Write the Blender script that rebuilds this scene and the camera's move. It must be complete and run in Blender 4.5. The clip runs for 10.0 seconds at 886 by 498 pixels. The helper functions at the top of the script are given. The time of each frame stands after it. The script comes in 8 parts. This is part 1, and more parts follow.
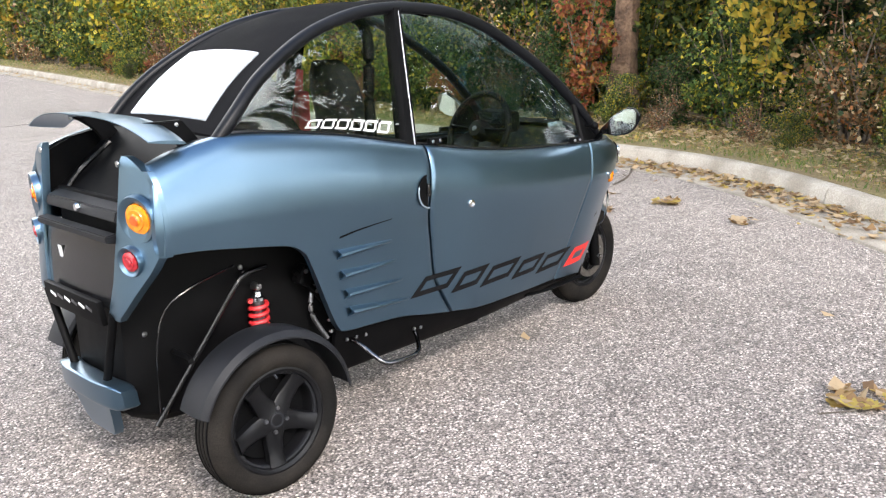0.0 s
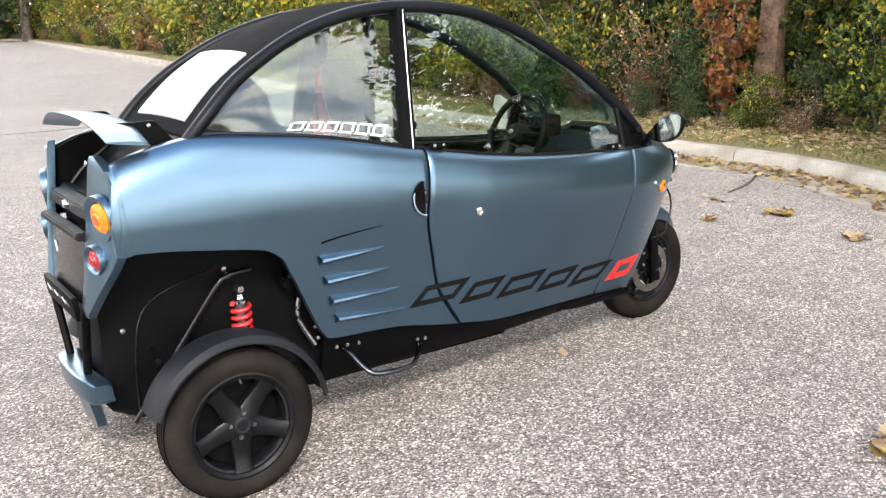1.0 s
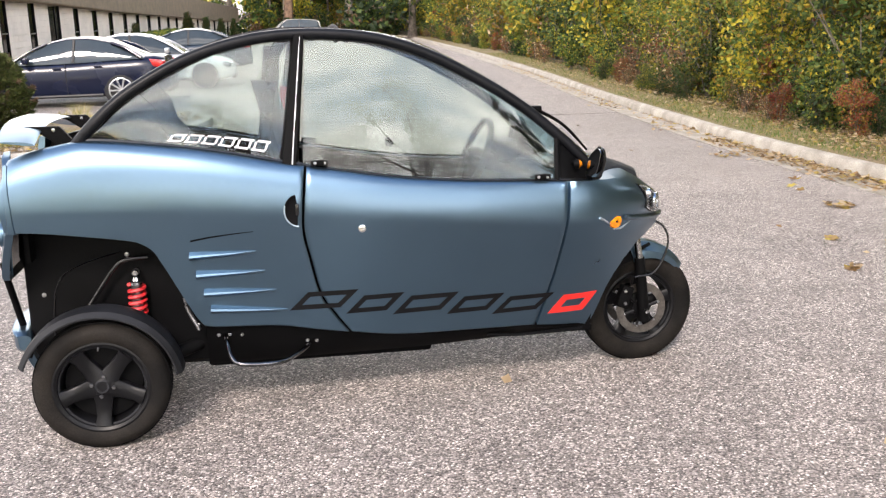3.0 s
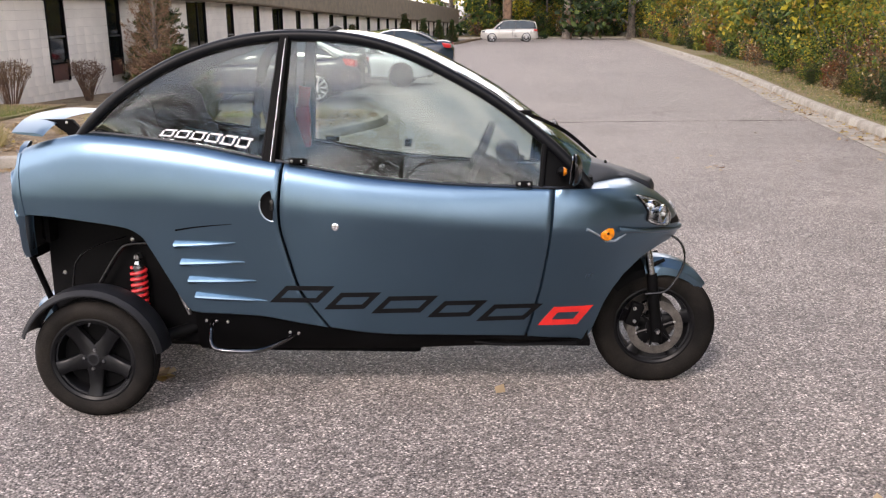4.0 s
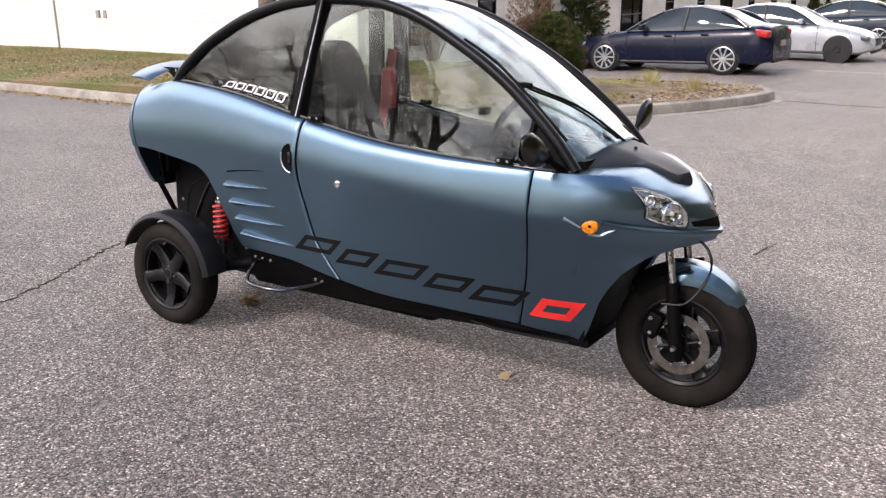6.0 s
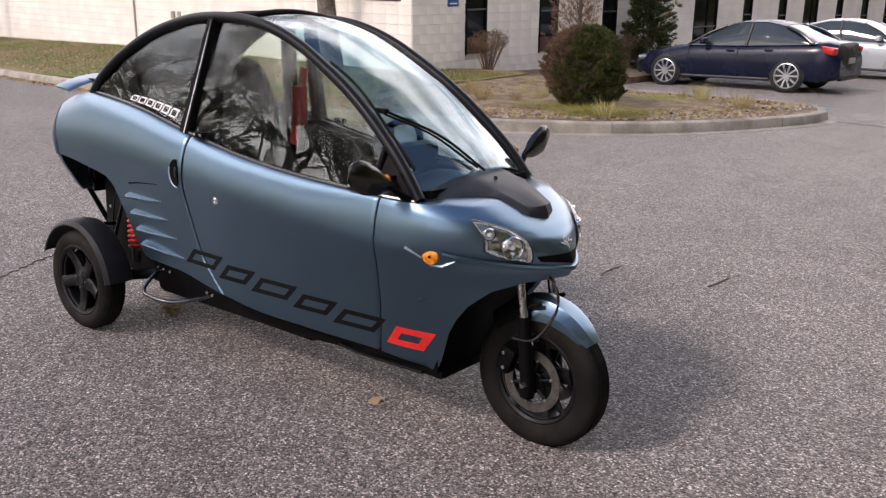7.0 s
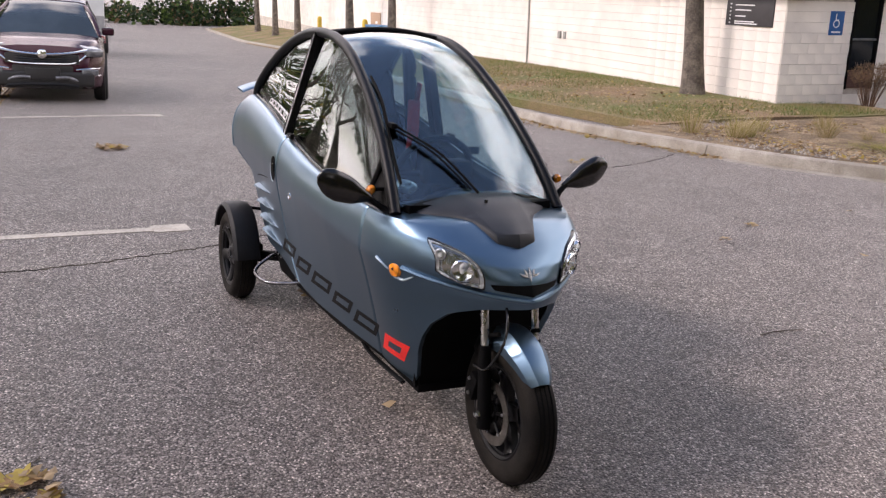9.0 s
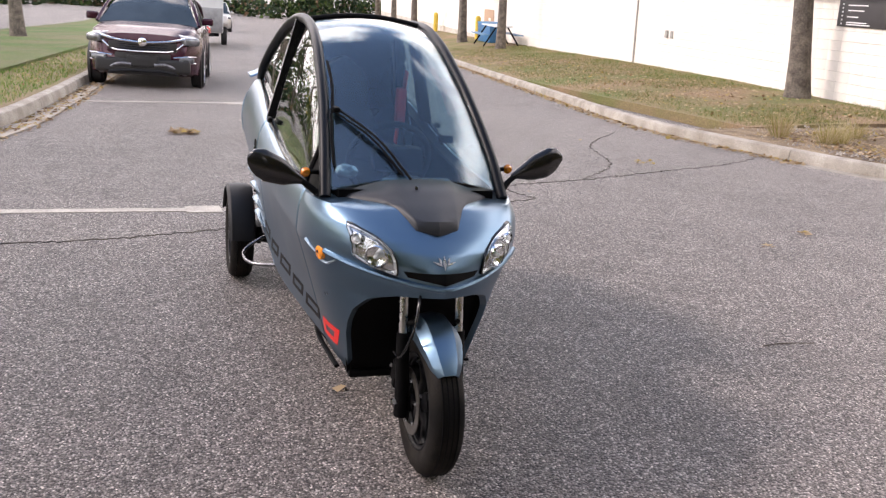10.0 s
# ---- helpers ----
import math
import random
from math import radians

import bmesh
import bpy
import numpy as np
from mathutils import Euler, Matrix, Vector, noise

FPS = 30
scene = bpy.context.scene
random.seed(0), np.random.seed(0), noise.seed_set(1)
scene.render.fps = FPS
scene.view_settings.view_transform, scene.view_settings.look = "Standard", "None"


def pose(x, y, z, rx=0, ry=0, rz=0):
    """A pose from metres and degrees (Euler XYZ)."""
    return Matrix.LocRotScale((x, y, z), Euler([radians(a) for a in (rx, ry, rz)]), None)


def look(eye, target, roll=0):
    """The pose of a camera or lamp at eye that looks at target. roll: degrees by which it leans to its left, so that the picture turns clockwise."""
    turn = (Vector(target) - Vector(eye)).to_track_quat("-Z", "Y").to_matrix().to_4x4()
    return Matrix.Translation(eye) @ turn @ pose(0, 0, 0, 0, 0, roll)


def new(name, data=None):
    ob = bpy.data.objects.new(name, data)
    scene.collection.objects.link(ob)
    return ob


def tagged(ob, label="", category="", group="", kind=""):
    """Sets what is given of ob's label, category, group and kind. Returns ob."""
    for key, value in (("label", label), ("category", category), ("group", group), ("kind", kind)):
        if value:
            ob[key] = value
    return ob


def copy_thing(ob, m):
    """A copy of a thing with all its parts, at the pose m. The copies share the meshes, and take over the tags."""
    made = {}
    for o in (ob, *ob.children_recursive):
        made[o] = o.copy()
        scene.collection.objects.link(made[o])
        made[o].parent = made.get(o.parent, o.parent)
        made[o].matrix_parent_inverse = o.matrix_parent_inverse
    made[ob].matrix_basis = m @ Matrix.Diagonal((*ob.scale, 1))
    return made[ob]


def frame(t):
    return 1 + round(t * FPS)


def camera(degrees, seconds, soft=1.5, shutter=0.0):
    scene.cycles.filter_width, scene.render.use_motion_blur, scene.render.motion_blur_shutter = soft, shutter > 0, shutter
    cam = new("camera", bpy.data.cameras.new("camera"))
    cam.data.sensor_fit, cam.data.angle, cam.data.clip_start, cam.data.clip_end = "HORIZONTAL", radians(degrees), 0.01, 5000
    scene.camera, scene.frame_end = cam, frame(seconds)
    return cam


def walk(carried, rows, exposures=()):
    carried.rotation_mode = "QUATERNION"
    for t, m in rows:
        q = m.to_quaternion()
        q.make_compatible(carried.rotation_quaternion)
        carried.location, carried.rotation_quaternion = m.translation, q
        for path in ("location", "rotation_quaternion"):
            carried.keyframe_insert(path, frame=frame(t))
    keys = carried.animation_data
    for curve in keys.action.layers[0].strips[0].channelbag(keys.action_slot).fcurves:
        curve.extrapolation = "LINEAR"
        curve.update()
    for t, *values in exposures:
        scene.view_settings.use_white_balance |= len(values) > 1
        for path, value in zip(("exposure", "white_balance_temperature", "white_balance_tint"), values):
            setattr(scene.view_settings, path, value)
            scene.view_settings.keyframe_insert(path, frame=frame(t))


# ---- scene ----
cam = camera(52.7, 10.0, soft=1.3)
# The lot falls 2.5 degrees across the vehicle: the vehicle's own axes (x ahead, y to its left) lean with it.
LEAN = pose(0, 0, 0, -2.5, 0, 0)
PATH = [
    (0, (-1.425, -2.635, 1.376), (-0.045, -1.268, 0.899), -1.4),
    (0.5, (-1.206, -2.778, 1.361), (0.025, -1.275, 0.887), -0.3),
    (1, (-0.898, -2.898, 1.367), (0.2, -1.295, 0.895), -1.7),
    (1.5, (-0.573, -3.125, 1.369), (0.343, -1.396, 0.955), -1.7),
    (2, (-0.266, -3.347, 1.451), (0.39, -1.514, 0.99), -1.7),
    (2.5, (0.154, -3.523, 1.459), (0.711, -1.661, 0.988), -1.9),
    (2.7, (0.341, -3.594, 1.431), (0.82, -1.707, 0.971), -1.1),
    (3.8, (1.329, -3.711, 1.432), (1.378, -1.764, 0.974), -0.7),
    (4, (1.514, -3.704, 1.426), (1.418, -1.758, 0.975), -0.3),
    (4.5, (1.931, -3.629, 1.415), (1.635, -1.707, 0.949), -0.1),
    (5, (2.311, -3.526, 1.415), (1.784, -1.653, 0.949), 0.8),
    (5.2, (2.473, -3.498, 1.39), (1.738, -1.698, 0.921), 1.4),
    (6.3, (3.372, -2.952, 1.459), (2.304, -1.347, 0.926), 1.1),
    (6.5, (3.515, -2.861, 1.486), (2.409, -1.282, 0.953), 1.6),
    (7, (3.78, -2.601, 1.513), (2.592, -1.077, 0.996), 2.1),
    (7.5, (4.047, -2.342, 1.514), (2.707, -0.94, 1.025), 2.4),
    (8, (4.295, -2.092, 1.536), (2.821, -0.836, 1.034), 2.7),
    (8.5, (4.474, -1.787, 1.568), (2.897, -0.67, 1.053), 2.6),
    (9, (4.701, -1.494, 1.581), (2.962, -0.651, 1.066), 3.7),
    (9.5, (4.841, -1.187, 1.568), (3.095, -0.366, 1.044), 3.7),
    (10, (4.919, -0.879, 1.581), (3.089, -0.275, 1.044), 4.5),
]
EXPOSURES = [(0.0, 1.40, 6650, 11), (2.7, 1.36, 7050, 14), (3.8, 0.76, 7000, 20), (4.5, 0.80, 7000, 20), (5.2, 0.94, 7000, 20), (6.5, 0.59, 6900, 20.5), (7.0, 0.43, 6950, 22), (7.5, 0.43, 6950, 22.5), (8.5, 0.79, 6950, 23), (9.0, 0.53, 6950, 23.5), (10.0, 0.87, 6950, 21.5)]
walk(cam, [(t, LEAN @ look(eye, target, roll)) for t, eye, target, roll in PATH], EXPOSURES)

# ---- light ----
SUN_WAY = Vector((-0.28, -0.72, 0.68)).normalized()
world = bpy.data.worlds.new("sky")
scene.world = world
world.use_nodes = True
wn, wl = world.node_tree.nodes, world.node_tree.links
wn.clear()
w_out, w_bg = wn.new("ShaderNodeOutputWorld"), wn.new("ShaderNodeBackground")
w_sky, w_mix = wn.new("ShaderNodeTexSky"), wn.new("ShaderNodeMix")
w_tc, w_noise, w_ramp = wn.new("ShaderNodeTexCoord"), wn.new("ShaderNodeTexNoise"), wn.new("ShaderNodeValToRGB")
w_map = wn.new("ShaderNodeMapping")
w_sky.sky_type, w_sky.sun_disc = "NISHITA", False
w_sky.sun_elevation = math.asin(SUN_WAY.z)
w_sky.sun_rotation = math.atan2(SUN_WAY.x, SUN_WAY.y)
w_sky.air_density, w_sky.dust_density, w_sky.ozone_density = 1.4, 0.3, 1.2
w_map.inputs["Scale"].default_value = (1.0, 1.0, 2.6)
w_noise.inputs["Scale"].default_value, w_noise.inputs["Detail"].default_value = 2.3, 7.0
w_noise.inputs["Roughness"].default_value = 0.58
w_ramp.color_ramp.elements[0].position, w_ramp.color_ramp.elements[1].position = 0.43, 0.60
w_mix.data_type = "RGBA"
w_mix.inputs[7].default_value = (16.0, 16.0, 16.1, 1)
w_bg.inputs["Strength"].default_value = 0.15
wl.new(w_tc.outputs["Generated"], w_map.inputs["Vector"])
wl.new(w_map.outputs["Vector"], w_noise.inputs["Vector"])
# the cloud thins towards the zenith
w_sep, w_thin, w_sum = wn.new("ShaderNodeSeparateXYZ"), wn.new("ShaderNodeMapRange"), wn.new("ShaderNodeMath")
w_thin.inputs[1].default_value, w_thin.inputs[2].default_value = 0.69, 0.88
w_thin.inputs[3].default_value, w_thin.inputs[4].default_value = 0.04, -0.30
wl.new(w_tc.outputs["Generated"], w_sep.inputs[0])
wl.new(w_sep.outputs["Z"], w_thin.inputs[0])
wl.new(w_noise.outputs["Fac"], w_sum.inputs[0])
wl.new(w_thin.outputs[0], w_sum.inputs[1])
wl.new(w_sum.outputs[0], w_ramp.inputs["Fac"])
wl.new(w_ramp.outputs["Color"], w_mix.inputs[0])
wl.new(w_sky.outputs["Color"], w_mix.inputs[6])
wl.new(w_mix.outputs[2], w_bg.inputs["Color"])
wl.new(w_bg.outputs["Background"], w_out.inputs["Surface"])

sun = new("sun", bpy.data.lights.new("sun", "SUN"))
sun.data.energy, sun.data.angle, sun.data.color = 1.35, radians(10), (1.0, 0.94, 0.87)
sun.matrix_world = look(SUN_WAY * 60, (0, 0, 0))


# ---- materials ----
def material(name, color, rough=0.5, metal=0.0, var=0.12, scale=6.0, fine=90.0, bump=0.0, coat=0.0, second=None, spec=0.5, depth=0.004, island=0.0, pieces=0.0, coat_rough=0.06):
    """A surface whose colour drifts at two scales, with a fine relief and uneven gloss. second: a stain colour."""
    m = bpy.data.materials.new(name)
    m.use_nodes = True
    n, l = m.node_tree.nodes, m.node_tree.links
    b = n["Principled BSDF"]
    tc = n.new("ShaderNodeTexCoord")
    big, small = n.new("ShaderNodeTexNoise"), n.new("ShaderNodeTexNoise")
    big.inputs["Scale"].default_value, big.inputs["Detail"].default_value = scale, 5
    small.inputs["Scale"].default_value, small.inputs["Detail"].default_value = fine, 3
    l.new(tc.outputs["Object"], big.inputs["Vector"])
    l.new(tc.outputs["Object"], small.inputs["Vector"])
    mix = n.new("ShaderNodeMix")
    mix.data_type = "RGBA"
    lo = second or [c * (1 - 1.6 * var) for c in color]
    hi = color if second else [min(1, c * (1 + 1.2 * var)) for c in color]
    mix.inputs[6].default_value, mix.inputs[7].default_value = (*lo, 1), (*hi, 1)
    ramp = n.new("ShaderNodeMapRange")
    ramp.inputs[1].default_value, ramp.inputs[2].default_value = 0.36, 0.64
    l.new(big.outputs["Fac"], ramp.inputs[0])
    l.new(ramp.outputs[0], mix.inputs[0])
    last = mix.outputs[2]
    hsv = n.new("ShaderNodeHueSaturation")
    span = n.new("ShaderNodeMapRange")
    span.inputs[1].default_value, span.inputs[2].default_value = 0.3, 0.7
    span.inputs[3].default_value, span.inputs[4].default_value = 1 - var, 1 + var
    l.new(small.outputs["Fac"], span.inputs[0])
    l.new(span.outputs[0], hsv.inputs["Value"])
    l.new(last, hsv.inputs["Color"])
    last = hsv.outputs["Color"]
    if island or pieces:
        tint = n.new("ShaderNodeHueSaturation")
        src = n.new("ShaderNodeNewGeometry").outputs["Random Per Island"] if island else n.new("ShaderNodeObjectInfo").outputs["Random"]
        amount = island or pieces
        a, c = n.new("ShaderNodeMapRange"), n.new("ShaderNodeMapRange")
        a.inputs[3].default_value, a.inputs[4].default_value = 1 - amount, 1 + amount
        c.inputs[3].default_value, c.inputs[4].default_value = 0.5 - amount * 0.09, 0.5 + amount * 0.09
        l.new(src, a.inputs[0])
        l.new(src, c.inputs[0])
        l.new(a.outputs[0], tint.inputs["Value"])
        l.new(c.outputs[0], tint.inputs["Hue"])
        l.new(last, tint.inputs["Color"])
        last = tint.outputs["Color"]
    l.new(last, b.inputs["Base Color"])
    gloss = n.new("ShaderNodeMapRange")
    gloss.inputs[1].default_value, gloss.inputs[2].default_value = 0.3, 0.7
    gloss.inputs[3].default_value, gloss.inputs[4].default_value = max(0.02, rough * 0.85), min(1, rough * 1.15)
    l.new(big.outputs["Fac"], gloss.inputs[0])
    l.new(gloss.outputs[0], b.inputs["Roughness"])
    b.inputs["Metallic"].default_value = metal
    b.inputs["Coat Weight"].default_value = coat
    b.inputs["Coat Roughness"].default_value = coat_rough
    b.inputs["Specular IOR Level"].default_value = spec
    if bump:
        bp = n.new("ShaderNodeBump")
        bp.inputs["Strength"].default_value, bp.inputs["Distance"].default_value = bump, depth
        l.new(small.outputs["Fac"], bp.inputs["Height"])
        l.new(bp.outputs["Normal"], b.inputs["Normal"])
    return m


def glass(name, tint, ior=1.5, rough=0.0):
    m = bpy.data.materials.new(name)
    m.use_nodes = True
    n, l = m.node_tree.nodes, m.node_tree.links
    n.remove(n["Principled BSDF"])
    clear, shine, both, edge = n.new("ShaderNodeBsdfTransparent"), n.new("ShaderNodeBsdfGlossy"), n.new("ShaderNodeMixShader"), n.new("ShaderNodeLayerWeight")
    power, gain = n.new("ShaderNodeMath"), n.new("ShaderNodeMath")
    clear.inputs["Color"].default_value = (*tint, 1)
    shine.inputs["Roughness"].default_value = rough
    shine.inputs["Color"].default_value = (1, 1, 1, 1)
    flat = ((ior - 1) / (ior + 1)) ** 2
    edge.inputs["Blend"].default_value = 0.5
    power.operation, gain.operation = "POWER", "MULTIPLY_ADD"
    power.inputs[1].default_value = 5.0
    gain.inputs[1].default_value, gain.inputs[2].default_value = 1 - flat, flat
    l.new(edge.outputs["Facing"], power.inputs[0])
    l.new(power.outputs[0], gain.inputs[0])
    l.new(gain.outputs[0], both.inputs[0])
    l.new(clear.outputs[0], both.inputs[1])
    l.new(shine.outputs[0], both.inputs[2])
    l.new(both.outputs[0], n["Material Output"].inputs["Surface"])
    return m


def asphalt_material():
    """Old asphalt: worn stones of several tints in dark binder, with open pits, stains and bleached patches."""
    m = bpy.data.materials.new("asphalt")
    m.use_nodes = True
    n, l = m.node_tree.nodes, m.node_tree.links
    b = n["Principled BSDF"]
    tc = n.new("ShaderNodeTexCoord")

    def span(source, a, b, lo, hi):
        node = n.new("ShaderNodeMapRange")
        for i, v in zip((1, 2, 3, 4), (a, b, lo, hi)):
            node.inputs[i].default_value = v
        l.new(source, node.inputs[0])
        return node.outputs[0]

    def times(p, q):
        node = n.new("ShaderNodeMath")
        node.operation = "MULTIPLY"
        l.new(p, node.inputs[0])
        l.new(q, node.inputs[1])
        return node.outputs[0]

    stones, chips = n.new("ShaderNodeTexVoronoi"), n.new("ShaderNodeTexVoronoi")
    patch, stain, pits = n.new("ShaderNodeTexNoise"), n.new("ShaderNodeTexNoise"), n.new("ShaderNodeTexNoise")
    stones.inputs["Scale"].default_value, chips.inputs["Scale"].default_value = 128, 47
    patch.inputs["Scale"].default_value, patch.inputs["Detail"].default_value = 0.35, 6
    stain.inputs["Scale"].default_value, stain.inputs["Detail"].default_value = 3.0, 8
    pits.inputs["Scale"].default_value, pits.inputs["Detail"].default_value = 85, 2
    for t in (stones, chips, patch, stain, pits):
        l.new(tc.outputs["Object"], t.inputs["Vector"])
    sep, sep_c = n.new("ShaderNodeSeparateColor"), n.new("ShaderNodeSeparateColor")
    l.new(stones.outputs["Color"], sep.inputs[0])
    l.new(chips.outputs["Color"], sep_c.inputs[0])
    tints = n.new("ShaderNodeValToRGB")
    els = tints.color_ramp.elements
    els[0].position, els[0].color = 0.0, (0.030, 0.0245, 0.022, 1)
    els[1].position, els[1].color = 1.0, (0.71, 0.64, 0.59, 1)
    for p, c in ((0.22, (0.104, 0.088, 0.080)), (0.55, (0.200, 0.172, 0.158)), (0.78, (0.298, 0.258, 0.237)), (0.92, (0.46, 0.403, 0.370))):
        e = els.new(p)
        e.color = (*c, 1)
    l.new(sep.outputs[0], tints.inputs["Fac"])
    value = times(span(patch.outputs["Fac"], 0.35, 0.65, 1.00, 1.25), span(stain.outputs["Fac"], 0.3, 0.7, 0.86, 1.12))
    value = times(value, span(stones.outputs["Distance"], 0.30, 0.75, 1.08, 0.46))
    value = times(value, span(pits.outputs["Fac"], 0.33, 0.45, 0.38, 1.10))
    value = times(value, span(sep_c.outputs[1], 0.0, 1.0, 0.82, 1.16))
    hsv = n.new("ShaderNodeHueSaturation")
    l.new(tints.outputs["Color"], hsv.inputs["Color"])
    l.new(value, hsv.inputs["Value"])
    l.new(hsv.outputs["Color"], b.inputs["Base Color"])
    b.inputs["Roughness"].default_value = 0.70
    b.inputs["Diffuse Roughness"].default_value = 1.0
    b.inputs["Sheen Weight"].default_value, b.inputs["Sheen Roughness"].default_value = 0.14, 0.30
    b.inputs["Specular IOR Level"].default_value = 0.40
    bp = n.new("ShaderNodeBump")
    bp.inputs["Strength"].default_value, bp.inputs["Distance"].default_value = 0.9, 0.006
    bp.invert = True
    l.new(stones.outputs["Distance"], bp.inputs["Height"])
    l.new(bp.outputs["Normal"], b.inputs["Normal"])
    return m


PAINT = material("blue_grey_paint", (0.122, 0.203, 0.281), 0.32, 0.94, 0.03, 2.0, 900, 0.03, depth=0.0004, coat=0.5, coat_rough=0.24)
PAINT_EDGE = material("pale_edge_paint", (0.42, 0.52, 0.60), 0.35, 0.6, 0.05, 4)
BLACK = material("black_plastic", (0.003, 0.003, 0.0034), 0.55, 0, 0.15, 6, 400, 0.15, depth=0.0006, spec=0.09)
BLACK_SOFT = material("black_fabric", (0.0065, 0.0065, 0.0075), 0.8, 0, 0.2, 5, 700, 0.3, depth=0.0008, spec=0.04)
BLACK_GLOSS = material("black_gloss", (0.008, 0.008, 0.009), 0.22, 0, 0.1, 4, coat=0.15)
GREY_PLASTIC = material("grey_plastic", (0.014, 0.0145, 0.017), 0.5, 0, 0.15, 6, 300, 0.15, depth=0.0006, spec=0.22)
RAIL_BLACK = material("satin_black_rail", (0.0055, 0.006, 0.008), 0.40, 0, 0.12, 6, 300, 0.1, depth=0.0004, spec=0.2)
RUBBER = material("tyre_rubber", (0.0095, 0.0088, 0.0084), 0.75, 0, 0.3, 7, 250, 0.25, depth=0.001, second=(0.021, 0.018, 0.0155), spec=0.10)
ALLOY = material("black_alloy", (0.007, 0.007, 0.008), 0.36, 0.0, 0.15, 10, 200, spec=0.22)
COWL = material("charcoal_cowl", (0.024, 0.027, 0.033), 0.48, 0, 0.12, 6, 400, 0.15, depth=0.0005, spec=0.35)
DISC_STEEL = material("worn_brake_disc", (0.24, 0.22, 0.20), 0.32, 0.9, 0.15, 30, 200)
BAR_STEEL = material("dark_polished_steel", (0.16, 0.16, 0.17), 0.22, 1.0, 0.15, 20, 200)
CLEAR_WRAP = material("crumpled_foil", (0.26, 0.28, 0.29), 0.25, 0.4, 0.15, 30, 60, 0.4, depth=0.004)
STEEL = material("brushed_steel", (0.55, 0.55, 0.56), 0.28, 1.0, 0.1, 20, 200)
MIRROR = material("mirror_silver", (0.56, 0.58, 0.60), 0.03, 1.0, 0.02, 5)
CHROME = material("chrome", (0.85, 0.86, 0.88), 0.08, 1.0, 0.03, 5)
DULL_STEEL = material("dull_steel", (0.22, 0.22, 0.23), 0.4, 0.9, 0.2, 20, 200)
SPRING_RED = material("spring_red", (0.62, 0.03, 0.035), 0.35, 0, 0.1, 20, coat=0.3)
AMBER = material("amber_lens", (0.85, 0.26, 0.01), 0.15, 0, 0.15, 60, coat=0.7)
RED_LENS = material("red_lens", (0.45, 0.02, 0.03), 0.15, 0, 0.15, 60, coat=0.7)
LAMP_DARK = material("lamp_shadow_chrome", (0.55, 0.56, 0.58), 0.18, 1.0, 0.06, 30)
LAMP_SILVER = material("lamp_silver", (0.86, 0.88, 0.90), 0.28, 0.55, 0.06, 30, 120)
LAMP_LENS = glass("clear_lens", (0.93, 0.95, 0.95), 1.45)
DECAL_BLACK = material("decal_black", (0.005, 0.005, 0.006), 0.5, 0, 0.1, 10, spec=0.2)
DECAL_RED = material("decal_red", (0.80, 0.03, 0.025), 0.45, 0, 0.06, 10)
DECAL_WHITE = material("decal_white", (0.80, 0.80, 0.80), 0.5, 0, 0.05, 10)
CAR_GLASS = glass("side_glass", (0.87, 0.92, 0.895), 1.56)
SCREEN_GLASS = glass("screen_glass", (0.72, 0.88, 0.955), 1.78)
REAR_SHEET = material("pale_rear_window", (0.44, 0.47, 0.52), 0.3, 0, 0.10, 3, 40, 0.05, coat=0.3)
SEAT_CLOTH = material("seat_cloth", (0.012, 0.012, 0.013), 0.9, 0, 0.2, 8, 500, 0.4, depth=0.001)
SEAT_RED = material("seat_red", (0.40, 0.025, 0.03), 0.75, 0, 0.15, 8, 400, 0.2, depth=0.001)
ASPHALT = asphalt_material()
CONCRETE = material("kerb_concrete", (0.40, 0.365, 0.315), 0.9, 0, 0.25, 3.4, 90, 0.8, second=(0.25, 0.22, 0.18), depth=0.005)


# ---- building helpers ----
def curve(points, n, smooth=True):
    """n points spaced evenly along a line through the given ones."""
    p = [np.array(q, float) for q in points]
    if smooth and len(p) > 2:
        e = [2 * p[0] - p[1], *p, 2 * p[-1] - p[-2]]
        fine = []
        for i in range(1, len(e) - 2):
            for k in range(16):
                t = k / 16
                fine.append(0.5 * (2 * e[i] + (e[i + 1] - e[i - 1]) * t + (2 * e[i - 1] - 5 * e[i] + 4 * e[i + 1] - e[i + 2]) * t * t + (3 * e[i] - e[i - 1] - 3 * e[i + 1] + e[i + 2]) * t ** 3))
        fine.append(p[-1])
    else:
        fine = p
    f = np.array(fine)
    d = np.concatenate([[0], np.cumsum(np.linalg.norm(np.diff(f, axis=0), axis=1))])
    s = np.linspace(0, d[-1], n)
    return np.stack([np.interp(s, d, f[:, k]) for k in range(f.shape[1])], 1)


def table(x, rows):
    return float(np.interp(x, [r[0] for r in rows], [r[1] for r in rows]))


def part(name, bm, mat, parent=None, label="", smooth=True):
    """Links a bmesh as one mesh object, under a thing or a part."""
    bmesh.ops.recalc_face_normals(bm, faces=bm.faces)
    me = bpy.data.meshes.new(name)
    for f in bm.faces:
        f.smooth = smooth
    bm.to_mesh(me)
    bm.free()
    me.materials.append(mat)
    if smooth:
        me.set_sharp_from_angle(angle=radians(38))
    ob = new(name, me)
    ob.parent = parent
    if label:
        tagged(ob, label)
    return ob


def thing(name, label, category, at=None, group="", kind=""):
    ob = new(name)
    ob.empty_display_size = 0.2
    if at is not None:
        ob.matrix_basis = at
    return tagged(ob, label, category, group, kind)


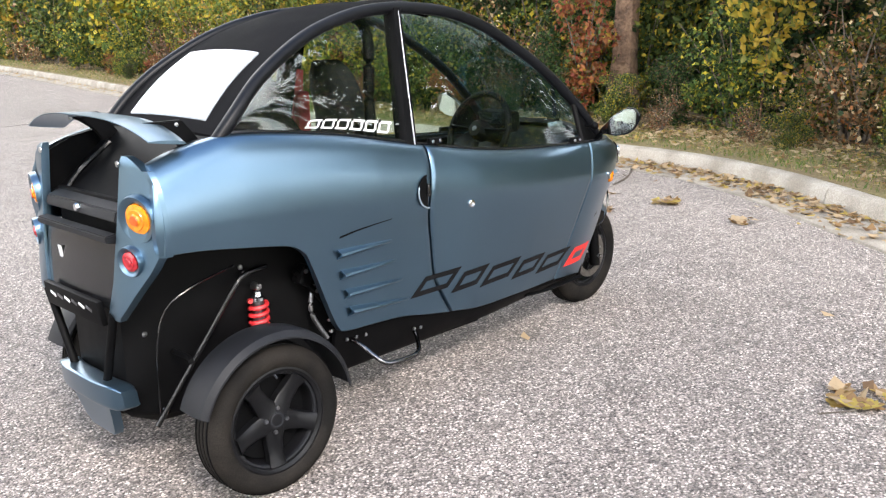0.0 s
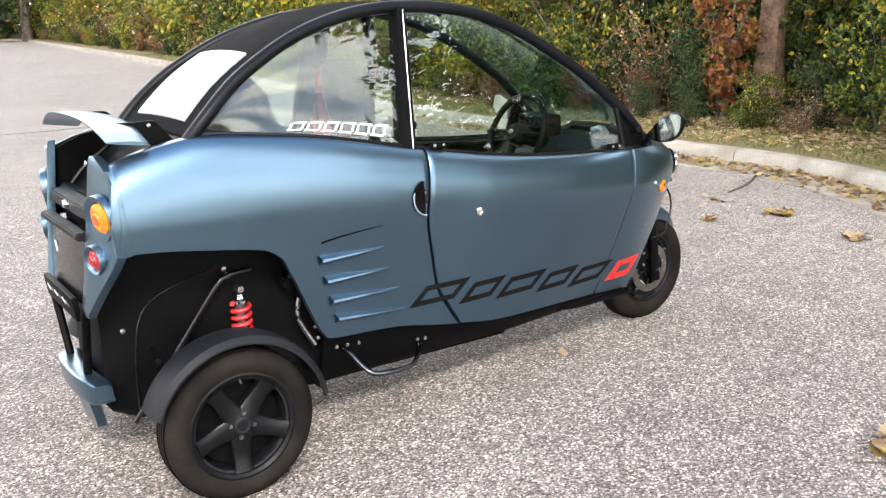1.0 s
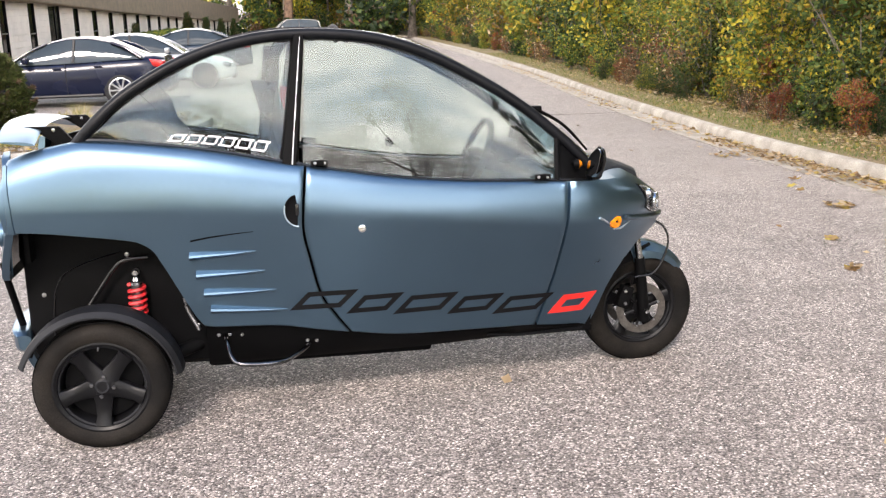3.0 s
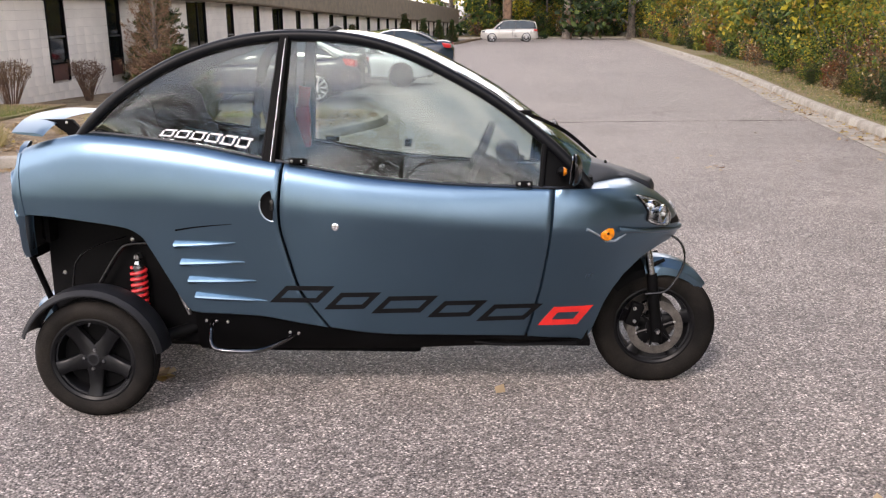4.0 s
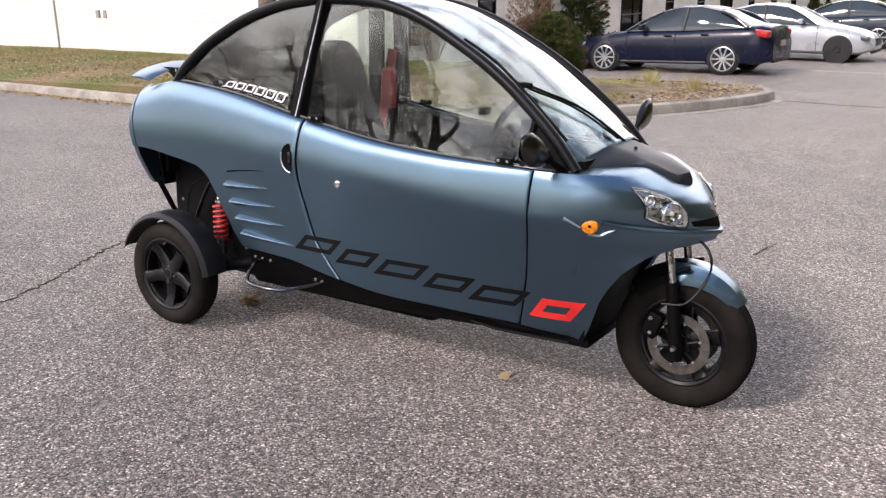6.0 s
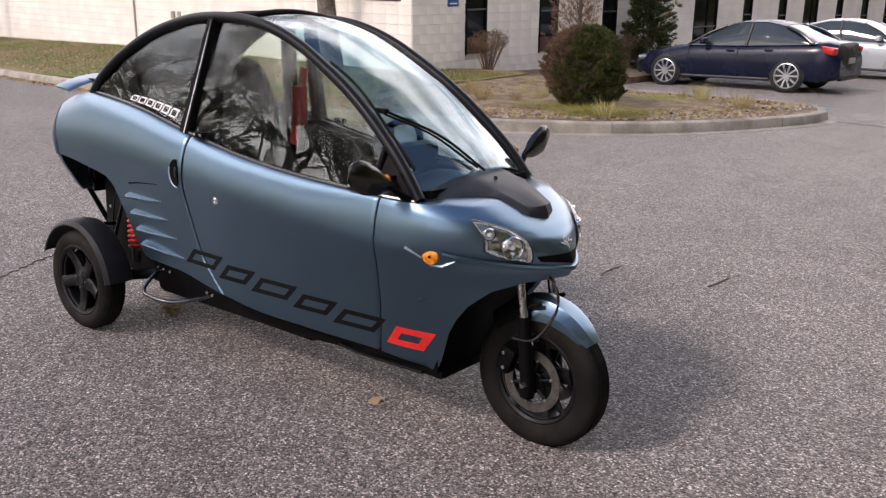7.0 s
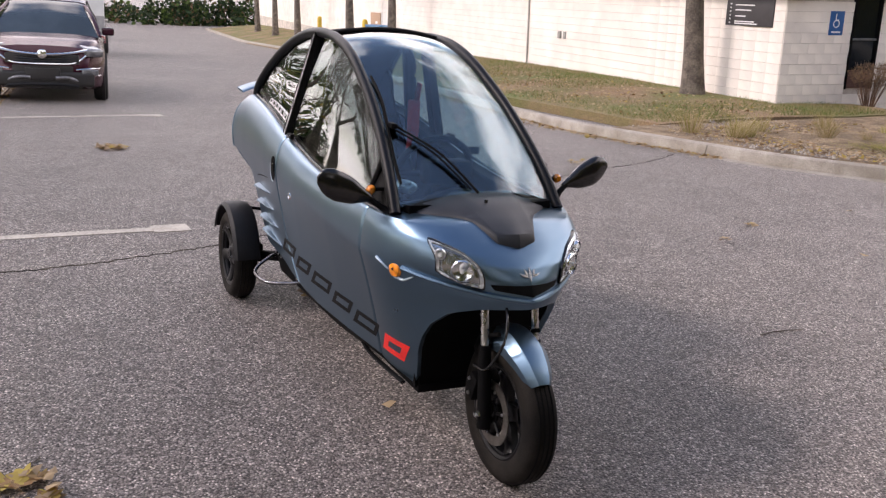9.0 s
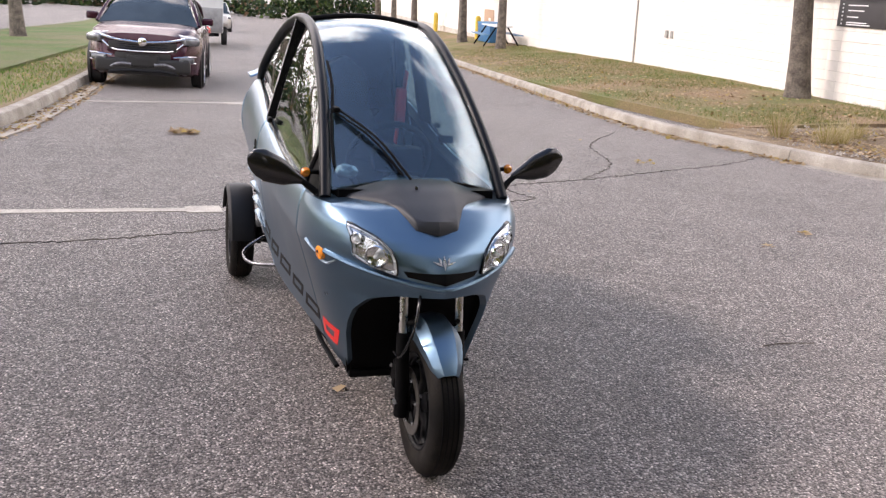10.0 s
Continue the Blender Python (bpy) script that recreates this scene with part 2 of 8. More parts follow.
def grid_faces(bm, rows, close_u=False, close_v=False):
    """Faces over a list of rows of points."""
    vs = [[bm.verts.new(p) for p in r] for r in rows]
    nu, nv = len(vs), len(vs[0])
    for i in range(nu if close_u else nu - 1):
        for j in range(nv if close_v else nv - 1):
            q = [vs[i][j], vs[(i + 1) % nu][j], vs[(i + 1) % nu][(j + 1) % nv], vs[i][(j + 1) % nv]]
            if len(set(q)) == 4:
                bm.faces.new(q)
    return vs


def slab(rows, shift):
    """A closed shell: a grid of points, and the same grid moved by shift(point)."""
    bm = bmesh.new()
    a = grid_faces(bm, rows)
    b = grid_faces(bm, [[shift(Vector(p)) for p in r] for r in rows])
    nu, nv = len(a), len(a[0])
    ring = [(0, j) for j in range(nv)] + [(i, nv - 1) for i in range(1, nu)] + [(nu - 1, j) for j in range(nv - 2, -1, -1)] + [(i, 0) for i in range(nu - 2, 0, -1)]
    for k in range(len(ring)):
        (i, j), (p, q) = ring[k], ring[(k + 1) % len(ring)]
        bm.faces.new([a[i][j], a[p][q], b[p][q], b[i][j]])
    return bm


def box(size, at=(0, 0, 0), bevel=0.0, segments=2, turn=None, bm=None, taper=1.0):
    """A box with rounded edges, its middle at at; taper: how much of its width is left on top."""
    b = bmesh.new()
    bmesh.ops.create_cube(b, size=1)
    for v in b.verts:
        k = taper if v.co.z > 0 else 1
        v.co = Vector((v.co.x * size[0] * k, v.co.y * size[1] * k, v.co.z * size[2]))
    if bevel:
        bmesh.ops.bevel(b, geom=b.edges[:], offset=bevel, segments=segments, affect="EDGES", profile=0.6)
    m = Matrix.Translation(at) @ (turn.to_4x4() if turn is not None else Matrix())
    bmesh.ops.transform(b, matrix=m, verts=b.verts)
    return join(bm, b)


def join(bm, other):
    if bm is None:
        return other
    me = bpy.data.meshes.new("join")
    other.to_mesh(me)
    other.free()
    bm.from_mesh(me)
    bpy.data.meshes.remove(me)
    return bm


def tube(points, radius, sides=10, bm=None, smooth=True, n=None, squash=1.0, caps=True):
    """A round bar along a line; radius may be one number or one for each end."""
    pts = curve(points, n or max(2, len(points) * (5 if smooth and len(points) > 2 else 1)), smooth)
    b = bmesh.new()
    r0, r1 = radius if isinstance(radius, tuple) else (radius, radius)
    rows, up = [], Vector((0, 0, 1))
    for i, p in enumerate(pts):
        way = Vector(pts[min(i + 1, len(pts) - 1)] - pts[max(i - 1, 0)]).normalized()
        side = way.cross(up)
        if side.length < 0.2:
            side = way.cross(Vector((0, 1, 0)))
        side.normalize()
        over = side.cross(way)
        r = r0 + (r1 - r0) * i / max(1, len(pts) - 1)
        rows.append([Vector(p) + side * math.cos(a) * r + over * math.sin(a) * r * squash for a in (2 * math.pi * k / sides for k in range(sides))])
    vs = grid_faces(b, rows, close_v=True)
    if caps:
        b.faces.new(vs[0])
        b.faces.new(list(reversed(vs[-1])))
    return join(bm, b)


def lathe(profile, steps=40, axis="y", at=(0, 0, 0), bm=None, closed=True):
    """Turns a profile of (radius, place along the axis) about the axis."""
    b = bmesh.new()
    rows = []
    for k in range(steps):
        a = 2 * math.pi * k / steps
        c, s = math.cos(a), math.sin(a)
        rows.append([{"y": (r * c, h, r * s), "z": (r * c, r * s, h), "x": (h, r * c, r * s)}[axis] for r, h in profile])
    grid_faces(b, rows, close_u=True, close_v=closed)
    bmesh.ops.remove_doubles(b, verts=b.verts, dist=1e-5)
    bmesh.ops.translate(b, verts=b.verts, vec=at)
    return join(bm, b)


def plate(outline, low, high, axis="y", bevel=0.0, bm=None):
    """A flat polygon given in the two other axes, raised from low to high along the axis."""
    b = bmesh.new()
    put = {"y": lambda p, h: (p[0], h, p[1]), "z": lambda p, h: (p[0], p[1], h), "x": lambda p, h: (h, p[0], p[1])}[axis]
    lo, hi = [b.verts.new(put(p, low)) for p in outline], [b.verts.new(put(p, high)) for p in outline]
    b.faces.new(lo)
    b.faces.new(list(reversed(hi)))
    for i in range(len(lo)):
        j = (i + 1) % len(lo)
        b.faces.new([lo[i], hi[i], hi[j], lo[j]])
    if bevel:
        bmesh.ops.recalc_face_normals(b, faces=b.faces)
        bmesh.ops.bevel(b, geom=b.edges[:], offset=bevel, segments=2, affect="EDGES")
    return join(bm, b)


def mirrored(bm):
    """The same mesh on the other side of the vehicle."""
    other = bm.copy()
    for v in other.verts:
        v.co.y = -v.co.y
    bmesh.ops.reverse_faces(other, faces=other.faces)
    return other


# ---- ground ----
FALL = math.tan(radians(2.5))


def soft(v, w=1.0):
    return w * float(np.logaddexp(0.0, v / w))


def lot_height(x, y):
    """The lot falls towards the offices, more gently further off, and along the drive."""
    z = -FALL * (-8 + soft(y + 8)) + (FALL - 0.021) * soft(y - 11.5, 2) + 0.021 * soft(y - 110, 5)
    return z - 0.027 * (soft(-x - 2.5) - soft(-x - 60))


def spaced(steps):
    out = [steps[0][0]]
    for a, b, d in steps:
        k = max(1, round((b - a) / d))
        out += [a + (b - a) * (i + 1) / k for i in range(k)]
    return out


def ground():
    xs = spaced([(-2500, -300, 400), (-300, -80, 40), (-80, 40, 1.0), (40, 300, 40), (300, 2500, 400)])
    ys = spaced([(-2500, -300, 400), (-300, -40, 40), (-40, 40, 1.0), (40, 130, 5), (130, 2500, 300)])
    bm = bmesh.new()
    grid_faces(bm, [[(x, y, lot_height(x, y)) for y in ys] for x in xs])
    ob = part("ground", bm, ASPHALT)
    return tagged(ob, "worn grey asphalt car park with pale stones showing", "ground", kind="structure")


ground()


# ---- the three-wheeler: x ahead from the rear axle, y to its left, z up from the lot ----
trike = thing("three_wheeler", "matt blue-grey covered three-wheeler with black roof, parked on asphalt", "vehicle", LEAN)


def crease_z(x):
    return table(x, ((-0.3, 0.86), (0.3, 0.85), (0.75, 0.82), (1.25, 0.77), (1.76, 0.73)))


def crease_y(x):
    return table(x, ((-0.3, 0.425), (0, 0.437), (0.5, 0.447), (1.0, 0.444), (1.4, 0.428), (1.76, 0.402)))


BELT = curve(((-0.30, 1.02), (-0.22, 1.055), (-0.1, 1.085), (0.03, 1.096), (0.37, 1.060), (0.69, 1.0), (1.04, 0.940), (1.36, 0.909), (1.74, 0.893), (2.0, 0.88)), 80)


def belt_z(x):
    return float(np.interp(x, BELT[:, 0], BELT[:, 1]))


def belt_y(x):
    return table(x, ((-0.3, 0.33), (0, 0.355), (0.4, 0.372), (0.75, 0.385), (1.2, 0.385), (1.76, 0.372), (1.92, 0.335)))


def flank(x, z):
    """Half the body's width: a round shoulder above the crease, a flat undercut side below it."""
    zc, yc = crease_z(x), crease_y(x)
    if z > zc:
        q = min(1.0, (z - zc) / max(0.05, belt_z(x) - zc))
        yb = belt_y(x)
        return yb + (yc - yb) * (1 - q ** 2.2) ** 0.5
    return yc - table(x, ((-0.3, 0.10), (0.4, 0.15), (0.9, 0.157), (1.76, 0.33))) * (zc - z)


def edged(n):
    """Even steps from 0 to 1, with a narrow first and last one for a rounded edge."""
    return np.concatenate([[0, 0.006], np.linspace(0.02, 0.98, n - 4), [0.994, 1]])


def spaced_at(points, at):
    k = np.linspace(0, 1, len(points))
    return np.stack([np.interp(at, k, points[:, d]) for d in range(points.shape[1])], 1)


def patch(bottom, top, left, right, nu, nv):
    """Points of a four-sided piece of the side, from its edges."""
    us, vs = edged(nu), edged(nv)
    b, t, l, r = (spaced_at(curve(p, 160), q) for p, q in ((bottom, us), (top, us), (left, vs), (right, vs)))
    rows = []
    for i, u in enumerate(us):
        row = []
        for j, v in enumerate(vs):
            row.append((1 - v) * b[i] + v * t[i] + (1 - u) * l[j] + u * r[j] - ((1 - u) * (1 - v) * b[0] + u * (1 - v) * b[-1] + (1 - u) * v * t[0] + u * v * t[-1]))
        rows.append(row)
    return rows


def side_panel(name, rows, mat, label=""):
    """The panel on both sides; its own thickness shows at the gaps."""
    out = []
    for s in (-1, 1):
        pts = [[(p[0], s * (flank(p[0], p[1]) - (0.0045 if i in (0, len(rows) - 1) or j in (0, len(r) - 1) else 0)), p[1]) for j, p in enumerate(r)] for i, r in enumerate(rows)]
        out.append(part(name, slab(pts, lambda v, s=s: v + Vector((0, -s * 0.022, 0))), mat, trike, label))
    return out


def both(name, bm, mat, parent=trike, label=""):
    other = mirrored(bm)
    return [part(name, bm, mat, parent, label), part(name, other, mat, parent, label)]


GAP_R = ((0.900, 0.333), (0.845, 0.410), (0.792, 0.497), (0.757, 0.640), (0.737, 0.740), (0.737, 0.830), (0.752, 0.985))
GAP_F = ((1.679, 0.272), (1.702, 0.370), (1.730, 0.495), (1.752, 0.650), (1.762, 0.770), (1.768, 0.888))


def moved(points, dx):
    return tuple((p[0] + dx, p[1]) for p in points)


belt_line = lambda a, b, n=12: tuple((x, belt_z(x) - 0.004) for x in np.linspace(a, b, n))
arch_rear = ((-0.285, 0.790), (-0.16, 0.783), (-0.038, 0.768), (0.10, 0.748), (0.165, 0.730), (0.216, 0.685), (0.250, 0.610), (0.286, 0.531), (0.345, 0.415), (0.385, 0.392), (0.50, 0.387), (0.644, 0.378), (0.78, 0.352), (0.895, 0.333))
quarter = side_panel("quarter_panel", patch(arch_rear, belt_line(-0.262, 0.748, 20), ((-0.285, 0.790), (-0.292, 0.86), (-0.284, 0.94), (-0.262, belt_z(-0.262) - 0.004)), moved(GAP_R, -0.0055), 70, 36), PAINT)
door = side_panel("door", patch(((0.904, 0.332), (1.1, 0.300), (1.37, 0.286), (1.675, 0.271)), belt_line(0.756, 1.764), moved(GAP_R, 0.0045), moved(GAP_F, -0.006), 50, 36), PAINT, "blue-grey door with black lettering shapes")


def nose_end(z):
    return table(z, ((0.2, 2.27), (0.60, 2.285), (0.64, 2.305), (0.67, 2.316), (0.70, 2.314), (0.74, 2.295), (0.78, 2.266), (0.81, 2.23), (0.84, 2.183), (0.865, 2.14), (0.885, 2.10)))


def shell_start(z):
    return float(np.interp(z, [p[1] for p in GAP_F], [p[0] for p in GAP_F])) + 0.004


def nose(a, z, off=0.0):
    """A point of the front shell: a turns from the door gap (0) to the middle of the nose (90 degrees)."""
    p = table(z, ((0.70, 1.5), (0.76, 1.1), (0.84, 0.66), (0.9, 0.6)))
    s, c = math.sin(a), max(0.0, math.cos(a))
    x0 = shell_start(z)
    return Vector((x0 + (nose_end(z) - x0) * s + off * s, -(flank(x0, min(z, belt_z(1.76) - 0.006)) * c ** p + off * c), z))


def nose_low(a):
    return table(math.sin(a), ((0, 0.272), (0.32, 0.258), (0.40, 0.245), (0.44, 0.300), (0.469, 0.40), (0.52, 0.47), (0.59, 0.53), (0.71, 0.59), (0.855, 0.628), (1, 0.645)))


fender_rows = []
for i in range(61):
    a = radians(90) * i / 60
    lo = nose_low(a)
    col = [nose(a, lo + (0.885 - lo) * j / 36) for j in range(37)]
    top = col[-1]
    for k in (0.75, 0.45, 0.0):
        col.append(Vector((top.x - 0.05 * (1 - k) * math.sin(a), top.y * k, 0.885 + 0.018 * (1 - k * k))))
    fender_rows.append(col)
full = fender_rows + [[Vector((p.x, -p.y, p.z)) for p in r] for r in reversed(fender_rows[:-1])]
part("front_shell", slab(full, lambda v: v + Vector((-0.012, -0.02 if v.y > 0.03 else 0.02 if v.y < -0.03 else 0, -0.004))), PAINT, trike)

# canopy
RAIL = curve(((-0.065, 0.345, 1.045), (-0.03, 0.360, 1.088), (0.124, 0.33, 1.236), (0.349, 0.292, 1.366), (0.57, 0.268, 1.433), (0.77, 0.260, 1.453), (1.017, 0.262, 1.438), (1.233, 0.268, 1.376), (1.45, 0.282, 1.266), (1.6, 0.294, 1.172), (1.79, 0.316, 1.016), (1.905, 0.330, 0.888)), 120)


def rail(x):
    return float(np.interp(x, RAIL[:, 0], RAIL[:, 1])), float(np.interp(x, RAIL[:, 0], RAIL[:, 2]))


def bulge(x):
    return table(x, ((-0.03, 0.01), (0.24, 0.022), (0.5, 0.032), (0.85, 0.028), (1.0, 0.036), (1.2, 0.046), (1.4, 0.052), (1.9, 0.062)))


def canopy(x, w, lift=0.0):
    y, z = rail(x)
    nose_on = 0.06 * max(0.0, (x - 1.6) / 0.3) ** 2
    return Vector((x + nose_on * (1 - w * w), w * y, z + bulge(x) * (1 - w * w) + lift))


def canopy_sheet(x0, x1, w, lift, thick, nx=24, ny=17):
    return slab([[canopy(x, -w + 2 * w * j / (ny - 1), lift) for j in range(ny)] for x in np.linspace(x0, x1, nx)], lambda v: v - Vector((0, 0, thick)))


part("roof", canopy_sheet(-0.03, 0.90, 1.0, 0.0, 0.02), BLACK_SOFT, trike, "black fabric roof")
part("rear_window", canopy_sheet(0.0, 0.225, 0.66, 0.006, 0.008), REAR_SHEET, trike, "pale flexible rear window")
part("windscreen", canopy_sheet(0.905, 1.885, 0.985, -0.004, 0.005, 30), SCREEN_GLASS, trike, "large curved windscreen").visible_shadow = False
part("roof_hoop", tube([canopy(0.90, -1 + 0.1 * k, 0.0) for k in range(21)], 0.012, 8), BLACK, trike)
both("roof_rail", tube([(p[0], -p[1], p[2]) for p in RAIL[::7]], 0.021, 12), RAIL_BLACK)
both("belt_trim", tube([(x, -belt_y(x) - 0.002, belt_z(x)) for x in np.linspace(-0.02, 1.90, 30)], 0.007, 6), BLACK_GLOSS)


def side_glass(x0, x1, x0t, x1t, n=18):
    rows = []
    for i in range(n):
        u = i / (n - 1)
        xb, xt = x0 + (x1 - x0) * u, x0t + (x1t - x0t) * u
        y1, z1 = rail(xt)
        lo, hi = Vector((xb, -belt_y(xb) + 0.006, belt_z(xb))), Vector((xt, -y1 + 0.004, z1 - 0.008))
        rows.append([lo.lerp(hi, k / 6) - Vector((0, 0.006 * math.sin(math.pi * k / 6), 0)) for k in range(7)])
    return slab(rows, lambda v: v + Vector((0, 0.005, 0)))


def clear(obs):
    for o in obs:
        o.visible_shadow = False


clear(both("rear_side_window", side_glass(0.0, 0.675, -0.005, 0.725), CAR_GLASS))
clear(both("door_window", side_glass(0.745, 1.715, 0.775, 1.735, 26), CAR_GLASS))
both("quarter_light_panel", side_glass(1.725, 1.895, 1.745, 1.885, 8), BLACK)
both("window_post", tube([(1.72, -belt_y(1.72), belt_z(1.72)), (1.735, -rail(1.735)[0], rail(1.735)[1])], 0.012, 8), BLACK)


def pillar():
    y1, z1 = rail(0.75)
    lo, hi = Vector((0.695, -belt_y(0.7) - 0.006, belt_z(0.7) - 0.01)), Vector((0.752, -y1 - 0.012, z1))
    rows = []
    for k in range(9):
        u = k / 8
        p, w = lo.lerp(hi, u), 0.034 - 0.012 * u
        rows.append([p + Vector((-w, 0.008, -0.004 * (1 - u))), p + Vector((-w * 0.7, -0.010, 0)), p + Vector((w * 0.7, -0.010, 0)), p + Vector((w, 0.008, 0.004 * (1 - u)))])
    return slab(rows, lambda v: v + Vector((0, 0.03, 0)))


both("centre_pillar", pillar(), BLACK)
both("pillar_strip", tube([Vector((0.706, -belt_y(0.7) - 0.017, belt_z(0.7) - 0.006)).lerp(Vector((0.757, -rail(0.75)[0] - 0.022, rail(0.75)[1] - 0.01)), k / 8) for k in range(9)], 0.0028, 6), STEEL)

# black cowl over the bonnet
cowl_rows = []
for k in range(13):
    u = k / 12
    x = 1.875 + 0.29 * u
    half = table(u, ((0, 0.325), (0.26, 0.24), (0.53, 0.16), (0.78, 0.115), (1, 0.085)))
    zc = table(u, ((0, 0.962), (0.4, 0.938), (0.75, 0.905), (1, 0.874)))
    ze = table(u, ((0, 0.893), (0.3, 0.905), (0.6, 0.900), (0.8, 0.885), (1, 0.853)))
    flat = table(u, ((0, 0.36), (0.5, 0.55), (1, 0.80)))
    row = []
    for w in (-1, -0.9, -flat - 0.06, -flat, -0.3, 0, 0.3, flat, flat + 0.06, 0.9, 1):
        a = abs(w)
        z = ze - 0.02 if a == 1 else ze + 0.004 if a == 0.9 else ze + (zc - ze) * 0.75 if a > flat else zc - 0.006 * a
        row.append(Vector((x + 0.03 * (1 - a), w * half, z)))
    cowl_rows.append(row)
cowl_rows.append([Vector((p.x + 0.012, p.y * 0.96, p.z - (0.024 if abs(p.y) < 0.077 else 0.016))) for p in cowl_rows[-1]])
part("cowl", slab(cowl_rows, lambda v: v - Vector((0, 0, 0.02))), COWL, trike, "charcoal plastic cowl below the windscreen")

# sill below the doors
sill = []
for k in range(20):
    x = 0.36 + 1.57 * k / 19
    zt, yb = table(x, ((0.36, 0.40), (0.64, 0.385), (0.9, 0.34), (1.1, 0.305), (1.37, 0.292), (1.93, 0.265))), flank(x, 0.33) - 0.02
    yl = table(x, ((0.36, 0.30), (1.2, 0.28), (1.6, 0.23), (1.93, 0.20)))
    zl = table(x, ((0.36, 0.215), (1.93, 0.222)))
    if x > 1.69:
        yb = -nose(math.asin(min(1, (x - 1.69) / 0.585)), 0.3).y - 0.02
    sill.append([Vector((x, -yb, zt)), Vector((x, -yb + 0.004, zt - 0.02)), Vector((x, -yl - 0.01, zl + 0.02)), Vector((x, -yl + 0.01, zl)), Vector((x, 0.0, zl))])
both("sill", slab(sill, lambda v: v + Vector((0, 0.015 if v.y < -0.05 else 0, 0.012))), BLACK)


# ---- wheels ----
def wheel(name, at, radius, width, rim_r, turn=0.0, outer=-1, parent=trike):
    """Tyre, rim, five spokes, hub and bolts; the wheel's face looks along -y."""
    base = new(name)
    base.parent = parent
    base.matrix_basis = Matrix.Translation(at) @ (Matrix.Rotation(math.pi, 4, "Z") if outer > 0 else Matrix())
    h = width / 2
    prof = [(rim_r - 0.004, -h * 0.72), (rim_r + 0.006, -h * 0.86), (rim_r + (radius - rim_r) * 0.45, -h), (radius - 0.022, -h * 0.93), (radius - 0.007, -h * 0.74), (radius, -h * 0.40), (radius + 0.001, 0),
            (radius, h * 0.40), (radius - 0.007, h * 0.74), (radius - 0.022, h * 0.93), (rim_r + (radius - rim_r) * 0.45, h), (rim_r + 0.006, h * 0.86), (rim_r - 0.004, h * 0.72), (rim_r - 0.02, 0)]
    part("tyre", lathe(prof, 72), RUBBER, base)
    grooves = bmesh.new()
    for y in (-0.45, -0.15, 0.15, 0.45):
        lathe([(radius - 0.004, y * h - 0.003), (radius + 0.0022, y * h - 0.002), (radius + 0.0022, y * h + 0.002), (radius - 0.004, y * h + 0.003)], 60, bm=grooves)
    part("tread_line", grooves, BLACK, base)
    rim = [(rim_r + 0.006, -h * 0.80), (rim_r - 0.004, -h * 0.84), (rim_r - 0.014, -h * 0.74), (rim_r - 0.020, -h * 0.3), (rim_r - 0.030, h * 0.5), (rim_r + 0.004, h * 0.8)]
    part("rim", lathe(rim + [(rim_r + 0.004, -h * 0.7)], 64), ALLOY, base)
    for k in range(5):
        a = turn + 2 * math.pi * k / 5
        m = Matrix.Rotation(-a, 4, "Y")
        rows = []
        for u in (0, 0.35, 0.75, 1.0):
            r = 0.028 + (rim_r - 0.048) * u
            w = table(u, ((0, 0.036), (0.35, 0.029), (0.75, 0.025), (1, 0.030)))
            y = -h * 0.58 + 0.012 * math.sin(u * math.pi) - 0.012 * u
            rows.append([m @ Vector((r, y + 0.030, -w)), m @ Vector((r, y + 0.004, -w)), m @ Vector((r, y - 0.003, -w * 0.7)), m @ Vector((r, y - 0.003, w * 0.7)), m @ Vector((r, y + 0.004, w)), m @ Vector((r, y + 0.030, w))])
        bm = bmesh.new()
        vs = grid_faces(bm, rows, close_v=True)
        bm.faces.new(vs[0])
        bm.faces.new(list(reversed(vs[-1])))
        part("spoke", bm, ALLOY, base)
    part("hub", lathe([(0.0, -h * 0.70), (0.020, -h * 0.70), (0.024, -h * 0.64), (0.048, -h * 0.56), (0.050, h * 0.3), (0.0, h * 0.3)], 32, closed=False), ALLOY, base)
    for k in range(4):
        a = turn + 0.5 + math.pi / 2 * k
        part("wheel_bolt", lathe([(0, -0.006), (0.006, -0.006), (0.008, 0.0), (0.008, 0.01), (0, 0.01)], 8, at=(0.038 * math.cos(a), -h * 0.60, 0.038 * math.sin(a)), closed=False), DULL_STEEL, base)
    part("cap_ring", lathe([(0.017, -h * 0.72), (0.022, -h * 0.735), (0.026, -h * 0.70), (0.024, -h * 0.62), (0.017, -h * 0.62)], 28), GREY_PLASTIC, base)
    part("rim_step", lathe([(rim_r - 0.022, -h * 0.58), (rim_r - 0.014, -h * 0.62), (rim_r - 0.012, -h * 0.50), (rim_r - 0.024, -h * 0.44)], 64), GREY_PLASTIC, base)
    part("drum", lathe([(0.0, h * 0.10), (rim_r * 0.80, h * 0.10), (rim_r * 0.84, h * 0.45), (0.0, h * 0.45)], 40, closed=False), BLACK, base)
    part("valve", tube([(0, -h * 0.74, rim_r - 0.018), (0, -h * 0.92, rim_r - 0.026)], 0.0035, 6), DULL_STEEL, base)
    return base


wheel("rear_wheel", (0.0, -0.455, 0.235), 0.235, 0.125, 0.166, 0.9)
wheel("rear_wheel", (0.0, 0.455, 0.235), 0.235, 0.125, 0.166, 0.4, 1)
front = wheel("front_wheel", (2.227, 0.0, 0.250), 0.255, 0.115, 0.168, 0.3)
bpy.data.objects.remove([o for o in front.children if o.name.startswith("drum")][0])


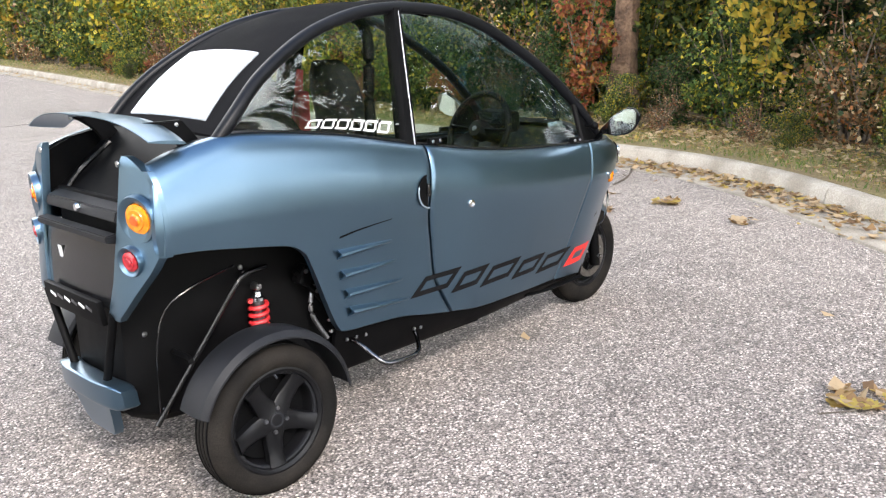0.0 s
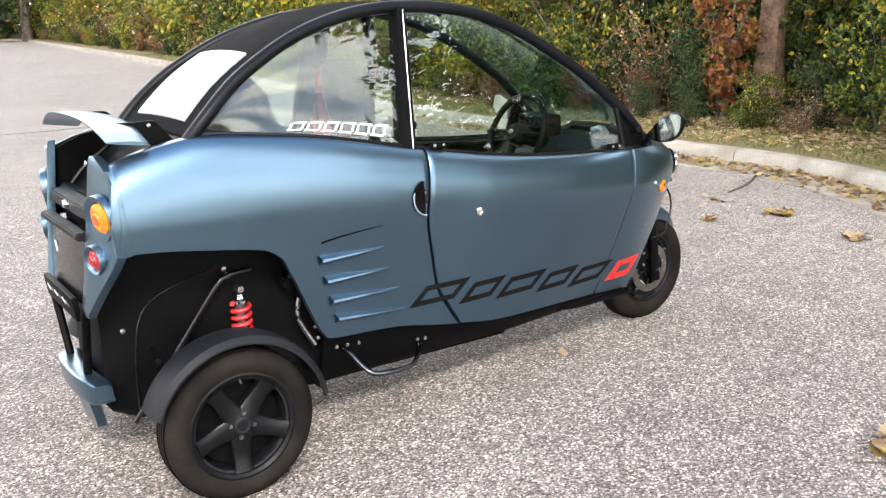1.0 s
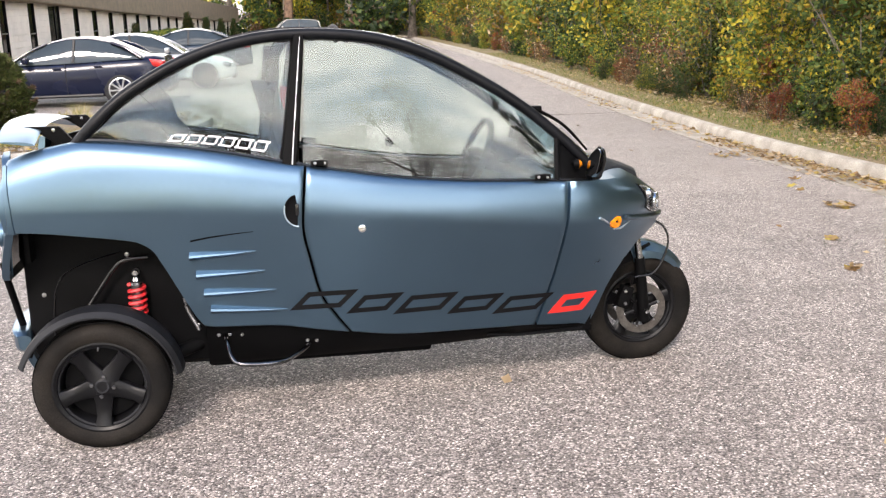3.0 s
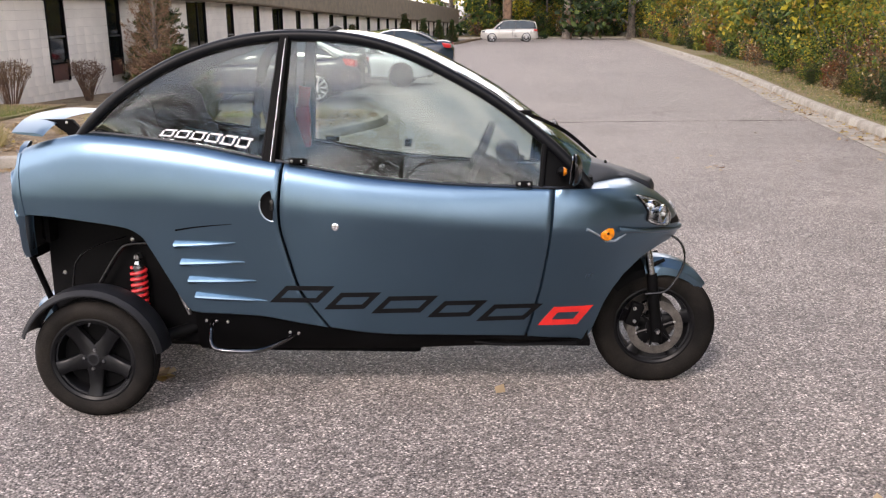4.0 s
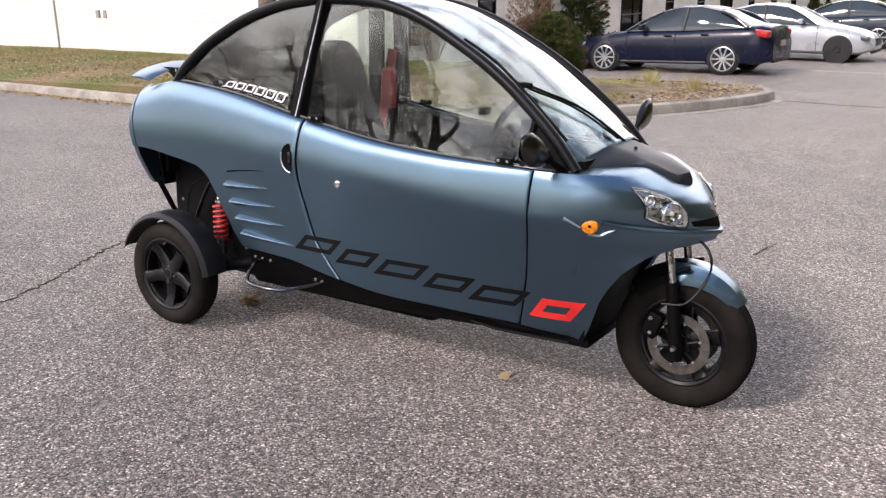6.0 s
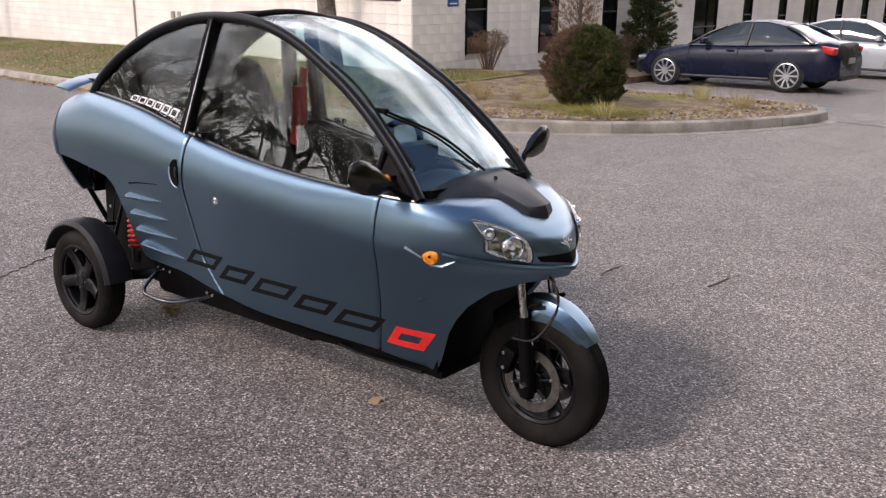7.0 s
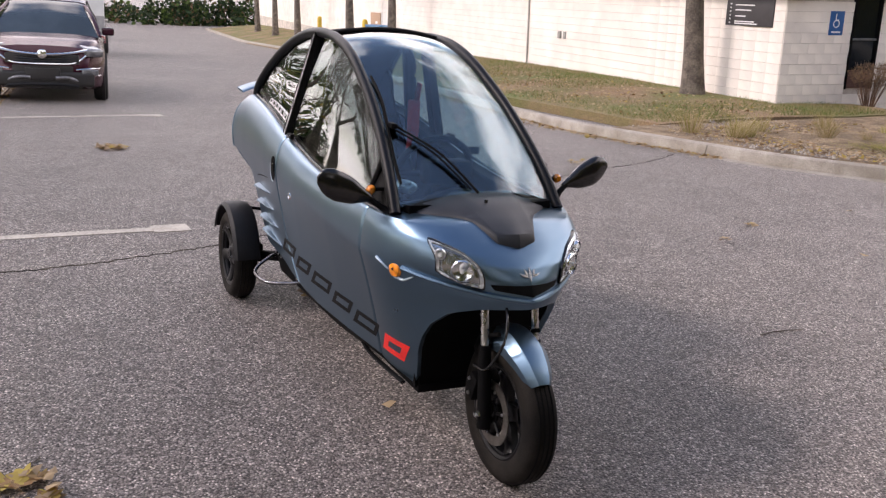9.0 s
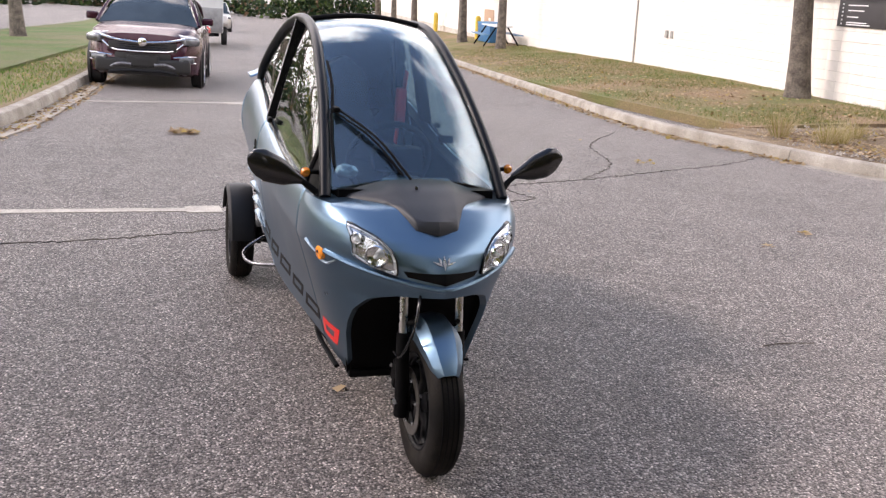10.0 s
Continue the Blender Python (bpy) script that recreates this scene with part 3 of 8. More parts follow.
def side_y(x, z):
    """Half-width of the painted side, doors and front shell alike."""
    x0 = shell_start(z)
    if x <= x0:
        return flank(x, z)
    s = min(1.0, (x - x0) / (nose_end(z) - x0))
    p = table(z, ((0.70, 1.5), (0.76, 1.1), (0.84, 0.66), (0.9, 0.6)))
    return flank(x0, min(z, 0.885)) * (1 - s * s) ** (p / 2)


def on_side(x, z, off=0.0):
    return Vector((x, -side_y(x, z) - off, z))


def side_strip(a, b, c, d, off=0.0015, nu=14, nv=3):
    """A thin four-sided mark that follows the side; corners given as (x, z)."""
    a, b, c, d = (np.array(p) for p in (a, b, c, d))
    rows = []
    for i in range(nu):
        u = i / (nu - 1)
        lo, hi = a + (b - a) * u, d + (c - d) * u
        rows.append([on_side(*(lo + (hi - lo) * j / (nv - 1)), off) for j in range(nv)])
    return slab(rows, lambda v: v + Vector((0, 0.0012, 0)))


# marks along the sides, plain slanted shapes
def slanted(x0, x1, z0, z1, lean, t):
    """Strips of a slanted frame: lower, upper, rear and front edge."""
    k = lean
    return [((x0, z0), (x1, z0), (x1 + t * k, z0 + t), (x0 + t * k, z0 + t)),
            ((x0 + (z1 - z0 - t) * k, z1 - t), (x1 + (z1 - z0 - t) * k, z1 - t), (x1 + (z1 - z0) * k, z1), (x0 + (z1 - z0) * k, z1)),
            ((x0 + t * k, z0 + t), (x0 + t * k + t * 1.4, z0 + t), (x0 + (z1 - z0 - t) * k + t * 1.4, z1 - t), (x0 + (z1 - z0 - t) * k, z1 - t)),
            ((x1 + t * k - t * 1.4, z0 + t), (x1 + t * k, z0 + t), (x1 + (z1 - z0 - t) * k, z1 - t), (x1 + (z1 - z0 - t) * k - t * 1.4, z1 - t))]


SIDE_MARKS = ((0.672, 0.862, 0.440, 0.510), (0.884, 1.040, 0.412, 0.482), (1.066, 1.258, 0.392, 0.464), (1.284, 1.452, 0.370, 0.440), (1.476, 1.668, 0.348, 0.420))


def side_mark(box_xz, lean, stroke, mat, label):
    bm = None
    for q in slanted(*box_xz, lean, stroke):
        bm = join(bm, side_strip(*q))
    both("side_mark", bm, mat, trike, label)


for mark in SIDE_MARKS:
    side_mark(mark, 1.0, 0.019, DECAL_BLACK, "plain black slanted frame mark")
side_mark((1.722, 1.880, 0.322, 0.404), 0.75, 0.025, DECAL_RED, "plain red slanted frame mark")


def on_glass(x, k):
    y1, z1 = rail(x)
    lo, hi = Vector((x, -belt_y(x) + 0.006, belt_z(x))), Vector((x + 0.01, -y1 + 0.004, z1 - 0.008))
    return lo.lerp(hi, k) - Vector((0, 0.006 * math.sin(math.pi * k) + 0.0015, 0))


for i in range(6):
    x0 = 0.272 + 0.058 * i
    bm = None
    for k0, k1, w0, w1 in ((0.052, 0.070, 0.0, 0.046), (0.132, 0.150, 0.012, 0.058), (0.070, 0.132, 0.004, 0.011), (0.070, 0.132, 0.044, 0.051)):
        rows = [[on_glass(x0 + w0 + (w1 - w0) * u + (k0 + (k1 - k0) * v - 0.055) * (0.15 if k1 - k0 < 0.05 else 0.16), k0 + (k1 - k0) * v) for v in (0, 1)] for u in (0, 0.5, 1)]
        bm = join(bm, slab(rows, lambda v: v + Vector((0, 0.001, 0))))
    part("window_mark", bm, DECAL_WHITE, trike, "plain white slanted frame mark")

# strakes behind the door
for x0, z0, x1, z1 in ((0.326, 0.677, 0.561, 0.686), (0.344, 0.604, 0.590, 0.609), (0.366, 0.532, 0.627, 0.531), (0.386, 0.466, 0.664, 0.448)):
    rows = []
    for k in range(15):
        u = k / 14
        x, z = x0 + (x1 - x0) * u, z0 + (z1 - z0) * u
        d = 0.026 * (1 - u) ** 0.7 + 0.002
        rows.append([on_side(x, z + 0.016 * (1 - u) + 0.002, -0.006), on_side(x, z + 0.006 * (1 - u), d * 0.85), on_side(x, z - 0.002, d), on_side(x, z - 0.007, d * 0.85), on_side(x - 0.002, z - 0.012 - 0.010 * (1 - u), -0.006)])
    for q, s in zip(quarter, (False, True)):
        bm = slab(rows, lambda v: v + Vector((0, 0.012, 0)))
        part("strake", mirrored(bm) if s else bm, PAINT, q)
for q, s in zip(quarter, (-1, 1)):
    groove = [[Vector((p.x, s * abs(p.y), p.z)) for p in (on_side(x, z + w, 0.0012), on_side(x, z, 0.0012))] for x, z, w in ((0.333, 0.731, 0.006), (0.40, 0.743, 0.005), (0.48, 0.753, 0.003), (0.555, 0.760, 0.001))]
    part("groove", slab(groove, lambda v: v * 0.998), BLACK, q)

# door furniture
for d, s in zip(door, (-1, 1)):
    y = flank(0.948, 0.752)
    part("door_lock", lathe([(0.0, -0.004), (0.006, -0.004), (0.008, -0.007), (0.014, -0.006), (0.016, 0.0), (0.016, 0.008), (0, 0.008)], 24, at=(0, 0, 0), closed=False), CHROME, d, "round chrome lock").matrix_basis = Matrix.Translation((0.948, s * y, 0.752)) @ (Matrix() if s < 0 else Matrix.Rotation(math.pi, 4, "Z"))
    for x, z in ((0.805, belt_z(0.805) + 0.016), (1.655, belt_z(1.655) + 0.014)):
        yy = belt_y(x) + 0.012
        part("glass_clip", box((0.062, 0.02, 0.022), (x, s * yy, z), 0.004), BLACK, d)
        for dx in (-0.018, 0.018):
            part("clip_bolt", lathe([(0, -0.004), (0.005, -0.003), (0.006, 0.0), (0, 0.0)], 10, at=(x + dx, s * (yy + 0.011), z), closed=False), STEEL, d)
for q, s in zip(quarter, (-1, 1)):
    y = flank(0.71, 0.83)
    cup = new("door_handle")
    cup.parent = q
    cup.matrix_basis = Matrix.Translation((0.718, s * (y + 0.001), 0.832)) @ (Matrix() if s < 0 else Matrix.Rotation(math.pi, 4, "Z"))
    ring = []
    for k in range(25):
        a = radians(100 + 165 * k / 24) if s < 0 else radians(80 - 165 * k / 24)
        ring.append([Vector((math.cos(a) * r * 0.86, -0.0015 - 0.003 * (r > 0.052), math.sin(a) * r)) for r in (0.0, 0.03, 0.05, 0.056, 0.059)])
    bm = slab(ring, lambda v: v + Vector((0, 0.004, 0)))
    part("handle_cup", bm, BLACK, cup)
    part("handle_lever", box((0.014, 0.014, 0.045), (-0.004 * -s, -0.004, 0.004), 0.005), BLACK_GLOSS, cup)
    rim = [Vector((math.cos(a) * 0.058 * 0.86, -0.005, math.sin(a) * 0.058)) for a in (radians((160 + 110 * k / 10) if s < 0 else (20 - 110 * k / 10)) for k in range(11))]
    part("handle_rim", tube(rim, 0.003, 6), PAINT_EDGE, cup)

# front: lamps, grille, emblem, lip
def on_nose(a_deg, z, off=0.0):
    return nose(radians(a_deg), z, off)


HEADLIGHT = ((52.6, 0.848), (52, 0.843), (48.5, 0.79), (45.2, 0.753), (45.4, 0.744), (51, 0.720), (58, 0.707), (60.5, 0.709), (63, 0.730), (66, 0.760), (67, 0.785), (66.5, 0.81), (63, 0.83), (57, 0.845))


def headlight(s):
    base = new("headlight")
    base.parent = trike
    tagged(base, "clear swept-back headlight with chrome reflector")
    pts = curve((*HEADLIGHT, HEADLIGHT[0]), 41)[:-1]
    mid = pts.mean(0)
    flip = (lambda v: Vector((v.x, -v.y, v.z))) if s > 0 else (lambda v: v)

    def sheet(shrinks, offs):
        rows = []
        for k, o in zip(shrinks, offs):
            rows.append([flip(on_nose(*(mid + (p - mid) * k), o)) for p in (*pts, pts[0])])
        bm = bmesh.new()
        vs = grid_faces(bm, rows)
        bmesh.ops.remove_doubles(bm, verts=bm.verts, dist=1e-5)
        return bm

    part("bezel", sheet((1.04, 1.03, 0.985, 0.975), (-0.004, 0.008, 0.010, 0.002)), BLACK_GLOSS, base)
    part("silver_border", sheet((0.985, 0.90, 0.855), (0.006, 0.0055, 0.0025)), LAMP_SILVER, base)
    part("reflector", sheet((0.858, 0.80, 0.70, 0.62, 0.5, 0.02), (0.0025, 0.000, 0.0045, 0.0035, 0.001, 0.003)), LAMP_DARK, base)
    lens = part("lens", sheet((0.99, 0.9, 0.6, 0.3, 0.02), (0.009, 0.016, 0.022, 0.024, 0.024)), LAMP_LENS, base)
    lens.visible_shadow = False
    for a, z, r in ((57.5, 0.762, 0.036), (53, 0.806, 0.020)):
        c = flip(on_nose(a, z, 0.006))
        out = (flip(on_nose(a, z, 0.05)) - c).normalized()
        bowl = lathe([(r, 0.012), (r * 1.08, 0.009), (r * 1.08, 0.0), (r * 0.9, 0.006), (r * 0.6, 0.0), (0.0, -0.003)], 28, "x", closed=False)
        ob = part("lamp_bowl", bowl, CHROME, base)
        ob.matrix_basis = Matrix.Translation(c) @ out.to_track_quat("X", "Z").to_matrix().to_4x4()
        bulb = part("bulb", lathe([(0.0, 0.016), (0.007, 0.013), (0.009, 0.0), (0.0, -0.004)], 16, "x", closed=False), DECAL_WHITE, base)
        bulb.matrix_basis = ob.matrix_basis
    return base


headlight(-1)
headlight(1)


def nose_band(a0, a1, z_of, off, n=31):
    """A strip across the nose from a0 on the one side over the middle to the other; z_of gives its (low, high)."""
    rows = []
    for k in range(n):
        w = -1 + 2 * k / (n - 1)
        a = 90 - (90 - a0) * abs(w)
        lo, hi = z_of(abs(w))
        col = [nose(radians(a), lo + (hi - lo) * j / 5, off) for j in range(6)]
        rows.append([Vector((p.x, p.y if w < 0 else -p.y, p.z)) for p in col])
    return slab(rows, lambda v: v - Vector((0.012, 0, 0)))


part("grille", nose_band(65, 90, lambda w: (0.690 + 0.016 * w, 0.728 - 0.004 * w), 0.003), BLACK, trike)
lip = [nose(radians(90 - 62 * abs(w)), 0.676 + 0.052 * abs(w) ** 2, 0.004) for w in np.linspace(-1, 1, 41)]
lip = [Vector((p.x, p.y if i < 20 else -p.y, p.z)) for i, p in enumerate(lip)]
part("nose_lip", tube(lip, 0.010, 8), PAINT, trike)
emblem = None
for pts in (((0, 0.03), (0.007, 0), (0, -0.03), (-0.007, 0)), ((-0.045, 0.006), (-0.02, 0.0), (-0.008, -0.012), (-0.03, -0.006)), ((0.045, 0.006), (0.03, -0.006), (0.008, -0.012), (0.02, 0.0)), ((-0.022, 0.022), (-0.012, 0.010), (-0.012, -0.008), (-0.02, 0.004)), ((0.022, 0.022), (0.02, 0.004), (0.012, -0.008), (0.012, 0.010))):
    emblem = plate([(p[0], p[1]) for p in pts], -0.002, 0.003, "x", bm=emblem)
part("emblem", emblem, STEEL, trike, "plain winged chrome emblem").matrix_basis = Matrix.Translation((2.287, 0, 0.760)) @ Matrix.Rotation(radians(-32), 4, "Y") @ Matrix.Scale(0.86, 4)


def indicator(s):
    base = new("side_indicator")
    base.parent = trike
    c = nose(radians(23), 0.714, 0.001)
    out = (nose(radians(23), 0.714, 0.05) - nose(radians(23), 0.714)).normalized()
    out = (out + Vector((0, -0.5, 0))).normalized()
    if s > 0:
        c, out = Vector((c.x, -c.y, c.z)), Vector((out.x, -out.y, out.z))
    m = Matrix.Translation(c) @ out.to_track_quat("X", "Z").to_matrix().to_4x4()
    part("lens", lathe([(0.0, 0.008), (0.016, 0.007), (0.027, 0.003), (0.030, -0.003), (0.030, -0.010), (0, -0.010)], 28, "x", closed=False), AMBER, base, "round amber lens").matrix_basis = m
    part("centre", lathe([(0.0, 0.010), (0.005, 0.0095), (0.006, 0.006), (0, 0.005)], 12, "x", closed=False), BLACK, base).matrix_basis = m
    for pts in (((14, 0.737), (17, 0.722), (19.5, 0.706)), ((22, 0.684), (26, 0.680), (28, 0.688), (31.5, 0.703))):
        line = [nose(radians(a), z, 0.003) for a, z in pts]
        part("wing", tube([Vector((p.x, p.y if s < 0 else -p.y, p.z)) for p in line], (0.006, 0.003), 6), PAINT_EDGE, base)


indicator(-1)
indicator(1)

# front wheel: fork, brake, mudguard, dark arch
for s in (-1, 1):
    part("fork_leg", tube([(2.165, s * 0.098, 0.66), (2.200, s * 0.098, 0.47)], 0.015, 14), STEEL, trike, "bright steel fork tube")
    part("fork_lower", tube([(2.196, s * 0.098, 0.49), (2.205, s * 0.098, 0.42), (2.226, s * 0.096, 0.245), (2.228, s * 0.096, 0.20)], (0.022, 0.026), 14), BLACK, trike)
    part("axle_nut", lathe([(0, -0.010), (0.009, -0.010), (0.012, -0.004), (0.012, 0.01), (0, 0.01)], 6, at=(2.227, s * 0.125, 0.250), closed=False), STEEL, trike)
    part("brake_disc", lathe([(0.082, -0.002), (0.116, -0.002), (0.116, 0.002), (0.082, 0.002)], 56, at=(2.227, s * 0.066, 0.250)), DISC_STEEL, trike, "worn steel brake disc")
    part("disc_carrier", lathe([(0.020, -0.004), (0.040, -0.004), (0.040, 0.004), (0.020, 0.004)], 32, at=(2.227, s * 0.066, 0.250)), ALLOY, trike)
    for k in range(6):
        a = k * math.pi / 3 + 0.3
        way = Vector((math.cos(a), 0, math.sin(a)))
        part("carrier_arm", tube([Vector((2.227, s * 0.067, 0.25)) + way * 0.036, Vector((2.227, s * 0.067, 0.25)) + way * 0.085], 0.006, 6), ALLOY, trike)
    for k in range(6):
        a = k * math.pi / 3 + 0.3
        part("disc_bolt", lathe([(0, -0.006), (0.005, -0.005), (0.006, 0.0), (0, 0)], 8, at=(2.227 + 0.083 * math.cos(a), s * 0.070, 0.25 + 0.083 * math.sin(a)), closed=False), STEEL, trike)
part("brake_caliper", box((0.055, 0.05, 0.10), (2.135, -0.085, 0.315), 0.012, turn=Euler((0, radians(20), 0)).to_matrix()), BLACK, trike)
for z in (0.345, 0.29):
    part("caliper_bolt", lathe([(0, -0.006), (0.007, -0.005), (0.008, 0.0), (0, 0)], 8, at=(2.132, -0.113, z), closed=False), STEEL, trike)
part("brake_hose", tube([(2.245, -0.06, 0.66), (2.31, -0.085, 0.62), (2.325, -0.10, 0.54), (2.26, -0.12, 0.43), (2.17, -0.12, 0.41)], 0.005, 8), BLACK_GLOSS, trike)
part("fork_yoke", box((0.06, 0.25, 0.035), (2.16, 0, 0.655), 0.012), BLACK, trike)



def front_guard(a0, a1, steps, tip):
    """A stretch of the faceted guard over the front wheel, from angle a0 to a1."""
    guard = []
    for k in range(steps):
        u = k / (steps - 1)
        a = radians(a0 + (a1 - a0) * u)
        r = 0.274 + (0.016 * math.sin(math.pi * (0.35 + 0.65 * u)) if tip else 0.010 * u)
        c = Vector((2.222 + r * math.cos(a), 0, 0.252 + r * math.sin(a)))
        out = Vector((math.cos(a), 0, math.sin(a)))
        w = table(u, ((0, 0.076), (0.55, 0.072), (0.88, 0.052), (1, 0.036))) if tip else 0.060 + 0.012 * u
        row = []
        for q, drop in ((-1, 0.066), (-0.97, 0.034), (-0.60, 0.000), (-0.54, -0.009), (0, -0.016), (0.54, -0.009), (0.60, 0.000), (0.97, 0.034), (1, 0.066)):
            row.append(c + Vector((0, q * w, 0)) - out * drop * ((1.0 - 0.55 * u) if tip else 0.8))
        guard.append(row)
    return slab(guard, lambda v: v + (Vector((2.222, v.y, 0.252)) - v).normalized() * 0.006)


part("front_mudguard", front_guard(101, 40, 13, True), PAINT, trike, "faceted blue-grey front mudguard")
part("guard_tail", front_guard(136, 102, 7, False), BLACK, trike, "black rear part of the front mudguard")
both("guard_stay", tube([(2.19, -0.09, 0.46), (2.20, -0.085, 0.52), (2.25, -0.075, 0.545)], 0.008, 8), BLACK)

liner = []
for k in range(17):
    a = radians(90) * k / 16
    s = math.sin(a)
    lo = nose_low(a)
    p = nose(a, lo + 0.012)
    x = p.x - 0.014
    y = p.y + 0.016
    liner.append([Vector((x, y, lo + 0.012)), Vector((x - 0.03, y * 0.82, lo + 0.05)), Vector((min(x - 0.06, 2.2), y * 0.5, min(0.72, lo + 0.16))), Vector((min(x - 0.10, 2.12), 0, min(0.74, lo + 0.22)))])
full_liner = [r for r in liner] + [[Vector((p.x, -p.y, p.z)) for p in r] for r in reversed(liner[:-1])]
bm = bmesh.new()
grid_faces(bm, full_liner)
part("front_arch", slab([[p for p in r] for r in full_liner], lambda v: v + Vector((-0.008, 0, 0.006))), BLACK, trike)
bm.free()
part("front_bulkhead", slab([[Vector((x, y * w, z)) for w in np.linspace(-1, 1, 9)] for x, y, z in ((1.925, 0.225, 0.235), (1.93, 0.24, 0.34), (1.97, 0.26, 0.46), (2.03, 0.25, 0.56), (2.10, 0.22, 0.64))], lambda v: v + Vector((-0.02, 0, 0))), BLACK, trike)
part("belly", box((1.62, 0.44, 0.03), (1.13, 0, 0.23), 0.008), BLACK, trike)

# mirrors on stalks
def mirror(s):
    base = new("door_mirror")
    base.parent = trike
    lift = 0.03 if s > 0 else 0.0
    head = []
    for k in range(15):
        u = k / 14
        y = 0.385 + 0.205 * u
        h = table(u, ((0, 0.012), (0.15, 0.022), (0.4, 0.048), (0.7, 0.058), (0.9, 0.045), (1, 0.012)))
        d = table(u, ((0, 0.010), (0.3, 0.022), (0.7, 0.028), (1, 0.008)))
        z = 0.925 + 0.075 * u ** 0.8 + lift
        x = 1.835 - 0.01 * u
        head.append([Vector((x + d * math.cos(a), s * y, z + h * math.sin(a))) if math.cos(a) > -0.3 else Vector((x - d * 0.3, s * y, z + h * math.sin(a))) for a in (2 * math.pi * j / 18 for j in range(18))])
    bm = bmesh.new()
    vs = grid_faces(bm, head, close_v=True)
    bm.faces.new(vs[0])
    bm.faces.new(list(reversed(vs[-1])))
    part("mirror_shell", bm, BLACK_GLOSS, base, "black mirror housing")
    face = []
    for k in range(10):
        u = 0.25 + 0.70 * k / 9
        y = 0.385 + 0.205 * u
        h = 0.86 * table(u, ((0.15, 0.022), (0.4, 0.048), (0.7, 0.058), (0.9, 0.045), (1, 0.012)))
        z = 0.925 + 0.075 * u ** 0.8 + lift
        face.append([Vector((1.816 - 0.01 * u, s * y, z - h)), Vector((1.823 - 0.01 * u, s * y, z + h))])
    part("mirror_glass", slab(face, lambda v: v + Vector((0.002, 0, 0))), MIRROR, base, "silvered mirror glass")
    part("mirror_stalk", tube([(1.868, s * 0.338, 0.886 + lift * 0.6), (1.850, s * 0.365, 0.905 + lift), (1.838, s * 0.40, 0.93 + lift)], (0.013, 0.010), 10), BLACK, base)
    part("mirror_foot", lathe([(0, 0.0), (0.020, 0.0), (0.022, 0.008), (0.014, 0.016), (0, 0.016)], 20, "z", at=(1.868, s * 0.338, 0.880 + lift * 0.6), closed=False), BLACK, base)
    arm = part("indicator_arm", tube([(1.795, s * 0.325, 0.955 + lift * 0.6), (1.795, s * 0.372, 0.955 + lift * 0.8)], 0.008, 8), BLACK, base)
    hub = (1.795, s * 0.384, 0.955 + lift * 0.8)
    part("indicator_cup", lathe([(0.0, -0.018), (0.010, -0.016), (0.017, -0.004), (0.018, 0.004), (0.0, 0.004)], 18, "x", at=hub, closed=False), BLACK, base)
    part("indicator_lens", lathe([(0.0, 0.019), (0.010, 0.017), (0.016, 0.009), (0.0175, 0.004), (0.0, 0.003)], 18, "x", at=hub, closed=False), AMBER, base, "small amber lens")


mirror(-1)
mirror(1)

# wipers
part("wiper_arm", tube([canopy(1.90, -0.12, 0.012), canopy(1.80, -0.42, 0.028), canopy(1.66, -0.84, 0.022)], 0.0048, 8), BLACK, trike)
part("wiper_arm", tube([canopy(1.89, -0.19, 0.012), canopy(1.79, -0.49, 0.024), canopy(1.67, -0.86, 0.020)], 0.004, 8), BLACK, trike)
part("wiper_blade", tube([canopy(x, -0.90 + 0.02 * math.sin(k), 0.010) for k, x in enumerate(np.linspace(1.40, 1.84, 7))], 0.0055, 6), BLACK, trike)
part("wiper_joint", box((0.05, 0.025, 0.02), canopy(1.66, -0.86, 0.022), 0.006), BLACK, trike)
part("washer_jet", box((0.012, 0.010, 0.014), (2.0, -0.03, 0.945), 0.003), BLACK_GLOSS, trike)

# ---- tail ----
TAIL_OUT = ((0.585, 0.262), (0.63, 0.300), (0.74, 0.384), (0.79, 0.412), (0.83, 0.419), (0.90, 0.413), (0.97, 0.394), (1.02, 0.358), (1.045, 0.322), (1.056, 0.290))


def tail_point(y, z, off=0.0):
    lean = (1.05 - z) / 0.47
    q = max(0.0, (y - 0.24) / 0.19)
    return Vector((-0.300 - 0.055 * lean + 0.050 * q ** 1.6 * (1 + 0.3 * lean) - off, y, z))


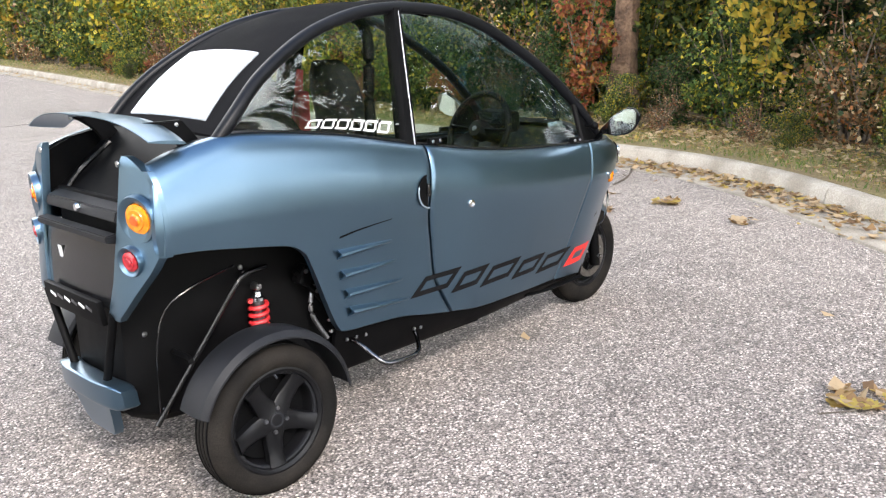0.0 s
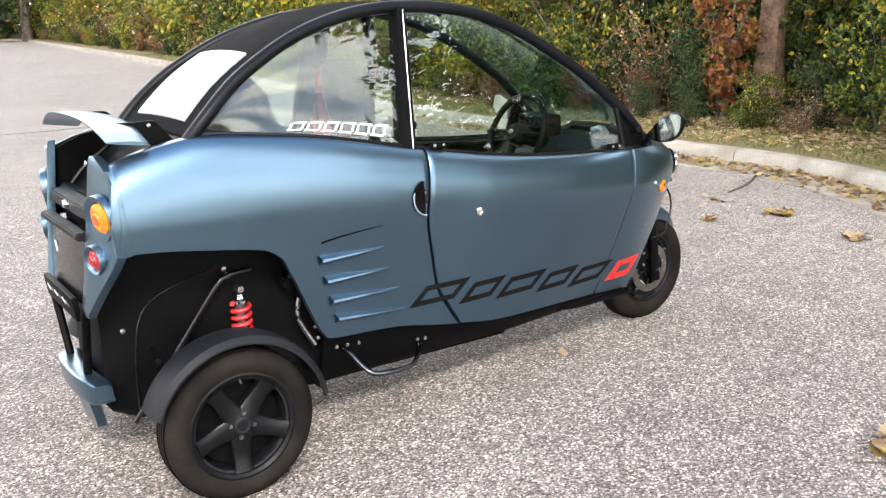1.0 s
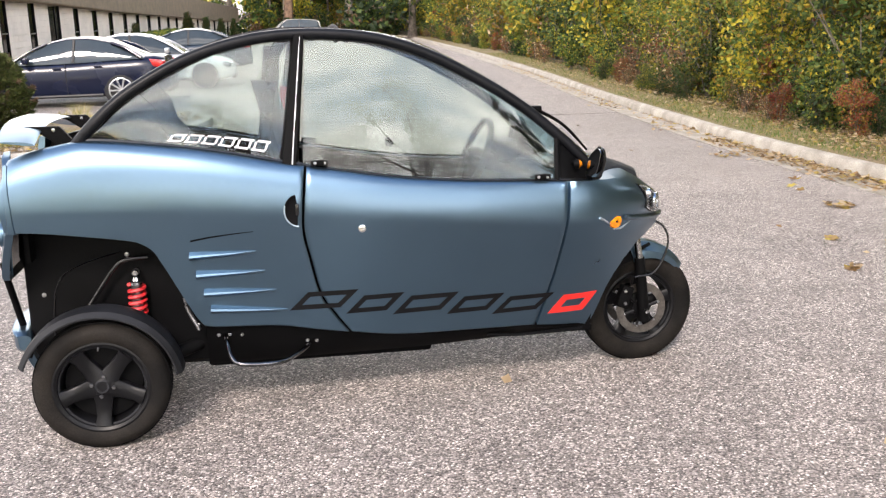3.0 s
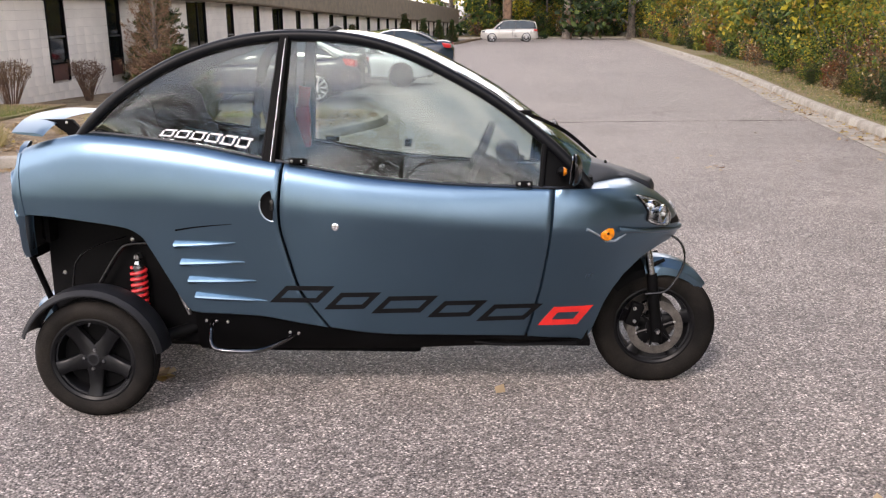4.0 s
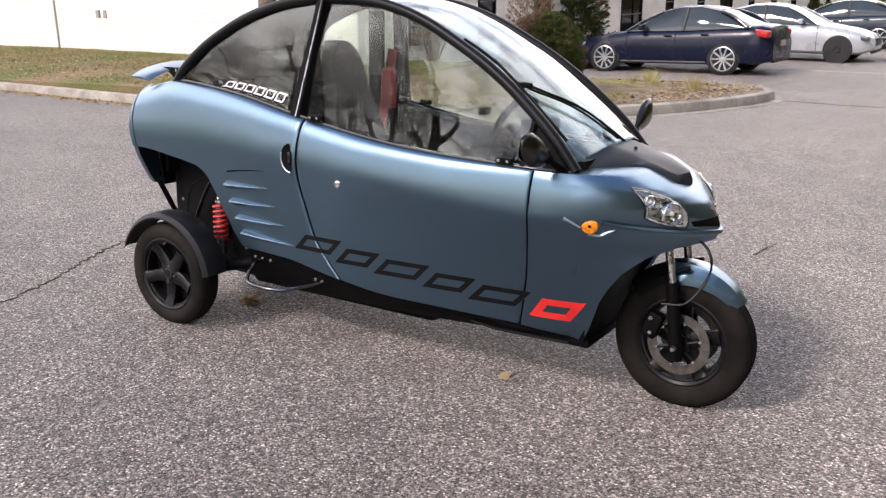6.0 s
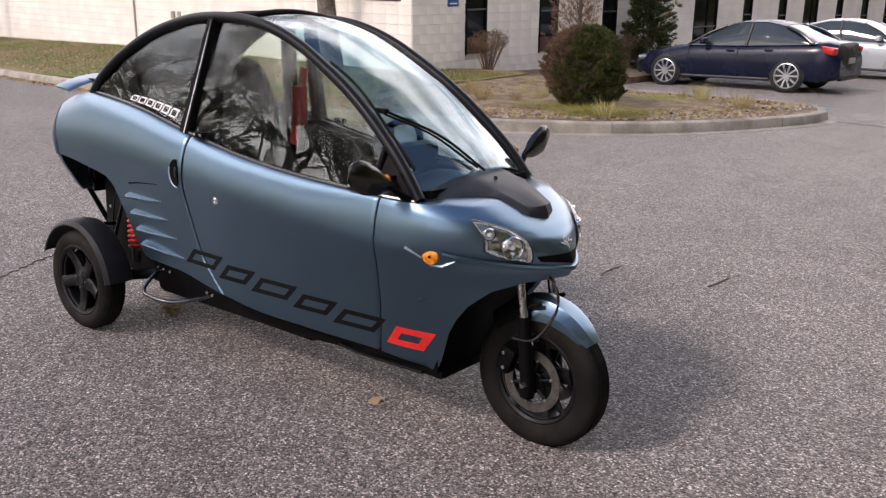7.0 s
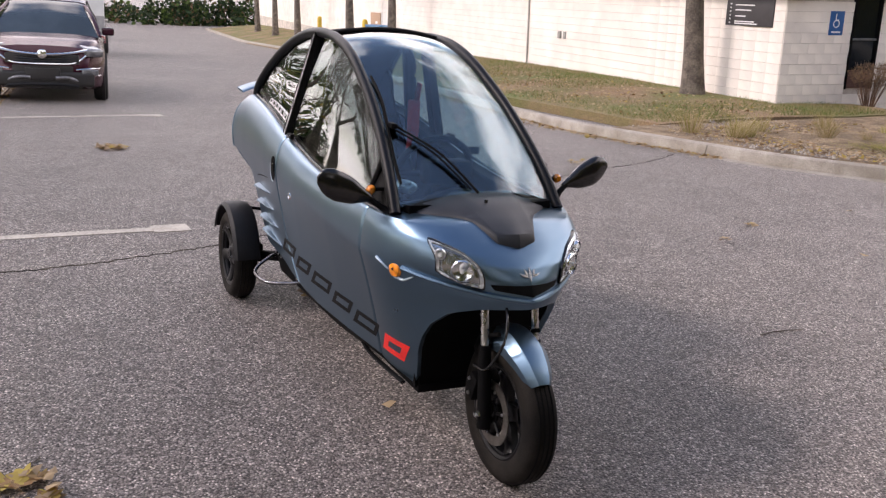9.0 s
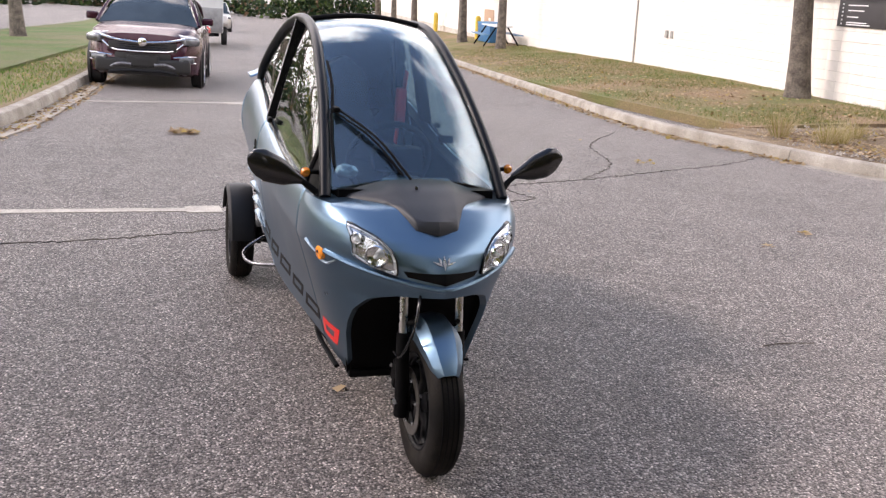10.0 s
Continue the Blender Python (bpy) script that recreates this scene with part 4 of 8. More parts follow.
def tail_panel(s):
    rows = []
    for k in range(33):
        z = 0.585 + 0.471 * k / 32
        y0, y1 = table(z, ((0.585, 0.205), (0.70, 0.236), (0.85, 0.252), (1.04, 0.266))), table(z, TAIL_OUT)
        rows.append([tail_point(y0 + (y1 - y0) * v, z, -0.006 if j in (0, 16) or k in (0, 32) else 0) for j, v in enumerate(edged(17))])
    rows = [[Vector((p.x, s * p.y, p.z)) for p in r] for r in rows]
    base = part("tail_panel", slab(rows, lambda v: v + Vector((0.020, 0, 0))), PAINT, trike)
    for y, z, r, mat, nm in ((0.345, 0.888, 0.046, AMBER, "tail_lamp"), (0.318, 0.768, 0.030, RED_LENS, "rear_fog_lamp")):
        c = tail_point(y, z)
        m = Matrix.Translation((c.x - 0.006, s * c.y, c.z)) @ Matrix.Rotation(-s * radians(15), 4, "Z") @ Matrix.Rotation(radians(-6), 4, "Y")
        part("lamp_ring", lathe([(r * 0.98, 0.010), (r * 1.02, 0.002), (r * 1.10, 0.000), (r * 1.36, -0.007), (r * 1.44, -0.007), (r * 1.50, 0.001), (r * 1.50, 0.014), (r, 0.016)], 36, "x"), PAINT, base).matrix_basis = m
        part(nm, lathe([(0.0, -0.012), (r * 0.35, -0.0115), (r * 0.40, -0.008), (r * 0.62, -0.008), (r * 0.66, -0.005), (r * 0.95, -0.001), (r * 1.02, 0.012), (0, 0.012)], 36, "x", closed=False), mat, base).matrix_basis = m
        if mat is AMBER:
            part("lamp_core", lathe([(0.0, -0.015), (r * 0.30, -0.0145), (r * 0.34, -0.010), (0, -0.009)], 24, "x", closed=False), material("lamp_core", (0.80, 0.10, 0.01), 0.2, 0, 0.1, 60, coat=0.5), base).matrix_basis = m
    rows = []
    for k in range(25):
        z = 0.785 + 0.235 * k / 24
        y1 = table(z, TAIL_OUT)
        e = tail_point(y1, z)
        xq = -0.262 + 0.012 * (1.05 - z) / 0.26
        yq = flank(xq, min(z, belt_z(xq) - 0.006)) + 0.004
        lip = Vector((xq, max(yq, y1 * 0.97), min(z, belt_z(xq) + 0.004)))
        rows.append([Vector((p.x, s * p.y, p.z)) for p in (e + Vector((0.006, -0.008, 0)), e + Vector((-0.001, -0.001, 0)), e.lerp(lip, 0.5) + Vector((-0.005, 0.005, 0)), lip, lip + Vector((0.006, -0.012, 0)))])
    part("panel_corner", slab(rows, lambda v: v + Vector((0.006, -s * 0.006, 0))), PAINT, base)
    bolt = tail_point(0.262, 1.035, 0.002)
    part("panel_bolt", lathe([(0, -0.005), (0.008, -0.004), (0.009, 0.0), (0, 0)], 12, "x", at=(bolt.x, s * bolt.y, bolt.z), closed=False), STEEL, base)


tail_panel(-1)
tail_panel(1)
part("deck", slab([[Vector((x, w * 0.335, z)) for w in np.linspace(-1, 1, 9)] for x, z in ((-0.02, 1.094), (-0.06, 1.06), (-0.16, 0.97), (-0.245, 0.905), (-0.26, 0.90))], lambda v: v - Vector((0, 0, 0.015))), BLACK, trike)
both("deck_side", plate([(-0.275, 0.86), (-0.262, 1.025), (-0.18, 1.062), (-0.09, 1.082), (-0.02, 1.088), (-0.02, 0.86)], -0.335, -0.310, "y"), BLACK)
both("deck_rib", tube([(-0.255, -0.225, 0.90), (-0.20, -0.215, 0.965), (-0.10, -0.20, 1.045)], 0.008, 8), BLACK_GLOSS)
shelf = part("tail_shelf", plate([(-0.262, 0.915), (-0.310, 0.898), (-0.318, 0.868), (-0.300, 0.862), (-0.262, 0.875)], -0.236, 0.236, "y", 0.004), GREY_PLASTIC, trike, "grey plastic tail shelf with lock")
part("tail_lock", lathe([(0, -0.007), (0.011, -0.007), (0.014, -0.002), (0.014, 0.006), (0, 0.006)], 8, "x", at=(-0.319, 0, 0.885), closed=False), CHROME, shelf)
part("tail_bar", plate([(-0.350, 0.832), (-0.350, 0.812), (-0.315, 0.806), (-0.315, 0.836)], -0.238, 0.238, "y", 0.004), GREY_PLASTIC, trike)
part("tail_recess", box((0.02, 0.48, 0.28), (-0.262, 0, 0.78), 0.004), BLACK, trike)
gate = part("tail_gate", slab([[Vector((-0.318 - 0.022 * (0.82 - z) / 0.2 - 0.01 * (1 - w * w), w * 0.232, z)) for w in np.linspace(-1, 1, 13)] for z in np.linspace(0.612, 0.815, 9)], lambda v: v + Vector((0.012, 0, 0))), BLACK_GLOSS, trike, "glossy black tail flap")
part("sticker", box((0.002, 0.024, 0.038), (-0.338, 0.115, 0.735), 0.0005, turn=Euler((0, radians(-6), 0)).to_matrix()), DECAL_WHITE, gate)
frame_bar = part("plate_frame", box((0.02, 0.38, 0.078), (-0.362, 0.0, 0.598), 0.008, turn=Euler((0, radians(-8), 0)).to_matrix()), BLACK, trike, "black plate holder with plain pale marks")
for k in range(6):
    part("plate_mark", box((0.002, 0.034, 0.010), (-0.3735, 0.125 - 0.05 * k, 0.604), 0.0004, turn=Euler((radians(14), radians(-8), 0)).to_matrix()), DECAL_WHITE if k % 2 == 0 else DULL_STEEL, frame_bar)

wing_rows = []
for k in range(25):
    w = -1 + 2 * k / 24
    a = abs(w)
    z = 1.143 - 0.056 * a ** 3.2
    xf, xr = -0.160, -0.292 + 0.016 * a ** 3
    y0 = 0.392 * w
    sec = []
    for q, t in ((0, 0), (0.05, 0.010), (0.3, 0.017), (0.7, 0.012), (1, 0.003), (1.0, -0.003), (0.7, -0.006), (0.3, -0.008), (0.05, -0.006)):
        sec.append(Vector((xf + (xr - xf) * q, y0 * (1 + 0.02 * q), z + t * 0.45 + 0.014 * q)))
    wing_rows.append(sec)
bm = bmesh.new()
vs = grid_faces(bm, wing_rows, close_v=True)
bm.faces.new(vs[0])
bm.faces.new(list(reversed(vs[-1])))
spoiler = part("spoiler", bm, PAINT, trike, "arched blue-grey rear wing")
for s in (-1, 1):
    part("bracket", plate([(-0.235, 1.140), (-0.10, 1.140), (-0.055, 1.085), (-0.035, 1.060), (-0.10, 1.045), (-0.125, 1.085), (-0.175, 1.120)], s * 0.262 - 0.011, s * 0.262 + 0.011, "y", 0.003), BLACK, spoiler)
    for x in (-0.20, -0.12):
        part("bracket_bolt", lathe([(0, -0.004), (0.006, -0.003), (0.007, 0.0), (0, 0)], 10, at=(x, s * 0.262 - 0.011, 1.128), closed=False), STEEL, spoiler)

bumper = []
for w in np.linspace(-1, 1, 25):
    e = 1 - abs(w) ** 14 * 0.35
    xc, zc = -0.345 + 0.030 * abs(w) ** 2.5, 0.332 - 0.008 * abs(w)
    bumper.append([Vector((xc + 0.036 * e * math.copysign(abs(math.cos(a)) ** 0.28, math.cos(a)) - 0.010 * math.sin(a), w * 0.205, zc + 0.043 * e * math.copysign(abs(math.sin(a)) ** 0.32, math.sin(a)))) for a in (2 * math.pi * (k + 0.5) / 24 for k in range(24))])
bm = bmesh.new()
vs = grid_faces(bm, bumper, close_v=True)
bm.faces.new(vs[0])
bm.faces.new(list(reversed(vs[-1])))
part("rear_bumper", bm, PAINT, trike, "small blue-grey rear bumper")
part("bumper_skirt", slab([[Vector((-0.355 + 0.035 * (0.30 - z) / 0.14, w * h, z)) for w in np.linspace(-1, 1, 9)] for z, h in ((0.302, 0.135), (0.25, 0.120), (0.19, 0.095), (0.168, 0.075))], lambda v: v + Vector((0.03, 0, 0))), PAINT, trike)
for s in (-1, 1):
    part("tail_tube", tube([(-0.348, s * 0.228, 0.600), (-0.338, s * 0.105, 0.350)], 0.013, 12), BLACK, trike)
    part("bumper_bolt", lathe([(0, -0.005), (0.007, -0.004), (0.008, 0.0), (0, 0)], 10, "x", at=(-0.345, s * 0.175, 0.33), closed=False), STEEL, trike)

# rear pod and suspension
pod = []
for x, half, z0, z1 in ((-0.300, 0.160, 0.26, 0.66), (-0.285, 0.168, 0.235, 0.80), (-0.20, 0.182, 0.195, 0.82), (0.05, 0.222, 0.195, 0.82), (0.22, 0.250, 0.200, 0.82), (0.345, 0.280, 0.205, 0.82), (0.40, 0.30, 0.21, 0.80)):
    pod.append([Vector((x, -half * 0.8, z0)), Vector((x, -half * 0.97, z0 + 0.03)), Vector((x, -half, z0 + 0.12)), Vector((x, -half, 0.55)), Vector((x, -half, z1 - 0.05)), Vector((x, -half - 0.05, z1)), Vector((x, half + 0.05, z1)), Vector((x, half, z1 - 0.05)), Vector((x, half, 0.55)), Vector((x, half, z0 + 0.12)), Vector((x, half * 0.97, z0 + 0.03)), Vector((x, half * 0.8, z0))])
bm = bmesh.new()
vs = grid_faces(bm, pod, close_v=True)
bm.faces.new(vs[0])
bm.faces.new(list(reversed(vs[-1])))
part("belly_tray", box((0.90, 0.40, 0.095), (0.80, 0, 0.218), 0.02), BLACK, trike, "black tray under the cabin")
part("rear_pod", bm, BLACK, trike, "black plastic rear housing")
both("pod_seam", tube([(-0.215, -0.184, 0.22), (-0.205, -0.184, 0.44), (-0.17, -0.188, 0.56), (-0.08, -0.206, 0.62), (0.06, -0.228, 0.665)], 0.0035, 6), BLACK_GLOSS)
for x, y, z in ((0.082, 0.2285, 0.653), (-0.236, 0.1765, 0.500), (-0.20, 0.183, 0.245)):
    both("pod_bolt", lathe([(0, -0.005), (0.007, -0.004), (0.009, 0.0), (0, 0)], 10, at=(x, -y, z), closed=False), STEEL)
both("pod_strut", tube([(-0.235, -0.195, 0.205), (-0.10, -0.235, 0.41), (0.03, -0.262, 0.60), (0.075, -0.262, 0.638), (0.16, -0.255, 0.645)], 0.009, 10), BLACK_GLOSS)
coil = [(0.113 + 0.028 * math.cos(a), -0.268 + 0.028 * math.sin(a), 0.365 + 0.180 * a / (2 * math.pi * 7.5)) for a in np.linspace(0, 2 * math.pi * 7.5, 120)]
both("shock_spring", tube(coil, 0.0075, 8, n=150), SPRING_RED, trike, "red coil spring")
both("shock_core", tube([(0.113, -0.268, 0.30), (0.113, -0.268, 0.55)], 0.019, 14), DULL_STEEL)
both("shock_cap", lathe([(0, 0.018), (0.012, 0.018), (0.016, 0.004), (0.022, 0.0), (0.022, -0.010), (0, -0.010)], 20, "z", at=(0.113, -0.268, 0.556), closed=False), CHROME)
both("shock_eye", lathe([(0.0, -0.012), (0.010, -0.012), (0.013, -0.006), (0.013, 0.02), (0, 0.02)], 16, at=(0.113, -0.268, 0.590), closed=False), STEEL)
both("swing_arm", tube([(0.36, -0.24, 0.30), (0.20, -0.33, 0.27), (0.0, -0.385, 0.235)], 0.026, 10), BLACK)
both("swing_plate", box((0.16, 0.03, 0.10), (0.05, -0.36, 0.265), 0.012), BLACK)
both("axle_stub", lathe([(0, -0.07), (0.03, -0.07), (0.035, 0.03), (0, 0.03)], 20, at=(0, -0.36, 0.235), closed=False), ALLOY)
both("link_rod", tube([(0.31, -0.30, 0.56), (0.29, -0.31, 0.47), (0.335, -0.33, 0.37)], 0.008, 8), DULL_STEEL)
both("link_block", box((0.05, 0.05, 0.07), (0.275, -0.30, 0.60), 0.012, turn=Euler((0, 0.5, 0)).to_matrix()), BLACK)
both("link_rod", tube([(0.24, -0.30, 0.62), (0.34, -0.31, 0.50)], 0.012, 8), BLACK)
for x, y, z in ((0.262, 0.33, 0.62), (0.30, 0.335, 0.545), (0.33, 0.35, 0.44), (0.335, 0.35, 0.40)):
    both("link_bolt", lathe([(0, -0.008), (0.006, -0.007), (0.008, 0.0), (0, 0)], 8, at=(x, -y, z), closed=False), STEEL)
guard = []
for k in range(25):
    a = radians(8 + 152 * k / 24)
    c, s = math.cos(a), math.sin(a)
    guard.append([Vector((r * c, y, 0.235 + r * s)) for y, r in ((-0.392, 0.270), (-0.40, 0.280), (-0.43, 0.287), (-0.48, 0.288), (-0.515, 0.284), (-0.530, 0.268))])
both("rear_mudguard", slab(guard, lambda v: v + (Vector((0, v.y, 0.235)) - v).normalized() * 0.006), GREY_PLASTIC, trike, "plain black plastic rear mudguard")
both("guard_stay", tube([(-0.16, -0.20, 0.43), (-0.17, -0.30, 0.44), (-0.19, -0.36, 0.445)], 0.009, 8), BLACK)

# foot bars and sill bolts
both("foot_bar", tube([(0.425, -0.335, 0.345), (0.435, -0.385, 0.332), (0.448, -0.440, 0.300), (0.470, -0.470, 0.277), (0.52, -0.478, 0.270), (0.60, -0.470, 0.266), (0.655, -0.440, 0.265), (0.72, -0.365, 0.277), (0.752, -0.315, 0.288)], 0.0085, 10), BAR_STEEL, trike, "bent dark steel foot bar")
for x, y, z in ((0.405, 0.347, 0.350), (0.445, 0.347, 0.350), (0.49, 0.345, 0.345), (0.735, 0.333, 0.300), (0.77, 0.332, 0.296), (1.02, 0.305, 0.272), (1.22, 0.29, 0.262)):
    both("sill_bolt", lathe([(0, -0.006), (0.006, -0.005), (0.007, 0.0), (0, 0)], 8, at=(x, -y, z), closed=False), STEEL)
both("side_step", tube([(1.47, -0.262, 0.245), (1.60, -0.268, 0.238), (1.88, -0.255, 0.240)], 0.011, 8, squash=0.6), BLACK)

# ---- cabin ----
part("cabin_tub", slab([[Vector((x, w * (flank(x, 0.6) - 0.05), z + 0.22 * abs(w) ** 6)) for w in np.linspace(-1, 1, 15)] for x, z in ((0.0, 0.86), (0.25, 0.80), (0.45, 0.55), (0.9, 0.42), (1.5, 0.42), (1.75, 0.5))], lambda v: v - Vector((0, 0, 0.02))), BLACK_SOFT, trike, "black cabin floor lining")
both("door_lining", slab([[Vector((x, -flank(x, z) + 0.045, z)) for z in np.linspace(0.5, belt_z(x) - 0.02, 5)] for x in np.linspace(0.44, 1.72, 12)], lambda v: v + Vector((0, 0.012, 0))), BLACK_SOFT)
both("window_ledge", slab([[Vector((x, -belt_y(x) + d, belt_z(x) - 0.006 - d * 0.25)) for d in (0.006, 0.05)] for x in np.linspace(0.03, 1.74, 14)], lambda v: v - Vector((0, 0, 0.01))), BLACK)
part("rear_shelf", slab([[Vector((x, w * 0.33, z)) for w in np.linspace(-1, 1, 9)] for x, z in ((0.0, 1.075), (0.12, 1.05), (0.28, 1.02))], lambda v: v - Vector((0, 0, 0.02))), BLACK_SOFT, trike)
both("rear_trim", plate([(0.0, 1.09), (0.11, 1.20), (0.18, 1.255), (0.235, 1.20), (0.255, 1.12), (0.30, 1.065), (0.30, 1.03)], -0.315, -0.300, "y"), BLACK_SOFT)
both("roll_bar", tube([(0.60, -0.30, 0.95), (0.625, -0.262, 1.15), (0.66, -0.225, 1.36), (0.70, -0.10, 1.43), (0.70, 0.0, 1.44)], 0.020, 10), BLACK)
part("belt_post", box((0.07, 0.035, 0.42), (0.64, 0.235, 1.20), 0.008, turn=Euler((radians(8), radians(6), 0)).to_matrix()), BLACK, trike)
part("seat_belt", box((0.05, 0.006, 0.36), (0.69, 0.245, 1.06), 0.002, turn=Euler((radians(-4), radians(8), 0)).to_matrix()), SEAT_RED, trike, "red seat belt webbing")
part("belt_reel", box((0.06, 0.045, 0.18), (0.705, 0.238, 1.065), 0.012), SEAT_RED, trike)


def seat(x, z, y=0.0, tall=1.0):
    base = new("seat")
    base.parent = trike
    tagged(base, "black cloth bucket seat")
    cushion = []
    for k in range(9):
        u = k / 8
        cushion.append([Vector((x + 0.05 + 0.40 * u, y + w * 0.21, z + 0.02 * math.sin(math.pi * u) + 0.035 * abs(w) ** 3 - 0.02 * (u > 0.95))) for w in np.linspace(-1, 1, 11)])
    part("cushion", slab(cushion, lambda v: v - Vector((0, 0, 0.09))), SEAT_CLOTH, base)
    back = []
    for k in range(22):
        u = k / 21 if k < 16 else 15 / 21 + (6 / 21) * math.sin((k - 15) / 6 * math.pi / 2)
        h = table(u, ((0, 0.19), (0.35, 0.18), (0.58, 0.145), (0.70, 0.112), (0.80, 0.108), (0.88, 0.100), (0.94, 0.080), (0.98, 0.050), (1, 0.018)))
        back.append([Vector((x + 0.06 - 0.17 * u + 0.03 * abs(w) ** 3, y + w * h, z + 0.68 * tall * u)) for w in np.linspace(-1, 1, 11)])
    part("backrest", slab(back, lambda v: v - Vector((0.065, 0, 0))), SEAT_CLOTH, base)
    return base


seat(0.745, 0.60, -0.035)
seat(0.30, 0.68, 0.0, 0.62)
dash = []
for k in range(9):
    u = k / 8
    x = 1.52 + 0.40 * u
    z = 0.90 - 0.10 * (1 - u) ** 2 + 0.02 * u
    dash.append([Vector((x, w * (0.355 - 0.07 * u), z + 0.055 * math.exp(-((w - 0.0) / 0.4) ** 2) * math.sin(math.pi * min(1, u * 1.2)))) for w in np.linspace(-1, 1, 15)])
part("dashboard", slab(dash, lambda v: v - Vector((0, 0, 0.12))), BLACK, trike, "dark moulded dashboard")
binnacle = part("instrument_pod", box((0.09, 0.20, 0.10), (1.60, 0.0, 0.975), 0.03), BLACK, trike)
part("display", box((0.004, 0.13, 0.060), (1.553, 0.0, 0.985), 0.001, turn=Euler((0, radians(-12), 0)).to_matrix()), material("display_glass", (0.02, 0.026, 0.028), 0.12, 0, 0.15, 30, coat=0.5), binnacle)
ring = bmesh.new()
ring = join(ring, lathe([(0.163 + 0.014 * math.cos(a), 0.014 * math.sin(a)) for a in (2 * math.pi * k / 10 for k in range(10))], 48, "x"))
steer = new("steering_wheel")
steer.parent = trike
steer.matrix_basis = Matrix.Translation((1.475, 0.0, 0.945)) @ Matrix.Rotation(radians(22), 4, "Y")
part("rim", ring, BLACK, steer)
part("hub", lathe([(0, -0.03), (0.034, -0.028), (0.044, -0.012), (0.045, 0.03), (0, 0.03)], 24, "x", closed=False), BLACK, steer)
for a in (0.05, math.pi - 0.05, -math.pi / 2):
    part("spoke", tube([(0, 0.05 * math.cos(a), 0.05 * math.sin(a)), (-0.005, 0.165 * math.cos(a), 0.165 * math.sin(a))], (0.020, 0.013), 8, squash=0.5), BLACK, steer)
part("badge", lathe([(0, -0.036), (0.009, -0.035), (0.012, -0.03), (0, -0.03)], 16, "x", closed=False), DULL_STEEL, steer)
part("steering_column", tube([(1.49, 0, 0.94), (1.62, 0, 0.90)], 0.035, 12), BLACK, trike)
wrap = bmesh.new()
bmesh.ops.create_icosphere(wrap, subdivisions=3, radius=0.033)
for v in wrap.verts:
    q = v.co.copy()
    v.co = Vector((q.x, q.y * 1.2, q.z * 0.8)) * (1 + 0.28 * noise.noise(q * 38) + 0.12 * noise.noise(q * 90))
part("crumpled_wrap", wrap, CLEAR_WRAP, trike, "crumpled pale foil wrap on the dashboard", smooth=False).matrix_basis = Matrix.Translation((1.735, -0.225, 0.948))
part("phone_holder", box((0.03, 0.07, 0.035), (1.16, 0.33, 0.985), 0.008), BLACK, trike)
part("roof_front_bar", tube([canopy(0.93, -0.95 + 0.19 * k, -0.02) for k in range(11)], 0.014, 8), BLACK, trike)


# ---- kerbs, lawns, offices ----
def leaf_material(name, colors, rough=0.6):
    """Leaves of several tints, one for each leaf, that let some light through."""
    m = bpy.data.materials.new(name)
    m.use_nodes = True
    n, l = m.node_tree.nodes, m.node_tree.links
    n.remove(n["Principled BSDF"])
    geo, ramp = n.new("ShaderNodeNewGeometry"), n.new("ShaderNodeValToRGB")
    ramp.color_ramp.interpolation = "CONSTANT"
    els = ramp.color_ramp.elements
    while len(els) < len(colors):
        els.new(0.5)
    for i, c in enumerate(colors):
        els[i].position, els[i].color = i / len(colors), (*c, 1)
    l.new(geo.outputs["Random Per Island"], ramp.inputs["Fac"])
    info, shift = n.new("ShaderNodeObjectInfo"), n.new("ShaderNodeHueSaturation")
    a, b = n.new("ShaderNodeMapRange"), n.new("ShaderNodeMapRange")
    a.inputs[3].default_value, a.inputs[4].default_value = 0.75, 1.25
    b.inputs[3].default_value, b.inputs[4].default_value = 0.485, 0.515
    l.new(info.outputs["Random"], a.inputs[0])
    l.new(info.outputs["Random"], b.inputs[0])
    l.new(a.outputs[0], shift.inputs["Value"])
    l.new(b.outputs[0], shift.inputs["Hue"])
    l.new(ramp.outputs["Color"], shift.inputs["Color"])
    solid, thin, both_s = n.new("ShaderNodeBsdfPrincipled"), n.new("ShaderNodeBsdfTranslucent"), n.new("ShaderNodeMixShader")
    solid.inputs["Roughness"].default_value = rough
    solid.inputs["Specular IOR Level"].default_value = 0.3
    both_s.inputs[0].default_value = 0.3
    l.new(shift.outputs["Color"], solid.inputs["Base Color"])
    l.new(shift.outputs["Color"], thin.inputs["Color"])
    l.new(solid.outputs[0], both_s.inputs[1])
    l.new(thin.outputs[0], both_s.inputs[2])
    l.new(both_s.outputs[0], n["Material Output"].inputs["Surface"])
    return m


# DEEP also puts the shaded gaps between leaves into the tint
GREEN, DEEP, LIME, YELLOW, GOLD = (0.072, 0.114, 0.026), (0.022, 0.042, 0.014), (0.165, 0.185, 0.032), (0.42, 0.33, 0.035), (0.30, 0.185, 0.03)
RUST, RED, TAN, BROWN = (0.28, 0.10, 0.04), (0.21, 0.05, 0.03), (0.48, 0.36, 0.22), (0.16, 0.10, 0.055)
LEAF_GREEN = leaf_material("leaf_green", (GREEN, DEEP, GREEN, LIME, DEEP, GREEN, LIME, YELLOW))
LEAF_LIME = leaf_material("leaf_lime", (LIME, GREEN, LIME, YELLOW, GREEN, LIME, GOLD, LIME))
LEAF_YELLOW = leaf_material("leaf_yellow", (YELLOW, LIME, GREEN, GOLD, LIME, YELLOW, GREEN, YELLOW))
